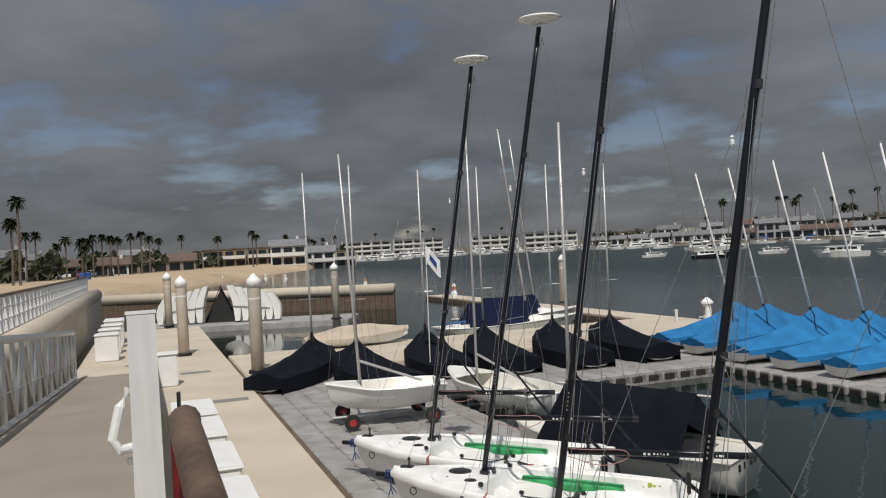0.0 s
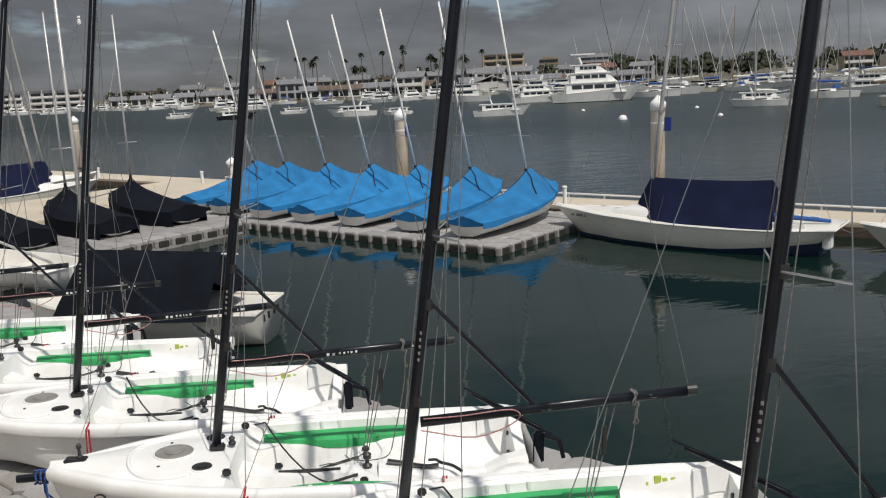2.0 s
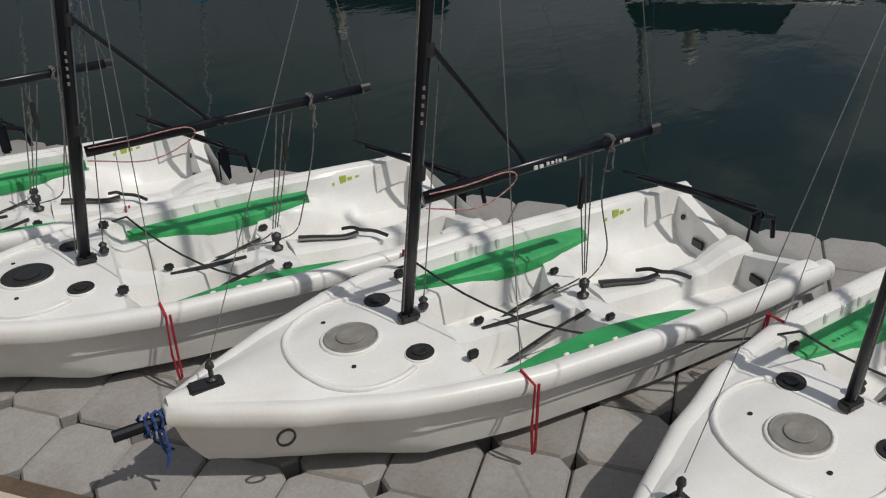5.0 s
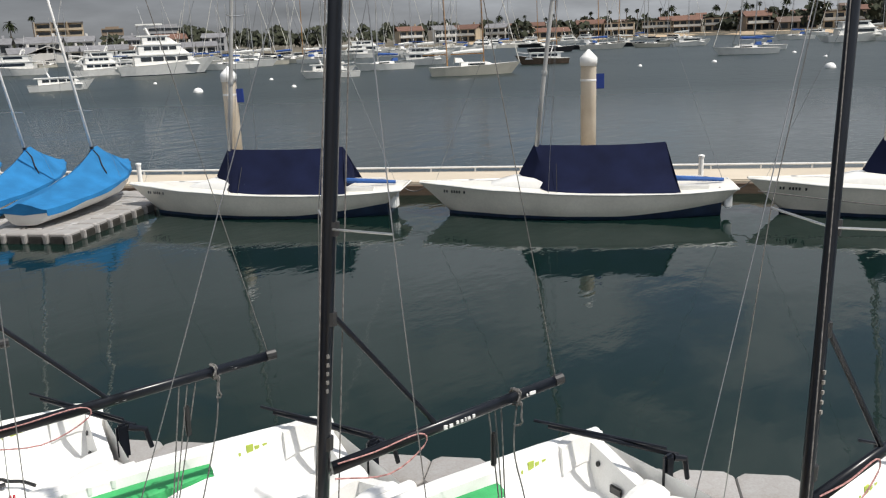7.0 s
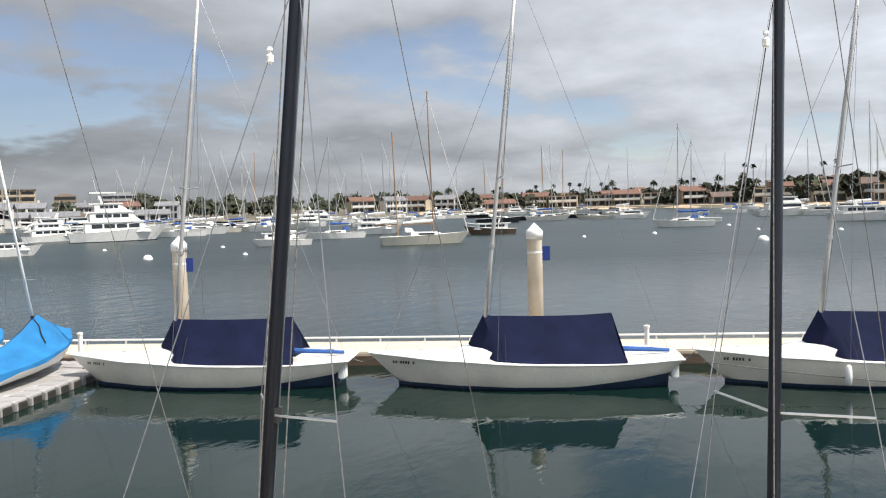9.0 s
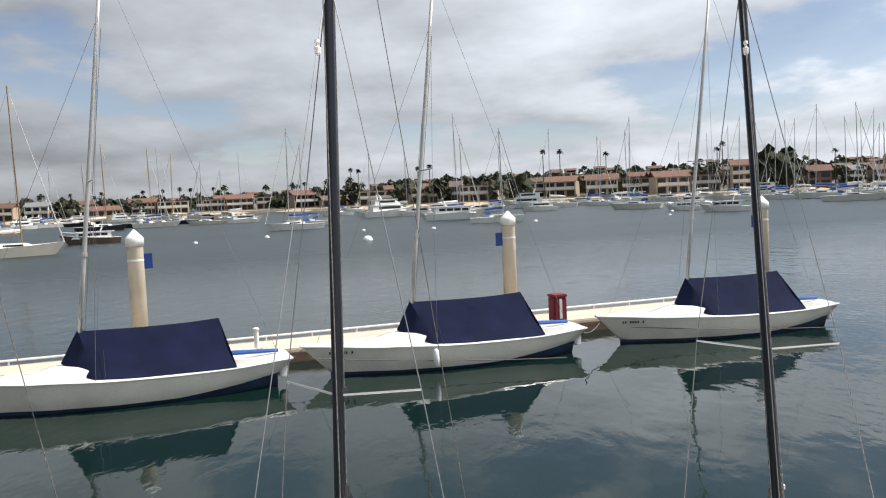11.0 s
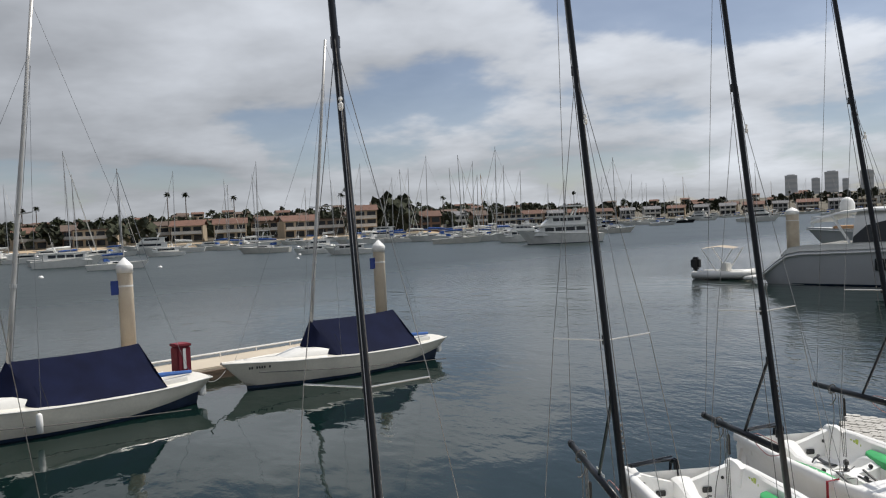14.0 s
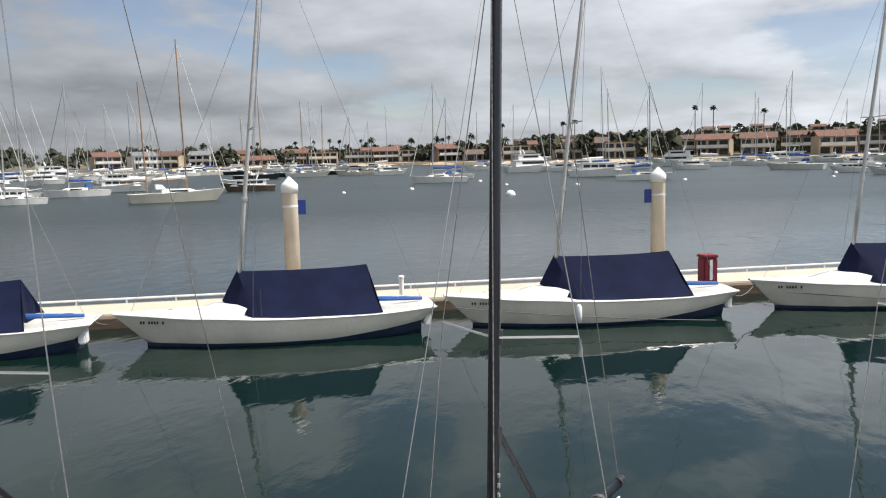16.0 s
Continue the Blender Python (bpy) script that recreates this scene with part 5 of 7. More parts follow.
def nav_buoy(x, y):
    b = thing("channel_marker", pose(x, y, 0), "white channel marker buoy with an orange band", "buoy")
    part("spar", turned([(0.25, -0.5), (0.25, 0.7), (0.16, 0.8), (0.16, 1.25), (0.05, 1.4)], 12), WHITEP, b)
    part("band", turned([(0.17, 0.95), (0.17, 1.15), (0.165, 1.16)], 12), mat("orange_band", (0.6, 0.16, 0.03), 0.5), b)


nav_buoy(-1.3, 61)
for x, y, r in ((51.5, 57.3, 0.45), (78.6, 10.2, 0.5), (58, 52, 0.25), (64, 78, 0.25), (70, 66, 0.25), (95, 24, 0.3), (88, 30, 0.25), (100, 5, 0.3), (110, -8, 0.3), (104, 14, 0.25),
                (92, 38, 0.25), (120, 20, 0.3), (60, 90, 0.25), (128, -30, 0.3), (112, -26, 0.25)):
    buoy(x, y, r)


def club_flag():
    f = thing("club_flag", pose(-1.42, 23.2, 0.4), "small white and blue flag on a thin staff", "flag")
    part("staff", tube([(0, 0, 0), (0.05, 0, 3.75)], 0.015, seg=6), WHITEMET, f)
    rows = [[(0.05 + 0.38 * u, 0.05 * math.sin(u * 6), 3.7 - 0.5 * v - 0.42 * u + 0.03 * math.sin(u * 5 + v)) for v in (0, 0.33, 0.66, 1)] for u in (0, 0.25, 0.5, 0.75, 1)]
    part("cloth", quads(rows), WHITEP, f, "white flag cloth")
    part("emblem", quads([[(x, y - 0.012, z) for x, y, z in r[1:3]] for r in rows[1:4]]), SIGN, f)


club_flag()


def swim_buoy(az, r):
    v = polar(az, r)
    b = thing("swim_buoy", pose(v.x, v.y, 0), "white cone-topped swim line buoy off the beach", "buoy", "swim line buoys")
    part("float", turned([(0.05, -0.2), (0.32, -0.1), (0.36, 0.15), (0.2, 0.3)], 12), WHITEP, b, smooth=True)
    part("cone", turned([(0.2, 0.3), (0.16, 0.6), (0.03, 1.0)], 12), WHITEP, b, smooth=True)


for az, r in ((-16.6, 168), (-14.8, 165), (-13.8, 160), (-12.5, 150)):
    swim_buoy(az, r)


def beach_bin(az, r):
    v = polar(az, r)
    b = thing("beach_bin", pose(v.x, v.y, land_height(az, r) + 0.2), "blue plastic waste bin standing on the sand", "bin", "beach bins")
    part("body", turned([(0.42, 0.0), (0.50, 1.05), (0.53, 1.08)], 14), SIGNBLUE, b)
    part("lid", turned([(0.54, 1.08), (0.50, 1.16), (0.1, 1.24)], 14), SIGNBLUE, b)


def parked_car(az, r, turn, paint):
    v = polar(az, r)
    c = thing("parked_car", pose(v.x, v.y, land_height(az, r) + 0.25, 0, 0, -az + turn), "parked car behind the beach", "car", "cars behind the beach")
    part("body", fix(quads([[(x, -0.88, 0.30), (x, -0.90, z), (x, 0.90, z), (x, 0.88, 0.30)] for x, z in ((-2.2, 0.72), (-1.9, 0.86), (-0.9, 0.94), (1.6, 0.98), (2.15, 0.92))], True, True, True)), paint, c, "", 30)
    part("cabin", fix(quads([[(x, -w, 0.90), (x, -w * 0.85, z), (x, w * 0.85, z), (x, w, 0.90)] for x, z, w in ((-1.0, 0.92, 0.82), (-0.3, 1.42, 0.80), (1.0, 1.45, 0.80), (1.8, 0.95, 0.80))], True, True, True)), GLASS, c, "dark glazed cabin", 30)
    part("roof", box(-0.35, 1.05, -0.66, 0.66, 1.43, 1.49, 0.02), paint, c)
    for x in (-1.35, 1.35):
        for y in (-0.82, 0.82):
            ring = [[(x + r0 * math.cos(k * 0.5236), y + w, 0.32 + r0 * math.sin(k * 0.5236)) for k in range(12)] for r0, w in ((0.2, -0.1), (0.32, -0.09), (0.32, 0.09), (0.2, 0.1))]
            part("wheel", fix(quads(ring, True, True, True)), RUBBER, c)


# ---- the far shores ----
SHORE = [(-60, 26), (-40, 40), (-30, 62), (-24, 80), (-18, 150), (-11, 230), (-8, 430), (0, 500), (8, 430), (14, 340), (22, 300), (32, 270), (40, 300), (52, 340), (62, 380), (74, 400), (80, 330),
         (88, 285), (100, 262), (110, 285), (117, 400), (124, 540), (140, 600), (152, 480), (158, 60), (166, 34), (185, 20), (215, 12), (270, 10), (290, 16), (300, 26)]
HILL = [(-60, 4), (0, 4), (40, 7), (60, 9), (78, 13), (88, 20), (105, 24), (116, 20), (130, 17), (145, 26), (158, 8), (180, 3), (300, 4)]


def table(t, a):
    for (a0, v0), (a1, v1) in zip(t, t[1:]):
        if a0 <= a <= a1:
            return v0 + (v1 - v0) * (a - a0) / (a1 - a0)
    return t[-1][1]


def land_height(az, r):
    s = table(SHORE, az)
    h = table(HILL, az)
    g = r - s
    for (g0, z0), (g1, z1) in zip([(-8, -0.8), (0, 0.2), (10, 1.1), (60, 1.8), (260, h * 0.25), (700, h), (4000, h * 2.2)], [(0, 0.2), (10, 1.1), (60, 1.8), (260, h * 0.25), (700, h), (4000, h * 2.2), (9000, h * 3)]):
        if g <= g1:
            return z0 + (z1 - z0) * max(g - g0, 0) / (g1 - g0)
    return h


def make_land():
    bm, sand = bmesh.new(), bmesh.new()
    gaps = (-8, 0, 10, 30, 60, 140, 260, 450, 700, 1500, 4000)
    rows = []
    for i in range(181):
        az = -60 + 2 * i
        s = table(SHORE, az)
        rows.append([polar(az, s + g + (2.5 * math.sin(az * 1.7) if 14 < az < 152 else 0), land_height(az, s + g)) for g in gaps])
    quads(rows, bm=bm)
    tagged(part("ground", fix(bm), EARTH), "low built-up shore rising to distant hills", "ground", kind="structure")
    rows = []
    for i in range(54):
        az = -34 + i * 0.5
        s = table(SHORE, az)
        rows.append([polar(az, s + g, 0.22 + land_height(az, s + g)) for g in (-6, 2, 12, 30, 60, 110)])
    quads(rows, bm=sand)
    tagged(part("ground_beach", fix(sand), SAND), "wide tan sand beach beyond the sea wall", "beach", kind="structure")
    strip = bmesh.new()
    quads([[polar(60 + i, table(SHORE, 60 + i) + g, 0.05 + land_height(60 + i, table(SHORE, 60 + i) + g)) for g in (-6, 2, 12, 20)] for i in range(56)], bm=strip)
    tagged(part("ground_strand", fix(strip), SAND), "narrow pale beach strip along the far shore", "beach", kind="structure")


make_land()


def house(w, dp, storeys, wall, roof, pitched=True, wins=3, balcony=False):
    h = 2.9 * storeys
    o = thing("house", Matrix(), "waterfront house on the far shore", "house", "houses on the far shore")
    part("wall", box(-w / 2, w / 2, -dp / 2, dp / 2, -1.5, h), wall, o)
    if pitched:
        e = 0.6
        part("roof", fix(quads([[(-w / 2 - e, -dp / 2 - e, h - 0.1), (-w / 2 - e, 0, h + dp * 0.22), (-w / 2 - e, dp / 2 + e, h - 0.1), (-w / 2 - e, 0, h + dp * 0.22 - 0.3)],
                                [(w / 2 + e, -dp / 2 - e, h - 0.1), (w / 2 + e, 0, h + dp * 0.22), (w / 2 + e, dp / 2 + e, h - 0.1), (w / 2 + e, 0, h + dp * 0.22 - 0.3)]], True, True, True)), roof, o)
        part("gable", prism([(-w / 2, -0.2), (w / 2, -0.2), (w / 2, 0.2), (-w / 2, 0.2)], h, h + dp * 0.18), wall, o)
    else:
        part("roof", box(-w / 2 - 0.25, w / 2 + 0.25, -dp / 2 - 0.25, dp / 2 + 0.25, h, h + 0.35), roof, o)
    if wins > 1 and pitched:
        part("chimney", box(w * 0.25, w * 0.25 + 0.7, 0.3, 1.0, h, h + dp * 0.22 + 0.9), wall, o)
    for s in range(storeys):
        for k in range(wins):
            x = -w / 2 + w * (k + 0.5) / wins
            ww = w / wins * 0.38
            part("window", box(x - ww, x + ww, -dp / 2 - 0.03, -dp / 2 + 0.05, 2.9 * s + 0.4, 2.9 * s + 2.4), GLASS, o)
        if balcony and s:
            b = part("balcony", box(-w / 2 + 0.3, w / 2 - 0.3, -dp / 2 - 1.4, -dp / 2 - 0.08, 2.9 * s - 0.15, 2.9 * s + 0.05), WALLS[1], o)
            part("railing", box(-w / 2 + 0.3, w / 2 - 0.3, -dp / 2 - 1.4, -dp / 2 - 1.34, 2.9 * s + 0.05, 2.9 * s + 0.95), WALLS[1], b)
    return o


def facing(az, r, z=None, turn=0.0):
    """A pose on the shore whose front looks back across the water."""
    v = polar(az, r)
    z = land_height(az, r) if z is None else z
    return pose(v.x, v.y, z, 0, 0, -az + turn)


rnd = random.Random(4)
KINDS = {}


def place_house(az, r, key, z=None, turn=0.0):
    m = facing(az, r, z, turn)
    if key not in KINDS:
        KINDS[key] = house(*HOUSE[key])
        KINDS[key].matrix_world = m
        return KINDS[key]
    return copy_thing(KINDS[key], m)


HOUSE = {
    "cream": (11, 9, 2, WALLS[0], ROOFS[0], True, 3, True), "white": (10, 9, 2, WALLS[1], ROOFS[2], True, 3, True), "tan": (13, 10, 2, WALLS[2], ROOFS[0], True, 4, True),
    "terra": (12, 10, 2, WALLS[3], ROOFS[0], True, 3, False), "flat": (14, 10, 2, WALLS[0], ROOFS[1], False, 4, True), "grey": (9, 8, 2, WALLS[4], ROOFS[2], True, 3, False),
    "low": (14, 9, 1, WALLS[2], ROOFS[1], True, 4, False), "gable": (7, 8, 1, WALLS[1], ROOFS[2], True, 2, False), "ochre": (14, 10, 2, WALLS[5], ROOFS[1], False, 4, True),
    "lodge": (10, 9, 2, WALLS[2], ROOFS[1], False, 3, True), "small": (8, 7, 1, WALLS[1], ROOFS[1], True, 2, False),
    "tall": (8, 9, 3, WALLS[0], ROOFS[0], True, 2, True), "narrow": (6.5, 10, 2, WALLS[3], ROOFS[1], True, 2, True), "wide": (18, 9, 1, WALLS[0], ROOFS[0], True, 5, False),
    "back_cream": (12, 9, 2, WALLS[0], ROOFS[0], True, 1, False), "back_white": (11, 9, 2, WALLS[1], ROOFS[2], False, 1, False), "back_tan": (12, 9, 2, WALLS[2], ROOFS[1], True, 1, False)}
beach_bin(-25.2, 150)
beach_bin(-24.85, 151)
for az, r, turn, paint in ((-27.4, 205, 98, WHITEMET), (-26.7, 207, 84, HAZEGREY), (-26.1, 205, 93, WHITEMET), (-25.2, 206, 86, RED), (-24.6, 207, 92, WHITEMET)):
    parked_car(az, r, turn, paint)
# beach side
for az, r, key in ((-31.5, 200, "low"), (-29.5, 215, "grey"), (-27.2, 225, "small"), (-25.4, 225, "low"), (-23.4, 232, "small"), (-21.8, 235, "low"), (-20.0, 235, "low")):
    place_house(az, r, key)
place_house(-16.4, 290, "ochre")
place_house(-13.9, 296, "lodge")
for az, r, key in ((-12.2, 250, "white"), (-10.2, 262, "white"), (-9.0, 300, "flat"), (-28, 270, "grey"), (-25, 280, "low"), (-22, 280, "grey")):
    place_house(az, r, key)


def condo(az0, az1, r, storeys, wall=1, label="long white balconied apartment block across the harbour"):
    w = 2 * r * math.tan(radians((az1 - az0) / 2))
    h = 3.0 * storeys
    az = (az0 + az1) / 2
    o = thing("apartment_block", facing(az, r), label, "apartment building", "apartment blocks")
    part("wall", box(-w / 2, w / 2, 0, 12, -1, h), WALLS[wall], o)
    part("roof", box(-w / 2 - 0.3, w / 2 + 0.3, -1.2, 12.3, h, h + 0.5), ROOFS[2], o)
    bays = max(3, min(7, int(w / 5.5)))
    for k in range(bays):
        x0, x1 = -w / 2 + w * k / bays, -w / 2 + w * (k + 1) / bays
        part("party_wall", box(x0 - 0.2, x0 + 0.2, -1.6, 0.05, -0.5, h + 0.6), WALLS[wall], o)
        for s in range(storeys):
            part("window", box(x0 + 0.8, x1 - 0.8, -0.05, 0.1, 3 * s + 0.3, 3 * s + 2.3), GLASS, o)
            part("balcony", box(x0 + 0.25, x1 - 0.25, -1.5, -0.06, 3 * s - 0.15, 3 * s + 0.85), WALLS[wall], o)
    return o


condo(-8.5, -5.2, 520, 3)
condo(-5.0, -1.6, 520, 3)
condo(0.4, 3.6, 500, 3)
condo(4.0, 7.6, 470, 3)
condo(32.9, 35.6, 420, 5, 0, "cream mid-rise apartment building behind the shore")


def tower(az0, az1, r, top, wall, label):
    w = 2 * r * math.tan(radians((az1 - az0) / 2))
    o = thing("office_tower", facing((az0 + az1) / 2, r), label, "building", "distant towers")
    zb = land_height((az0 + az1) / 2, r)
    part("wall", box(-w / 2, w / 2, 0, w * 0.8, -3, top - zb), wall, o)
    n = max(4, int((top - zb) / (5 if r < 1200 else 12)))
    for k in range(n):
        z = (top - zb) * (k + 0.35) / n
        part("window", box(-w / 2 + w * 0.04, w / 2 - w * 0.04, -0.3, 0.2, z, z + (top - zb) / n * 0.45), GLASS if r < 1200 else HAZEGLASS, o)
    part("roof", box(-w * 0.3, w * 0.3, w * 0.2, w * 0.6, top - zb, top - zb + w * 0.08), wall, o)


tower(36.6, 37.9, 640, 19, WALLS[2], "brown office block beyond the marina")
tower(39.3, 41.6, 760, 21.5, WALLS[4], "grey glass office block beyond the marina")
# window bands lightened close to the wall grey: distance haze painted in
HAZEGLASS = mat("hazed_tower_glass", (0.46, 0.49, 0.52), 0.6, vary=0.08, scale=0.02, grain=0.2)
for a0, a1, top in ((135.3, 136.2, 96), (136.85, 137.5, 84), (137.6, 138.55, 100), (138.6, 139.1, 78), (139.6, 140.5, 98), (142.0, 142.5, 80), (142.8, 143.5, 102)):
    tower(a0 + 0.08, a1 - 0.08, 2400, top * 0.92, HAZEGREY, "high-rise tower with painted-in haze on the distant skyline")


def crane():
    c = thing("tower_crane", facing(143.6, 2300), "construction crane with painted-in haze on the distant skyline", "crane")
    part("mast", tube([(0, 0, 0), (0, 0, 95)], 2.2, seg=4), HAZEGREY, c)
    part("jib", tube([(6, 0, 92), (-18, 0, 150)], 1.6, 0.8, 4), HAZEGREY, c)


crane()
barn = house(9, 10, 1, WALLS[1], WALLS[1], True, 1, False)
barn.matrix_world = facing(33.4, 285, None, 90)
tagged(barn, "plain white gabled boathouse on the shore", "house")
# gabled cottages and piers, then the long rows of villas
for i, az in enumerate(np.arange(9.0, 44.0, 1.35)):
    r = table(SHORE, az) + 14 + 10 * rnd.random()
    place_house(float(az), r, rnd.choice(["gable", "white", "gable", "small", "grey"]), None, rnd.uniform(-10, 10))
    if i % 2:
        place_house(float(az) + 0.6, r + 40, rnd.choice(["white", "cream", "grey", "flat"]), None, rnd.uniform(-10, 10))
az = 56.0
while az < 118:
    s = table(SHORE, az)
    key = rnd.choice(["flat", "cream", "tan", "flat", "white", "low", "wide"] if az < 84 else ["terra", "tan", "cream", "tall", "flat", "narrow", "lodge", "wide", "white"])
    r = s + 22 + 24 * rnd.random()
    place_house(az, r, key, None, rnd.uniform(-22, 22))
    az += math.degrees(HOUSE[key][0] * rnd.uniform(1.02, 1.35) / r)
az = 58.0
while az < 152:
    s = table(SHORE, az)
    for g in (70, 150, 300, 480, 650):
        if rnd.random() < (0.55 if 84 < az < 118 or az > 124 else 0.32):
            a = az + rnd.uniform(-1, 1)
            place_house(a, s + g + rnd.uniform(-25, 25), rnd.choice(["back_cream", "back_white", "back_tan"]), None, rnd.uniform(-20, 20))
    az += 2.3
for az in np.arange(117.5, 150, 1.6):
    place_house(float(az), table(SHORE, float(az)) + 16, rnd.choice(["flat", "white", "cream", "tan", "grey"]), None, rnd.uniform(-8, 8))


# ---- palms and trees ----
def palm(h, spread, droop, seed):
    q = random.Random(seed)
    p = thing("palm_tree", Matrix(), "tall thin fan palm on the far shore", "palm tree", "palms on the shore")
    part("trunk", tube([(0, 0, -1), (0.15, 0.05, h * 0.5), (0.1, 0.0, h)], 0.22, 0.15, 7), BARK, p)
    bm = bmesh.new()
    for k in range(46):
        a, e = q.uniform(0, 6.283), q.uniform(-0.75, 1.2)
        ln = spread * q.uniform(0.75, 1.1)
        u = Vector((math.cos(a) * math.cos(e), math.sin(a) * math.cos(e), math.sin(e)))
        v = Vector((-math.sin(a), math.cos(a), 0))
        pts = []
        for j in range(5):
            t = j / 4
            c = Vector((0.1, 0, h)) + u * ln * t - Vector((0, 0, droop * t * t))
            w = 0.34 * math.sin(math.pi * min(0.12 + 0.8 * t, 1)) * spread * 0.42
            pts.append([c - v * w, c - Vector((0, 0, 0.1)), c + v * w])
        quads(pts, bm=bm)
    part("crown", bm, PALMLEAF, p)
    return p


PALMS = {}


def place_palm(az, r, top, kind=0):
    """kind 0: fan palm with a round head; 1: feathery palm."""
    z = land_height(az, r)
    h = round((top - z) / 2.5) * 2.5
    key = (h, kind)
    m = facing(az, r, top - h, rnd.uniform(0, 360))
    if key not in PALMS:
        PALMS[key] = palm(h, 1.45 if kind == 0 else 2.5, 0.7 if kind == 0 else 1.4, len(PALMS))
        PALMS[key].matrix_world = m
    else:
        copy_thing(PALMS[key], m)


for az, el, r in ((-28.7, 4.3, 130), (-29.1, 3.0, 132), (-28.3, 2.2, 190), (-27.7, 2.2, 190), (-25.1, 1.7, 200), (-24.5, 1.9, 200), (-23.9, 1.9, 200), (-23.4, 1.8, 205), (-23.0, 1.7, 200), (-22.2, 1.9, 210),
                  (-21.6, 2.0, 205), (-21.1, 1.7, 215), (-16.8, 1.5, 230), (-14.56, 1.75, 230), (-14.3, 1.5, 250), (-12.3, 1.4, 300), (-9, 1.2, 420), (-6.2, 1.25, 560), (-4, 1.3, 560), (-3, 1.3, 560),
                  (-2.2, 1.4, 560), (2.5, 1.2, 560), (94.77, 2.75, 318), (95.92, 2.7, 318), (98.96, 2.4, 330), (106.41, 2.65, 330), (106.1, 2.3, 330), (81.6, 2.1, 390), (82.1, 2.0, 380), (86.2, 2.0, 340),
                  (87.0, 2.1, 345), (122.0, 1.7, 460)):
    place_palm(az, r, 4 + r * math.tan(radians(el)))
for i in range(26):
    az = rnd.uniform(14, 33)
    place_palm(az, table(SHORE, az) + rnd.uniform(30, 80), rnd.uniform(10, 19), rnd.choice([0, 0, 1]))
for i in range(34):
    az = rnd.uniform(56, 92)
    place_palm(az, table(SHORE, az) + rnd.uniform(40, 130), rnd.uniform(9, 15), rnd.choice([0, 1]))
for i in range(26):
    az = rnd.uniform(108, 145)
    place_palm(az, table(SHORE, az) + rnd.uniform(30, 140), rnd.uniform(10, 16), rnd.choice([0, 1]))
for i in range(16):
    az = rnd.uniform(-30, -6)
    place_palm(az, table(SHORE, az) + rnd.uniform(100, 160), rnd.uniform(8, 12), rnd.choice([0, 0, 1]))


def tree_belt(name, az0, az1, count, near, far, size, label):
    """Far woods: many uneven crowns of loose leaf clumps."""
    q = random.Random(int(az0 * 7) + count)
    verts, faces = [], []
    for i in range(count):
        az = q.uniform(az0, az1)
        r = table(SHORE, az) + q.uniform(near, far)
        c = polar(az, r, land_height(az, r))
        w, h = size * q.uniform(0.5, 1.2), size * q.uniform(0.7, 1.5)
        for k in range(46):
            a, e, d = q.uniform(0, 6.283), q.uniform(-0.4, 1.5), q.uniform(0.55, 1.0)
            p = c + Vector((math.cos(a) * math.cos(e) * w * d, math.sin(a) * math.cos(e) * w * d, h * 0.45 + math.sin(e) * h * 0.62 * d))
            s = size * q.uniform(0.10, 0.24)
            u = Vector((q.uniform(-1, 1), q.uniform(-1, 1), q.uniform(-1, 1))).normalized()
            v = u.orthogonal().normalized()
            b = len(verts)
            verts += [p - u * s - v * s * 0.7, p + u * s - v * s, p + u * s * 0.8 + v * s, p - u * s + v * s * 0.8]
            faces.append((b, b + 1, b + 2, b + 3))
    me = bpy.data.meshes.new(name)
    me.from_pydata(verts, [], faces)
    me.materials.append(FOLIAGE)
    tagged(new(name, me), label, "trees", kind="stuff")


tree_belt("far_woods", 41, 62, 80, 60, 160, 7, "dark belt of trees behind the boatyard")
tree_belt("far_woods", 62, 92, 150, 14, 220, 6, "garden trees among the waterfront houses")
tree_belt("far_woods", 84, 120, 230, 12, 700, 6, "garden trees climbing the hill behind the villas")
tree_belt("far_woods", 116, 152, 130, 40, 500, 7, "trees behind the far marina")
tree_belt("far_woods", 8, 42, 70, 40, 140, 5, "garden trees behind the cottages")
tree_belt("far_woods", -32, -8, 70, 95, 170, 4, "low trees behind the beach houses")
tree_belt("far_woods", 108.2, 110.2, 9, 30, 45, 9, "large dark tree between the villas")


# ---- boats on the moorings ----
BLUECOVER = mat("blue_sail_cover", (0.03, 0.10, 0.34), 0.8, vary=0.15, scale=2)
CREAMHULL = mat("cream_hull", (0.66, 0.62, 0.52), 0.35, vary=0.06, scale=0.6)
DARKHULL = mat("dark_hull", (0.02, 0.02, 0.025), 0.35, vary=0.1, scale=0.6)


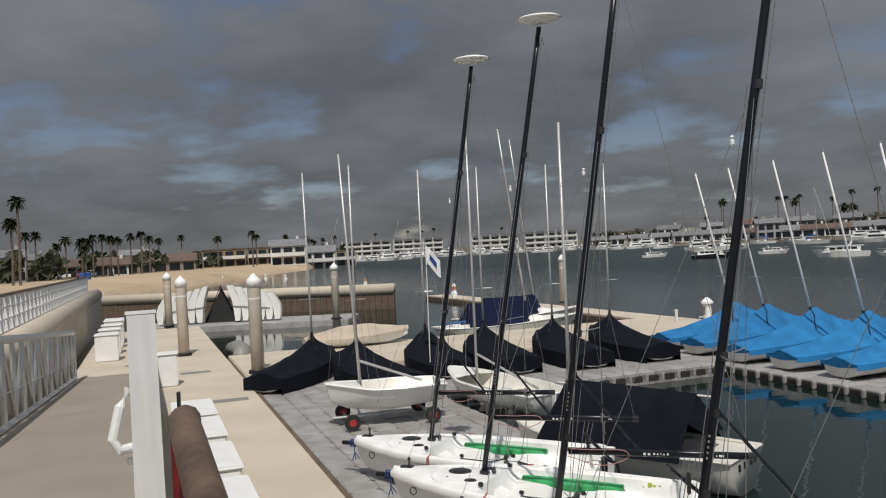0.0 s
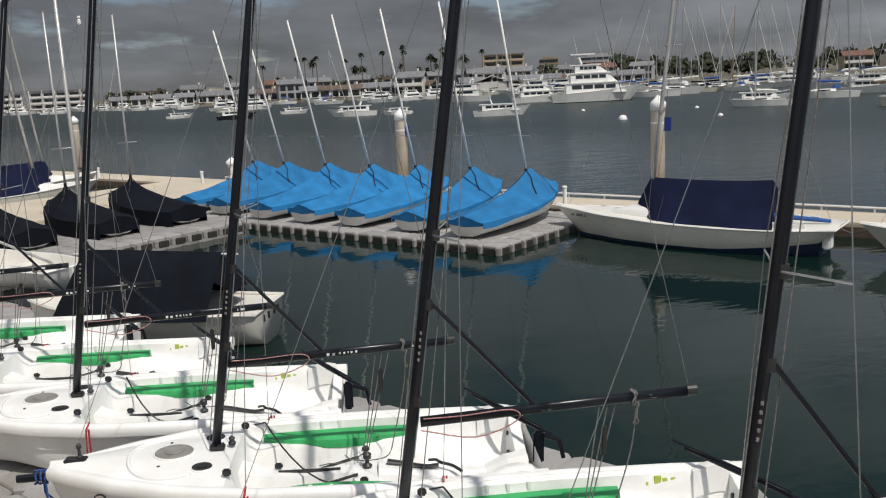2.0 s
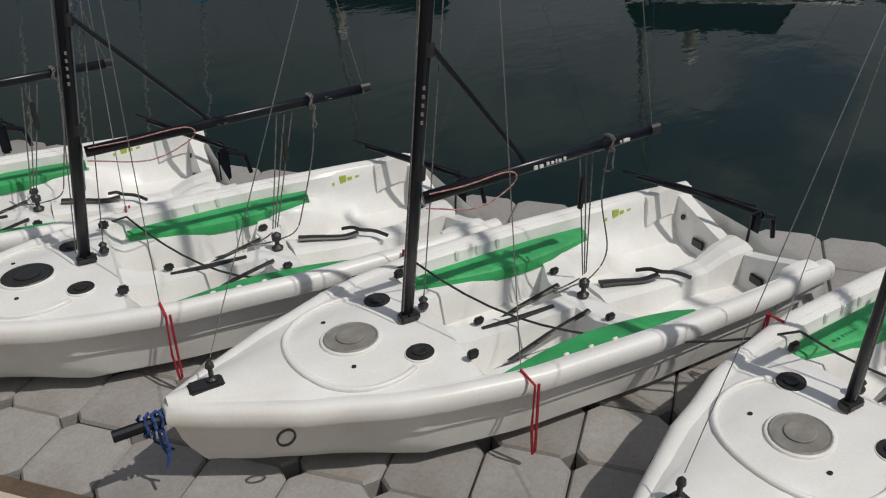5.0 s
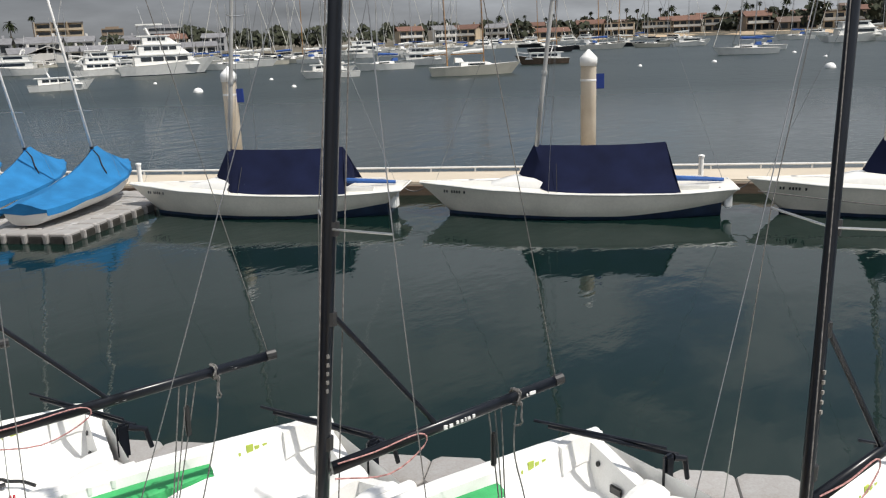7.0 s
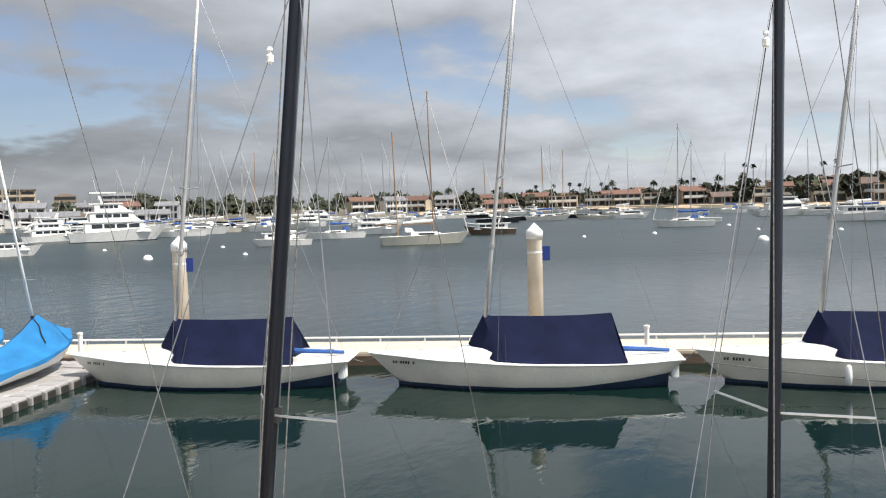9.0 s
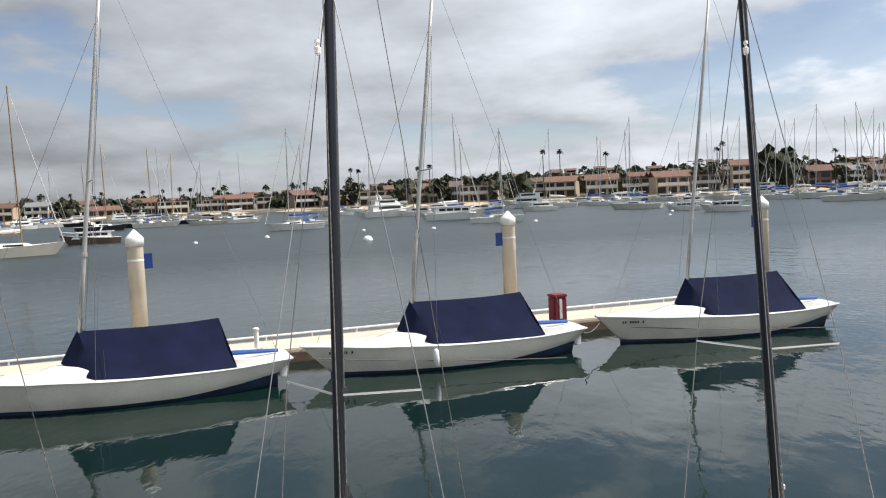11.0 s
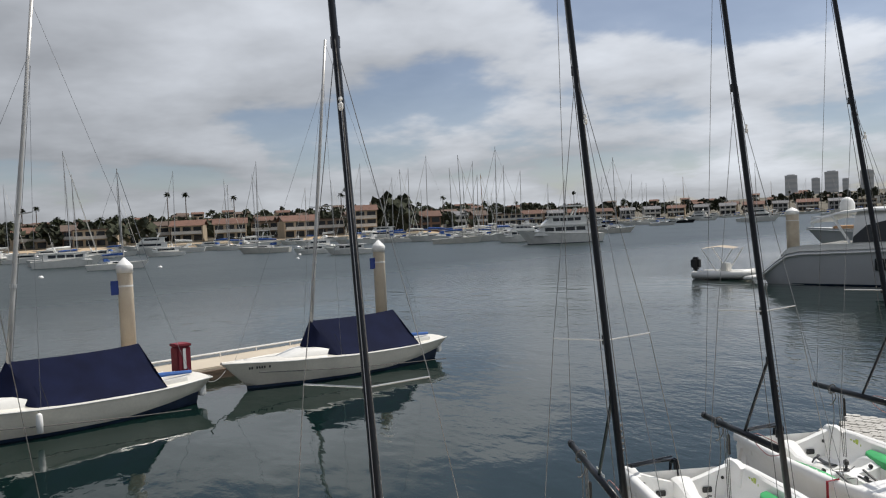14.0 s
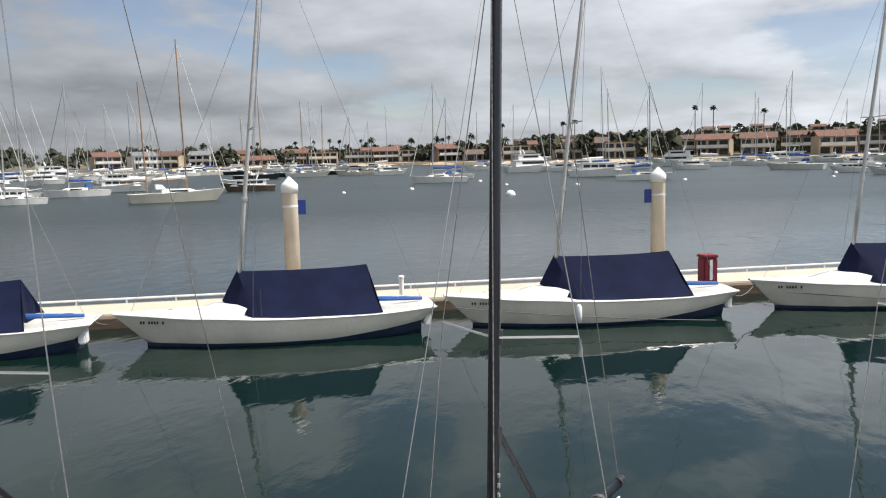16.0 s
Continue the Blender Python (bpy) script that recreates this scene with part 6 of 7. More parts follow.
def shell(o, L, beam, fb, bow_fb, hull, rake=0.12, boot=True):
    half = [(0, 0.03), (0.12, 0.42), (0.3, 0.8), (0.55, 1.0), (0.8, 0.95), (1, 0.72)]
    rings = []
    for i in range(13):
        u = i / 12
        b = lerp_table(half, u) * beam / 2
        zs = fb + (bow_fb - fb) * (1 - u) ** 2
        x0 = L * (rake + u * (1 - rake - 0.03))
        side = [(x0 + (u * L - x0) * s, b * (0.82 + 0.18 * s), -0.15 + (zs + 0.15) * s) for s in (0, 0.3, 0.7, 1)]
        rings.append([(x, -y, z) for x, y, z in reversed(side)] + side)
    part("hull", fix(quads(rings, False, True, True)), hull, o, smooth=False)
    part("deck", fix(quads([[(r[0][0], r[0][1] * s * 0.99, r[0][2] + 0.04) for s in (-1, 0, 1)] for r in rings])), GELSHADE, o)
    if boot:
        part("boot_stripe", fix(quads([[(r[3][0], r[3][1] * 1.01, r[3][2]), (r[2][0], r[2][1] * 1.012, r[3][2] + 0.22 * fb)] for r in rings])), BOOT, o)
        part("boot_stripe", fix(quads([[(r[4][0], r[4][1] * 1.01, r[4][2]), (r[5][0], r[5][1] * 1.012, r[4][2] + 0.22 * fb)] for r in rings])), BOOT, o)


def sail_yacht(L, hull, cover, spar, two=False, label="moored sailing yacht with furled sails", rails=True):
    o = thing("sailing_yacht", Matrix(), label, "sailboat", "yachts on moorings")
    fb = 0.11 * L
    shell(o, L, L * 0.3, fb * 0.85, fb * 1.15, hull, 0.12, rails)
    rows = [[(x * L, y * w * L, fb * 0.85 + (h * L if abs(y) < 0.9 else 0)) for y in (-1, -0.85, 0.85, 1)] for x, w, h in ((0.28, 0.05, 0.01), (0.36, 0.08, 0.045), (0.62, 0.09, 0.05), (0.66, 0.09, 0.048))]
    cab = part("cabin", fix(quads(rows, False, True, True)), GELCOAT, o)
    for s in (-1, 1):
        part("cabin_window", box(0.40 * L, 0.58 * L, s * 0.0805 * L - 0.01, s * 0.0805 * L + 0.03 * s + 0.01, fb * 0.85 + 0.018 * L, fb * 0.85 + 0.036 * L), GLASS, cab)
    H = L * 1.58
    for k, (x, f) in enumerate(((0.40, 1.0), (0.80, 0.72)) if two else ((0.40, 1.0),)):
        part("mast", tube([(x * L, 0, fb), (x * L + 0.02 * H, 0, fb + H * f)], 0.085, 0.06, 6), spar, o)
        part("boom", tube([(x * L + 0.1, 0, fb + 0.12 * L), (x * L + 0.36 * L * f, 0, fb + 0.12 * L)], 0.06, seg=6), spar, o)
        part("furled_sail", tube([(x * L + 0.1, 0, fb + 0.15 * L), (x * L + 0.2 * L * f, 0, fb + 0.145 * L), (x * L + 0.34 * L * f, 0, fb + 0.135 * L)], 0.022 * L, 0.012 * L, 8), cover, o)
        for s in (-1, 1):
            part("shroud", tube([(x * L + 0.018 * H, 0, fb + H * f * 0.92), (x * L + 0.1, s * 0.13 * L, fb)], 0.018, seg=3), WIRE, o)
        if rails:
            part("spreader", tube([(x * L + 0.01 * H, -0.06 * L, fb + H * f * 0.5), (x * L + 0.01 * H, 0.06 * L, fb + H * f * 0.5)], 0.03, seg=4), spar, o)
    part("forestay", tube([(0.42 * L, 0, fb + H * 0.96), (0.01 * L, 0, fb * 1.1)], 0.035, 0.055, 5), GELSHADE if L > 8 else WIRE, o)
    if rails:
        part("backstay", tube([(0.42 * L, 0, fb + H * 0.99), (0.98 * L, 0, fb * 0.9)], 0.018, seg=3), WIRE, o)
    part("dodger", fix(quads([[(x * L, y * 0.08 * L, fb * 0.85 + 0.05 * L + z * L) for y, z in ((-1, 0), (-0.8, h), (0.8, h), (1, 0))] for x, h in ((0.62, 0.0), (0.65, 0.045), (0.72, 0.05))])), cover, o)
    for k in range(6 if rails else 0):
        x = (0.06 + 0.17 * k) * L
        for s in (-1, 1):
            part("stanchion", tube([(x, s * 0.13 * L * min(1, 0.35 + k * 0.3), fb * 0.9), (x, s * 0.13 * L * min(1, 0.35 + k * 0.3), fb * 0.9 + 0.055 * L)], 0.016, seg=3), ALU, o)
    return o


def motor_cruiser(L, decks=1, hull=None, top=None, label="moored white motor cruiser", far=False):
    o = thing("motor_cruiser", Matrix(), label, "motorboat", "motorboats on moorings")
    fb = 0.10 * L
    shell(o, L, L * 0.32, fb, fb * 1.75, hull or GELCOAT, 0.16, not far)
    z = fb
    x0, x1, w, h = 0.26, 0.82, 0.125, 0.105
    for d in range(decks):
        xa, xb = x0 + 0.10 * d, x1 - 0.05 * d
        rows = [[(x * L, y * ww * L, z + hh * L) for y, hh in ((-1, 0), (-0.92, h * k), (0.92, h * k), (1, 0))] for x, ww, k in ((xa - 0.07, w * 0.75, 0.05), (xa + 0.03, w, 1.0), (xb, w, 1.0), (xb + 0.015, w, 0.95))]
        c = part("cabin", fix(quads(rows, False, True, True)), GELCOAT, o)
        for s in (-1, 1):
            n = 1 if far else 4
            for k in range(n):
                a, b = xa + 0.05 + (xb - xa - 0.08) * k / n, xa + 0.05 + (xb - xa - 0.08) * (k + 0.86) / n
                part("cabin_window", fix(quads([[(a * L, s * w * L * 0.985, z + h * L * 0.45), (a * L, s * w * L * 0.945, z + h * L * 0.85)], [(b * L, s * w * L * 0.985, z + h * L * 0.45), (b * L, s * w * L * 0.945, z + h * L * 0.85)]])), GLASS, c)
        part("windscreen", fix(quads([[((xa - 0.028) * L, y * w * L * 0.7, z + h * L * 0.42) for y in (-1, 1)], [((xa + 0.012) * L, y * w * L * 0.72, z + h * L * 0.86) for y in (-1, 1)]])), GLASS, c)
        z += h * L
        part("cabin_roof", box((xa + 0.0) * L, (xb + 0.07) * L, -w * L * 1.0, w * L * 1.0, z, z + 0.012 * L), GELCOAT, o)
        z += 0.012 * L
        w *= 0.86
        h *= 0.85
    part("radar_arch", tube([(0.66 * L, -w * L, z), (0.69 * L, -w * L * 0.8, z + 0.07 * L), (0.69 * L, w * L * 0.8, z + 0.07 * L), (0.66 * L, w * L, z)], 0.012 * L, seg=5), GELCOAT, o)
    part("aerial", tube([(0.69 * L, 0, z + 0.07 * L), (0.74 * L, 0, z + 0.30 * L)], 0.03, 0.015, 4), WHITEP, o)
    if far:
        return o
    if top:
        part("bimini", box(0.52 * L, 0.78 * L, -w * L, w * L, z + 0.10 * L, z + 0.115 * L), top, o)
        for x in (0.54, 0.76):
            for s in (-1, 1):
                part("bimini_leg", tube([(x * L, s * w * L * 0.95, z), (x * L, s * w * L * 0.95, z + 0.10 * L)], 0.025, seg=4), ALU, o)
    rail = [(u * L, s, fb * (1 + 0.75 * (1 - u) ** 2) + 0.06 * L) for u, s in ((0.45, -0.15 * L), (0.25, -0.115 * L), (0.02, 0), (0.25, 0.115 * L), (0.45, 0.15 * L))]
    part("bow_rail", tube(rail, 0.02, seg=4), ALU, o)
    return o


def put(o, L, az, r, turn=0.0):
    v = polar(az, r)
    o.matrix_world = pose(v.x, v.y, 0, 0, 0, -az + turn) @ Matrix.Translation((-L / 2, 0, 0))
    return o


put(motor_cruiser(6.6, 1, None, None, "white sport fishing boat on a mooring"), 6.6, 33.9, 98, 180)
put(motor_cruiser(14.5, 3, None, GELCOAT, "large white three-decked motor yacht at its mooring"), 14.5, 40.3, 136, 186)
put(motor_cruiser(9.5, 2, None, GELCOAT), 9.5, 36.4, 150, 190)
put(motor_cruiser(9.0, 1, None, BLUECOVER), 9.0, 38.0, 160, 175)
put(motor_cruiser(6.2, 1), 6.2, 50.6, 102, 184)
put(sail_yacht(8.0, GELCOAT, BLUECOVER, MASTGREY), 8.0, 54.2, 112, 10)
put(motor_cruiser(8.0, 2, None, BLUECOVER), 8.0, 57.0, 126, 170)
put(sail_yacht(9.4, CREAMHULL, GELCOAT, VARNISH, True, "classic cream ketch with varnished masts on a mooring"), 9.4, 60.3, 87, 186)
put(motor_cruiser(7.0, 1, WOOD, None, "brown wooden workboat on a mooring"), 7.0, 64.8, 110, 0)
put(sail_yacht(8.6, GELCOAT, BLUECOVER, MASTGREY, False, "white sailing yacht with blue sail covers on a mooring"), 8.6, 77.7, 122, 8)
put(sail_yacht(8.0, GELCOAT, BLUECOVER, MASTGREY), 8.0, 78.5, 140, -5)
put(motor_cruiser(7.2, 1), 7.2, 23.8, 123, 5)
put(motor_cruiser(5.2, 1, None, BLUECOVER, "small cruiser under a blue canopy"), 5.2, 20.0, 156, 180)
put(motor_cruiser(6.5, 1, DARKHULL, None, "dark-hulled workboat on a mooring"), 6.5, 16.2, 142, 175)
put(motor_cruiser(5.0, 1), 5.0, 12.6, 170, 180)
put(motor_cruiser(4.6, 1), 4.6, 26.8, 121, 10)
put(sail_yacht(6.6, GELCOAT, GELCOAT, MASTGREY), 6.6, 50.6, 95, 3)
put(motor_cruiser(10.2, 1, None, None, "white lobster-style motor cruiser on a mooring"), 10.2, 88.7, 135, 185)
put(sail_yacht(7.6, GELCOAT, BLUECOVER, MASTGREY), 7.6, 91.6, 114, 184)
put(motor_cruiser(13.0, 1, GELSHADE, GELCOAT), 13.0, 100.2, 225, 2)
put(motor_cruiser(6.0, 1), 6.0, 104.0, 136, 4)
put(motor_cruiser(7.0, 1), 7.0, 106.5, 124, 0)
put(sail_yacht(11.5, GELCOAT, BLUECOVER, MASTGREY), 11.5, 112.3, 190, 5)
put(sail_yacht(8.5, GELCOAT, BLUECOVER, MASTGREY), 8.5, 115.7, 186, -5)
put(sail_yacht(10.5, CREAMHULL, BLUECOVER, MASTGREY, True, "cream ketch with blue sail covers on a mooring"), 10.5, 110.0, 205, 182)
put(sail_yacht(11.0, GELCOAT, BLUECOVER, ALU), 11.0, 117.1, 165, 8)
put(sail_yacht(10.0, GELSHADE, DARKNAVY, MASTGREY), 10.0, 124.5, 190, 175)
put(motor_cruiser(13.5, 2, None, GELCOAT, "white two-decked trawler yacht on a mooring"), 13.5, 121.0, 130, 12)
put(motor_cruiser(9.5, 2, None, BLUECOVER), 9.5, 118.2, 150, 25)
# the fleets farther off: a few builds, copied
FLEET = [sail_yacht(9.0, GELCOAT, BLUECOVER, MASTGREY, rails=False), sail_yacht(11.0, GELCOAT, GELCOAT, ALU, rails=False), sail_yacht(8.0, CREAMHULL, DARKNAVY, MASTGREY, rails=False),
         sail_yacht(10.0, GELSHADE, BLUECOVER, MASTGREY, rails=False), sail_yacht(10.0, DARKHULL, GELCOAT, VARNISH, rails=False), motor_cruiser(9.0, 2, far=True), motor_cruiser(8.0, 1, far=True), motor_cruiser(12.0, 2, far=True)]
used = set()


def fleet(az, r, kind, turn):
    L = (9, 11, 8, 10, 10, 9, 8, 12)[kind]
    v = polar(az, r)
    m = pose(v.x, v.y, 0, 0, 0, -az + turn) @ Matrix.Translation((-L / 2, 0, 0))
    if kind in used:
        copy_thing(FLEET[kind], m)
    else:
        used.add(kind)
        FLEET[kind].matrix_world = m


for i in range(8):
    fleet(44 + i * 1.3, 150 + 9 * i, i, 180 if i % 2 else 4)
spots = [(42, 75, 40, 0.45, 0.88, (0, 0, 1, 2, 3, 4, 5, 6)), (80, 117, 34, 0.52, 0.93, (0, 0, 1, 2, 3, 6, 6, 7)), (114, 150, 68, 0.42, 0.96, (0, 1, 0, 1, 2, 3, 4, 5, 6, 7)),
         (-9, 14, 30, 0.80, 0.97, (5, 6, 7, 7, 5, 1)), (14, 42, 17, 0.6, 0.95, (0, 1, 2, 5, 6, 7))]
for a0, a1, n, f0, f1, kinds in spots:
    for i in range(n):
        az = a0 + (a1 - a0) * (i + rnd.random()) / n
        fleet(az, table(SHORE, az) * rnd.uniform(f0, f1), rnd.choice(kinds), rnd.choice((0, 180)) + rnd.uniform(-25, 25))


def far_pier(az, r, w):
    o = thing("far_pier", facing(az, r, 0), "low timber pier on the far shore", "pier", "far piers")
    part("deck", box(-w / 2, w / 2, -2, 2, 1.2, 1.5), WOOD, o)
    for k in range(8):
        x = -w / 2 + w * k / 7
        part("pier_pile", box(x - 0.15, x + 0.15, -2, -1.7, -1, 1.2), WOOD, o)


for az in (5, 8, 10.5, 13, 18, 22, 67, 70):
    far_pier(az, table(SHORE, az) - 6, 16)


# ---- the big motor yacht, the yacht behind it and its tender ----
def motor_yacht(L, fly, label):
    o = thing("motor_yacht", Matrix(), label, "motor yacht")
    half = [(0, 0.03), (0.15, 0.5), (0.35, 0.85), (0.6, 1.0), (0.9, 0.97), (1, 0.9)]
    B = 2.3
    rings = []
    for i in range(25):
        u = i / 24
        b = lerp_table(half, u) * B
        zs = 1.68 + 0.80 * (1 - u) ** 1.5 - 1.10 * max(0, (u - 0.90) / 0.10) ** 1.3
        x0 = L * (0.12 + u * 0.86)
        side = [(x0 + (u * L - x0) * s, b * (0.80 + 0.2 * s ** 0.7), -0.2 + (zs + 0.2) * s) for s in (0, 0.15, 0.4, 0.7, 0.92, 1)]
        rings.append([(x, -y, z) for x, y, z in reversed(side)] + side)
    part("hull", fix(quads(rings, False, True, True)), HULLGREY, o, smooth=True)
    part("deck", fix(quads([[(r[0][0], r[0][1] * s, r[0][2] + 0.03) for s in (-1, -0.5, 0, 0.5, 1)] for r in rings])), GELCOAT, o)
    part("rub_rail", tube([(r[0][0], r[0][1] * 1.01, r[0][2] - 0.12) for r in rings], 0.05, seg=6), GELCOAT, o)
    part("rub_rail", tube([(r[-1][0], r[-1][1] * 1.01, r[-1][2] - 0.12) for r in rings], 0.05, seg=6), GELCOAT, o)
    part("boot_stripe", fix(quads([[(r[5][0], r[5][1] * 1.01, -0.1), (r[4][0], r[4][1] * 1.012, 0.12)] for r in rings])), BOOT, o)
    part("boot_stripe", fix(quads([[(r[6][0], r[6][1] * 1.01, -0.1), (r[7][0], r[7][1] * 1.012, 0.12)] for r in rings])), BOOT, o)
    part("swim_platform", box(L - 0.2, L + 1.1, -B * 0.85, B * 0.85, 0.25, 0.42, 0.05), GELCOAT, o)
    prof = [(0.12, 2.30, 0.55), (0.22, 2.42, 0.72), (0.36, 2.50, 0.84), (0.455, 2.66, 0.86), (0.50, 3.15, 0.80), (0.55, 3.52, 0.74), (0.62, 3.68, 0.72), (0.70, 3.72, 0.72), (0.735, 3.68, 0.72)]
    rows = []
    for u, zt, wf in prof:
        b = lerp_table(half, u) * B * 0.9
        zb = 1.66 + 0.6 * (1 - u) ** 1.5
        rows.append([(u * L, y * b * (1 - (1 - wf) * h), zb + (zt - zb) * h) for y, h in ((-1, 0), (-1, 0.45), (-0.98, 0.8), (-0.8, 0.97), (0, 1.0), (0.8, 0.97), (0.98, 0.8), (1, 0.45), (1, 0))])
    part("deckhouse", fix(quads(rows, False, True, True)), GELCOAT, o, smooth=35)
    # hardtop that runs on over the open cockpit
    hard = []
    for u, z, w in ((0.54, 3.50, 1.30), (0.62, 3.74, 1.50), (0.70, 3.80, 1.54), (0.78, 3.68, 1.54), (0.85, 3.36, 1.48), (0.865, 3.26, 1.40)):
        hard.append([(u * L, -w, z - 0.16), (u * L, -w * 0.96, z - 0.06), (u * L, -w * 0.6, z), (u * L, w * 0.6, z), (u * L, w * 0.96, z - 0.06), (u * L, w, z - 0.16), (u * L, w * 0.6, z - 0.15), (u * L, -w * 0.6, z - 0.15)])
    part("hardtop", fix(quads(hard, True, True, True)), GELCOAT, o, "white overhanging hardtop", 40)
    for s in (-1, 1):
        coam = [[(u * L, s * 2.02, 1.5), (u * L, s * 2.05, z), (u * L, s * 1.90, z), (u * L, s * 1.85, 1.5)] for u, z in ((0.62, 2.14), (0.75, 2.10), (0.86, 2.06), (0.915, 1.92), (0.94, 1.55))]
        part("cockpit_coaming", fix(quads(coam, True, True, True)), GELCOAT, o, "", 40)
        part("hardtop_leg", tube([(0.80 * L, s * 1.45, 3.46), (0.745 * L, s * 1.75, 2.1)], 0.10, seg=6, flat=0.5), GELCOAT, o)
    for s in (-1, 1):
        glass = []
        for u, lo, hi in ((0.515, 0.40, 0.45), (0.55, 0.29, 0.62), (0.58, 0.24, 0.70), (0.61, 0.21, 0.74), (0.65, 0.20, 0.71), (0.70, 0.20, 0.60), (0.733, 0.20, 0.34)):
            k = [p for p in prof if p[0] <= u + 0.001][-1]
            n = [p for p in prof if p[0] >= u - 0.001][0]
            t = 0 if n[0] == k[0] else (u - k[0]) / (n[0] - k[0])
            zt, wf = k[1] + (n[1] - k[1]) * t, k[2] + (n[2] - k[2]) * t
            b, zb = lerp_table(half, u) * B * 0.9, 1.66 + 0.6 * (1 - u) ** 1.5
            glass.append([(u * L, s * (b * (1 - (1 - wf) * h) + 0.05), zb + (zt - zb) * h) for h in (lo, (lo + hi) / 2, hi)])
        part("side_window", fix(quads(glass)), GLASS, o, "dark wrap-round side window")
        for k in range(3):
            u0 = 0.560 + 0.040 * k
            b = lerp_table(half, u0) * B * 0.965
            part("hull_window", box(u0 * L, (u0 + 0.030) * L, s * b - 0.05, s * b + 0.05, 0.82, 1.38, 0.02), GLASS, o)
        part("hull_window", box(0.22 * L, 0.36 * L, s * lerp_table(half, 0.29) * B * 0.985 - 0.1, s * lerp_table(half, 0.29) * B * 0.985 + 0.1, 1.45, 1.65, 0.03), GLASS, o)
        rail = [(u * L, s * lerp_table(half, u) * B * 0.95, 1.75 + 0.75 * (1 - u) ** 1.5 + 0.75) for u in (0.02, 0.12, 0.25, 0.4)]
        part("deck_rail", tube(rail, 0.025, seg=5), ALU, o)
        for p in rail:
            part("stanchion", tube([p, (p[0], p[1], p[2] - 0.72)], 0.02, seg=4), ALU, o)
    part("radar_dome", turned([(0.30, 3.62), (0.36, 3.78), (0.34, 4.05), (0.24, 4.25), (0.06, 4.34)], 14, 0.78 * L, 0.4), WHITEP, o, smooth=True)
    part("sun_pad", box(0.10 * L, 0.18 * L, -0.8, 0.8, 2.35, 2.55, 0.06), mat("orange_cushion", (0.55, 0.34, 0.18), 0.8), o, "pale orange sun pad")
    if fly:
        part("flybridge", fix(quads([[(u * L, y * w, z) for y, z in ((-1, 3.7), (-1.02, zt), (1.02, zt), (1, 3.7))] for u, w, zt in ((0.42, 1.2, 3.9), (0.50, 1.6, 4.75), (0.80, 1.7, 4.75), (0.86, 1.6, 4.3))], False, True, True)), GELCOAT, o)
        part("fly_screen", fix(quads([[(0.45 * L, y, 4.3) for y in (-1.3, 1.3)], [(0.50 * L, y, 4.95) for y in (-1.4, 1.4)]])), GLASS, o)
        bim = part("bimini", fix(quads([[(u * L, y * 1.6, z - 0.12 * y * y) for y in (-1, -0.5, 0, 0.5, 1)] for u, z in ((0.50, 5.9), (0.60, 6.05), (0.72, 6.0))])), RUBBER, o, "black canvas bimini top")
        for u in (0.50, 0.57, 0.65, 0.72):
            for s in (-1, 1):
                part("bimini_leg", tube([(u * L, s * 1.55, 4.7), (u * L, s * 1.58, 5.85)], 0.03, seg=5), BLACKP, bim)
        part("signal_mast", tube([(0.60 * L, 0, 4.7), (0.602 * L, 0, 12.2)], 0.11, 0.07, 6), BLACK, o)
        part("mast_stay", tube([(0.60 * L, 0, 12.0), (0.46 * L, 0.5, 4.2)], 0.05, seg=5), BLACK, o)
        part("radar_bar", box(0.565 * L, 0.60 * L, -0.4, 0.4, 7.6, 7.75, 0.03), WHITEP, o)
    return o


HULLGREY = mat("pale_grey_hull", (0.60, 0.61, 0.62), 0.25, vary=0.05, scale=0.5)
y1 = motor_yacht(17.0, False, "large white coupe motor yacht with dark wrap-round windows")
y1.matrix_world = pose(34.0, -34.1, 0, 0, 0, 20) @ Matrix.Translation((-17.0, 0, 0))
y2 = motor_yacht(19.0, True, "white flybridge motor yacht berthed behind the first")
_b = polar(136.7, 64)
y2.matrix_world = pose(_b.x, _b.y, 0, 0, 0, 208) @ Matrix.Diagonal((1.0, 1.1, 1.0, 1))
pile(37.2, -38.4, 3.95, False, 0.36)


def tender():
    t = thing("tender", pose(35.9, -34.2, 0, 0, 0, 22), "white inflatable tender with a black outboard and a folding canopy", "dinghy")
    for s in (-1, 1):
        part("tube", tube([(0.0, s * 0.15, 0.45), (0.5, s * 0.65, 0.35), (2.0, s * 0.7, 0.3), (3.4, s * 0.7, 0.3)], 0.22, seg=8), GELCOAT, t, smooth=True)
    part("floor_pan", box(0.4, 3.3, -0.6, 0.6, 0.1, 0.25, 0.03), GELSHADE, t)
    part("console", box(1.5, 1.9, -0.3, 0.3, 0.25, 0.95, 0.05), GELCOAT, t)
    eng = part("outboard", box(3.30, 3.85, -0.24, 0.24, 0.55, 1.30, 0.14), BLACKP, t, "black outboard motor")
    part("leg", box(3.5, 3.65, -0.08, 0.08, -0.2, 0.6, 0.02), BLACKP, eng)
    part("canopy", fix(quads([[(x, y * 0.65, z - 0.06 * y * y) for y in (-1, 0, 1)] for x, z in ((0.9, 1.86), (1.9, 1.98), (2.9, 1.86))])), TAN, t)
    for x in (1.3, 2.5):
        for s in (-1, 1):
            part("canopy_leg", tube([(1.9, s * 0.66, 0.4), (x + (0.35 if x > 2 else -0.35), s * 0.64, 1.82)], 0.025, seg=5), WHITEMET, t)


tender()


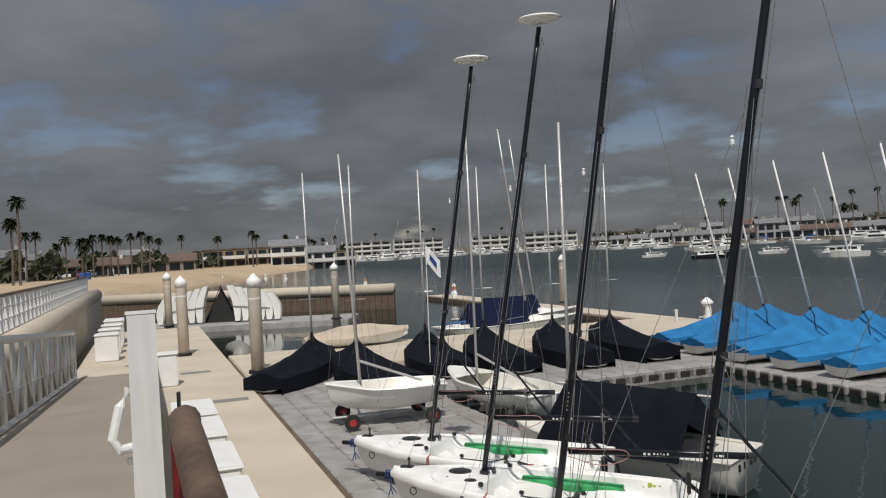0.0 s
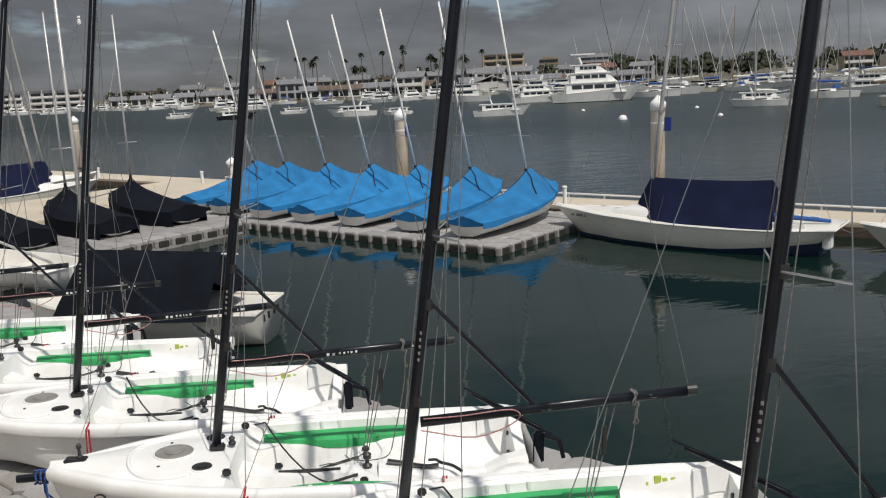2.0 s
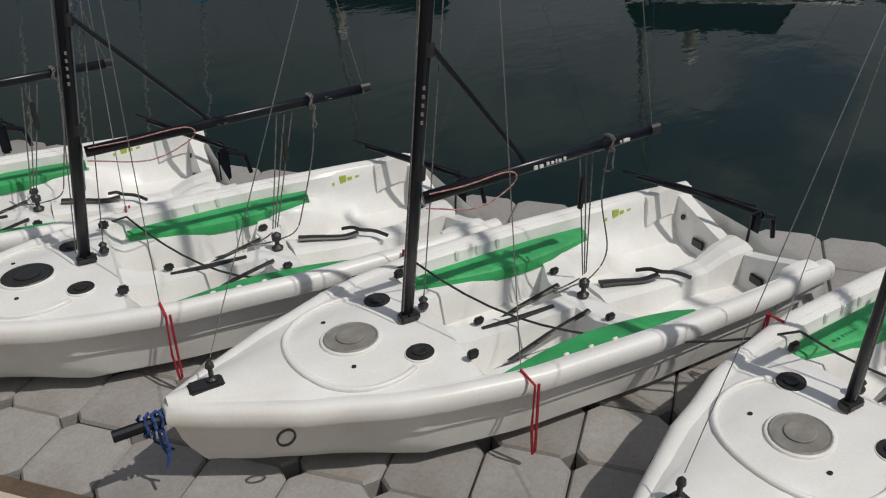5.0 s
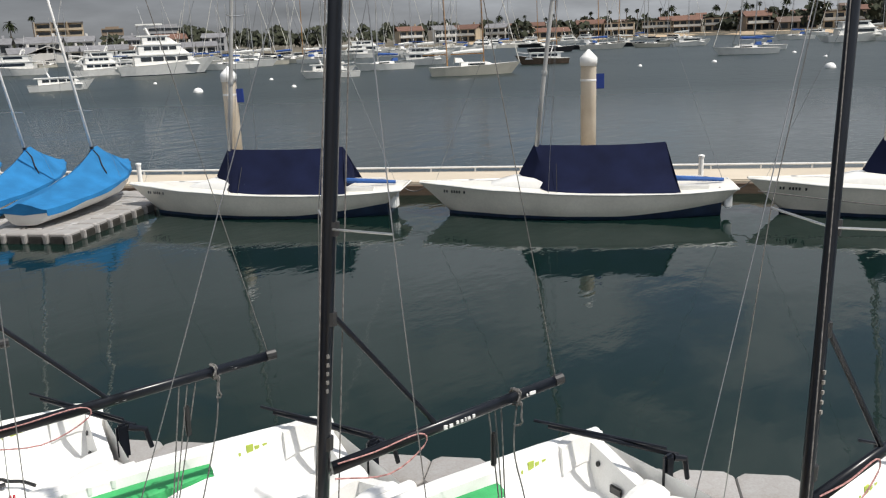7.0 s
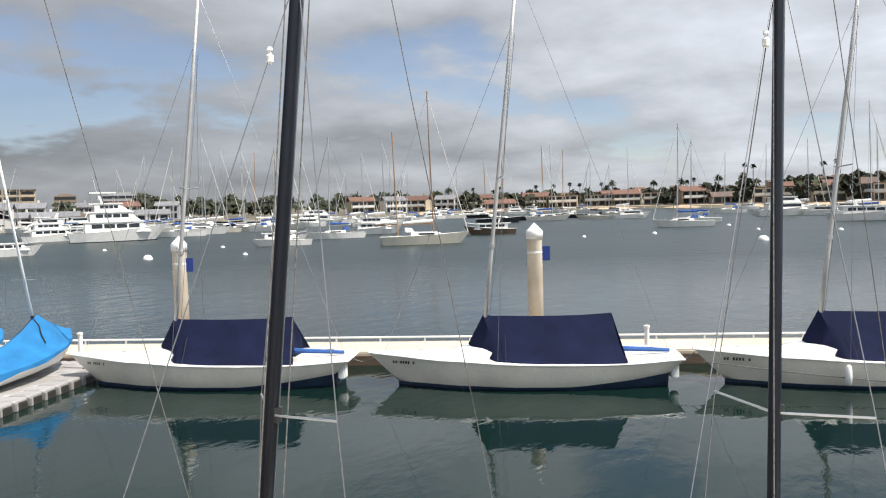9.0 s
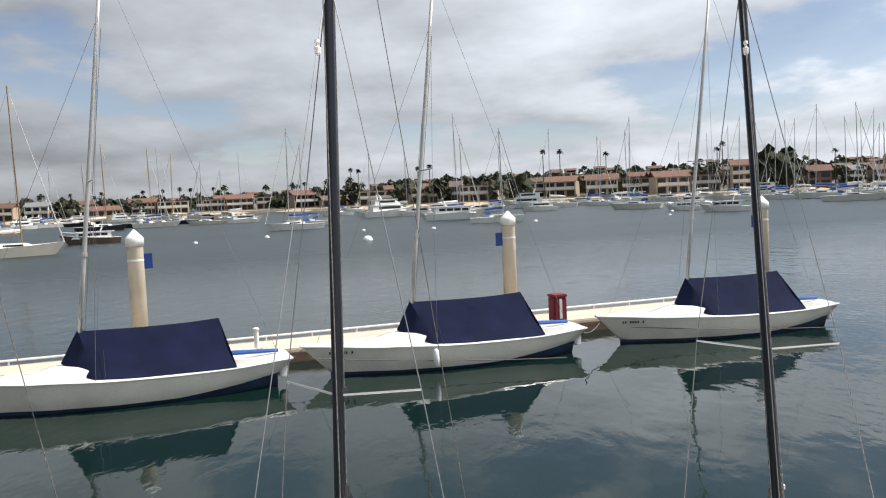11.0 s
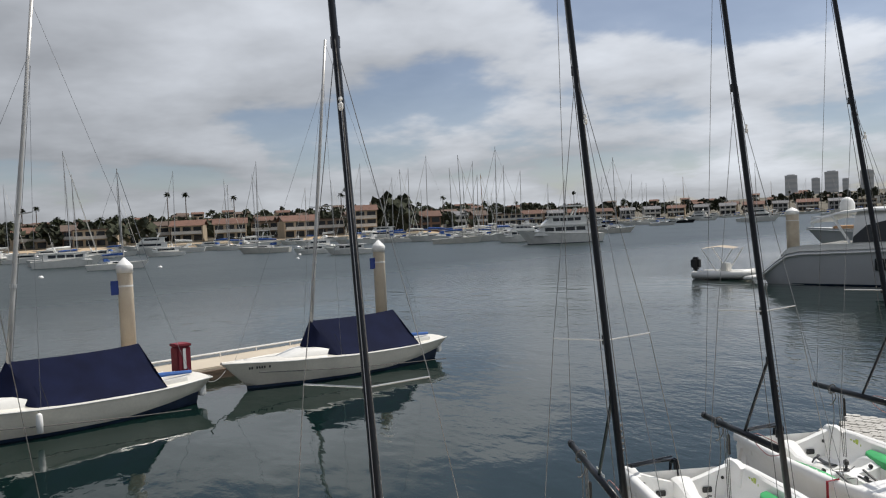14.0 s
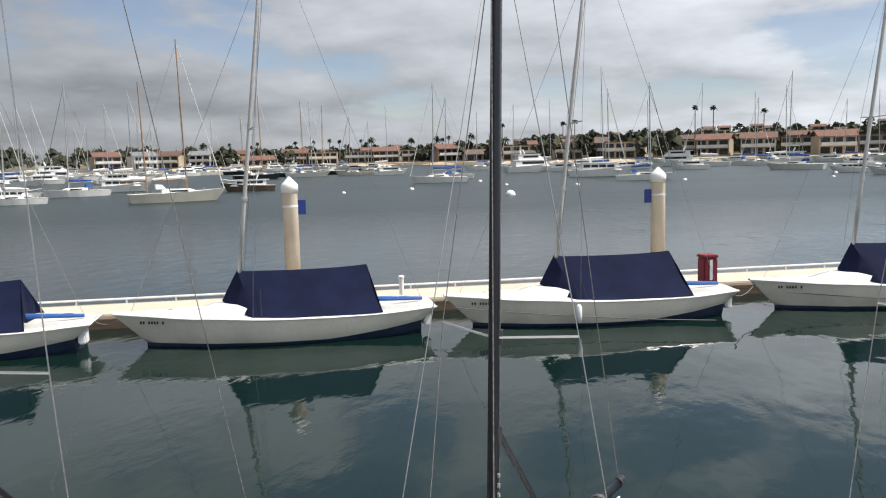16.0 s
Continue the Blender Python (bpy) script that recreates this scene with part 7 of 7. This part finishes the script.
# ---- the float rafts, block by block ----
def block_mesh(step):
    c, h = (0.07 if step > 0.4 else step * 0.15), step / 2 - (0.004 if step > 0.4 else 0.003)
    shape = [(h - c, -h), (h, -h + c), (h, h - c), (h - c, h), (-h + c, h), (-h, h - c), (-h, -h + c), (-h + c, -h)]
    bm = quads([[(x, y, -0.15) for x, y in shape], [(x, y, 0.372) for x, y in shape], [(x * 0.95, y * 0.95, 0.392) for x, y in shape]], True, True, True)
    bmesh.ops.recalc_face_normals(bm, faces=bm.faces)
    return bm


def raft(name, d0, d1, n0, n1, label, step, near, clip=None, sink=0.0, material=None):
    """Float blocks between two lines; those inside 'near' are blocks of their own, the rest one joined part."""
    top = thing(name, Matrix(((DV.x, NV.x, 0, 0), (DV.y, NV.y, 0, 0), (0, 0, 1, -sink), (0, 0, 0, 1))), label, "float raft", kind="structure")
    one = bpy.data.meshes.new("float_block")
    bm = block_mesh(step)
    bm.to_mesh(one)
    shape = [v.co.copy() for v in bm.verts]
    faces = [[v.index for v in f.verts] for f in bm.faces]
    bm.free()
    one.materials.append(material or FLOAT)
    verts, polys = [], []
    d = d0 + step / 2
    while d < d1:
        n = n0 + step / 2 + (step / 2 if step < 0.4 and round((d - d0) / step - 0.5) % 2 else 0.0)
        while n < n1:
            if clip is None or clip(d, n):
                z = random.uniform(-0.008, 0.008)
                if near(d, n):
                    ob = new("float_block", one)
                    ob.parent, ob.location, ob.rotation_euler = top, (d, n, z), (random.uniform(-0.008, 0.008), random.uniform(-0.008, 0.008), 0)
                else:
                    k = len(verts)
                    verts += [(v.x + d, v.y + n, v.z + z) for v in shape]
                    polys += [[i + k for i in f] for f in faces]
            n += step
        d += step
    if verts:
        me = bpy.data.meshes.new("joined_blocks")
        me.from_pydata(verts, [], polys)
        me.materials.append(material or FLOAT)
        ob = new("joined_blocks", me)
        ob.parent = top
        tagged(ob, kind="stuff")
    return top


def lugs(top, d0, d1, n0, n1, step):
    """Along one side of a raft: a dark panel on each block's face, and a pale joining lug between the blocks."""
    faces = []
    for name, bm, material in (("block_recess", box(-0.16, 0.16, -0.022, 0.022, 0.17, 0.345, 0.02), DARKFACE), ("joining_lug", box(-0.045, 0.045, -0.06, 0.06, 0.19, 0.375, 0.015), FLOAT)):
        me = bpy.data.meshes.new(name)
        bm.to_mesh(me)
        bm.free()
        me.materials.append(material)
        faces.append((name, me))
    k = round(math.hypot(d1 - d0, n1 - n0) / step)
    turn = math.atan2(n1 - n0, d1 - d0)
    for i in range(2 * k + 1):
        name, me = faces[i % 2 == 0]
        f = i / (2 * k)
        ob = new(name, me)
        ob.parent, ob.location, ob.rotation_euler = top, (d0 + (d1 - d0) * f, n0 + (n1 - n0) * f, 0), (0, 0, turn)


DARKFACE = mat("dark_face_plastic", (0.045, 0.042, 0.036), 0.55, vary=0.25, scale=6, grain=60)
COBBLE = mat("pale_float_plastic", (0.50, 0.49, 0.46), 0.65, vary=0.14, scale=2.0, bump=0.3, grain=50, tint=(0.36, 0.34, 0.31))
raft_a = raft("float_raft_near", -25, 5.0, 2.5, 6.6, "grey plastic float raft under the training dinghies", 0.5,
              lambda d, n: -6 < d < 5 and (n > 5.0 or d < 1),
              lambda d, n: n < 6.5 - max(d, 0) * 0.085 + 0.12 * math.sin(round(d * 2) * 1.3))
raft_d = raft("float_raft_end", 5.0, 15, 2.5, 6.6, "light grey cobbled float raft at the end of the walkway", 0.135,
              lambda d, n: False, lambda d, n: n < 6.5 - d * 0.085 + 0.12 * math.sin(round(d * 2) * 1.3), 0.0, COBBLE)
raft_b = raft("float_raft_inner", -25.4, -19.2, 6.6, 14.7, "grey plastic float raft under the dark covered dinghies", 0.5, lambda d, n: d > -19.8)
raft_c = raft("float_raft_outer", -24.9, -10.9, 15.1, 20.1, "grey plastic float raft under the blue covered dinghies", 0.5, lambda d, n: n < 15.5 or d > -11.5, None, 0.13)
lugs(raft_b, -19.17, -19.17, 6.6, 14.6, 0.5)
lugs(raft_c, -24.9, -10.9, 15.085, 15.085, 0.5)
lugs(raft_c, -10.885, -10.885, 15.1, 20.1, 0.5)
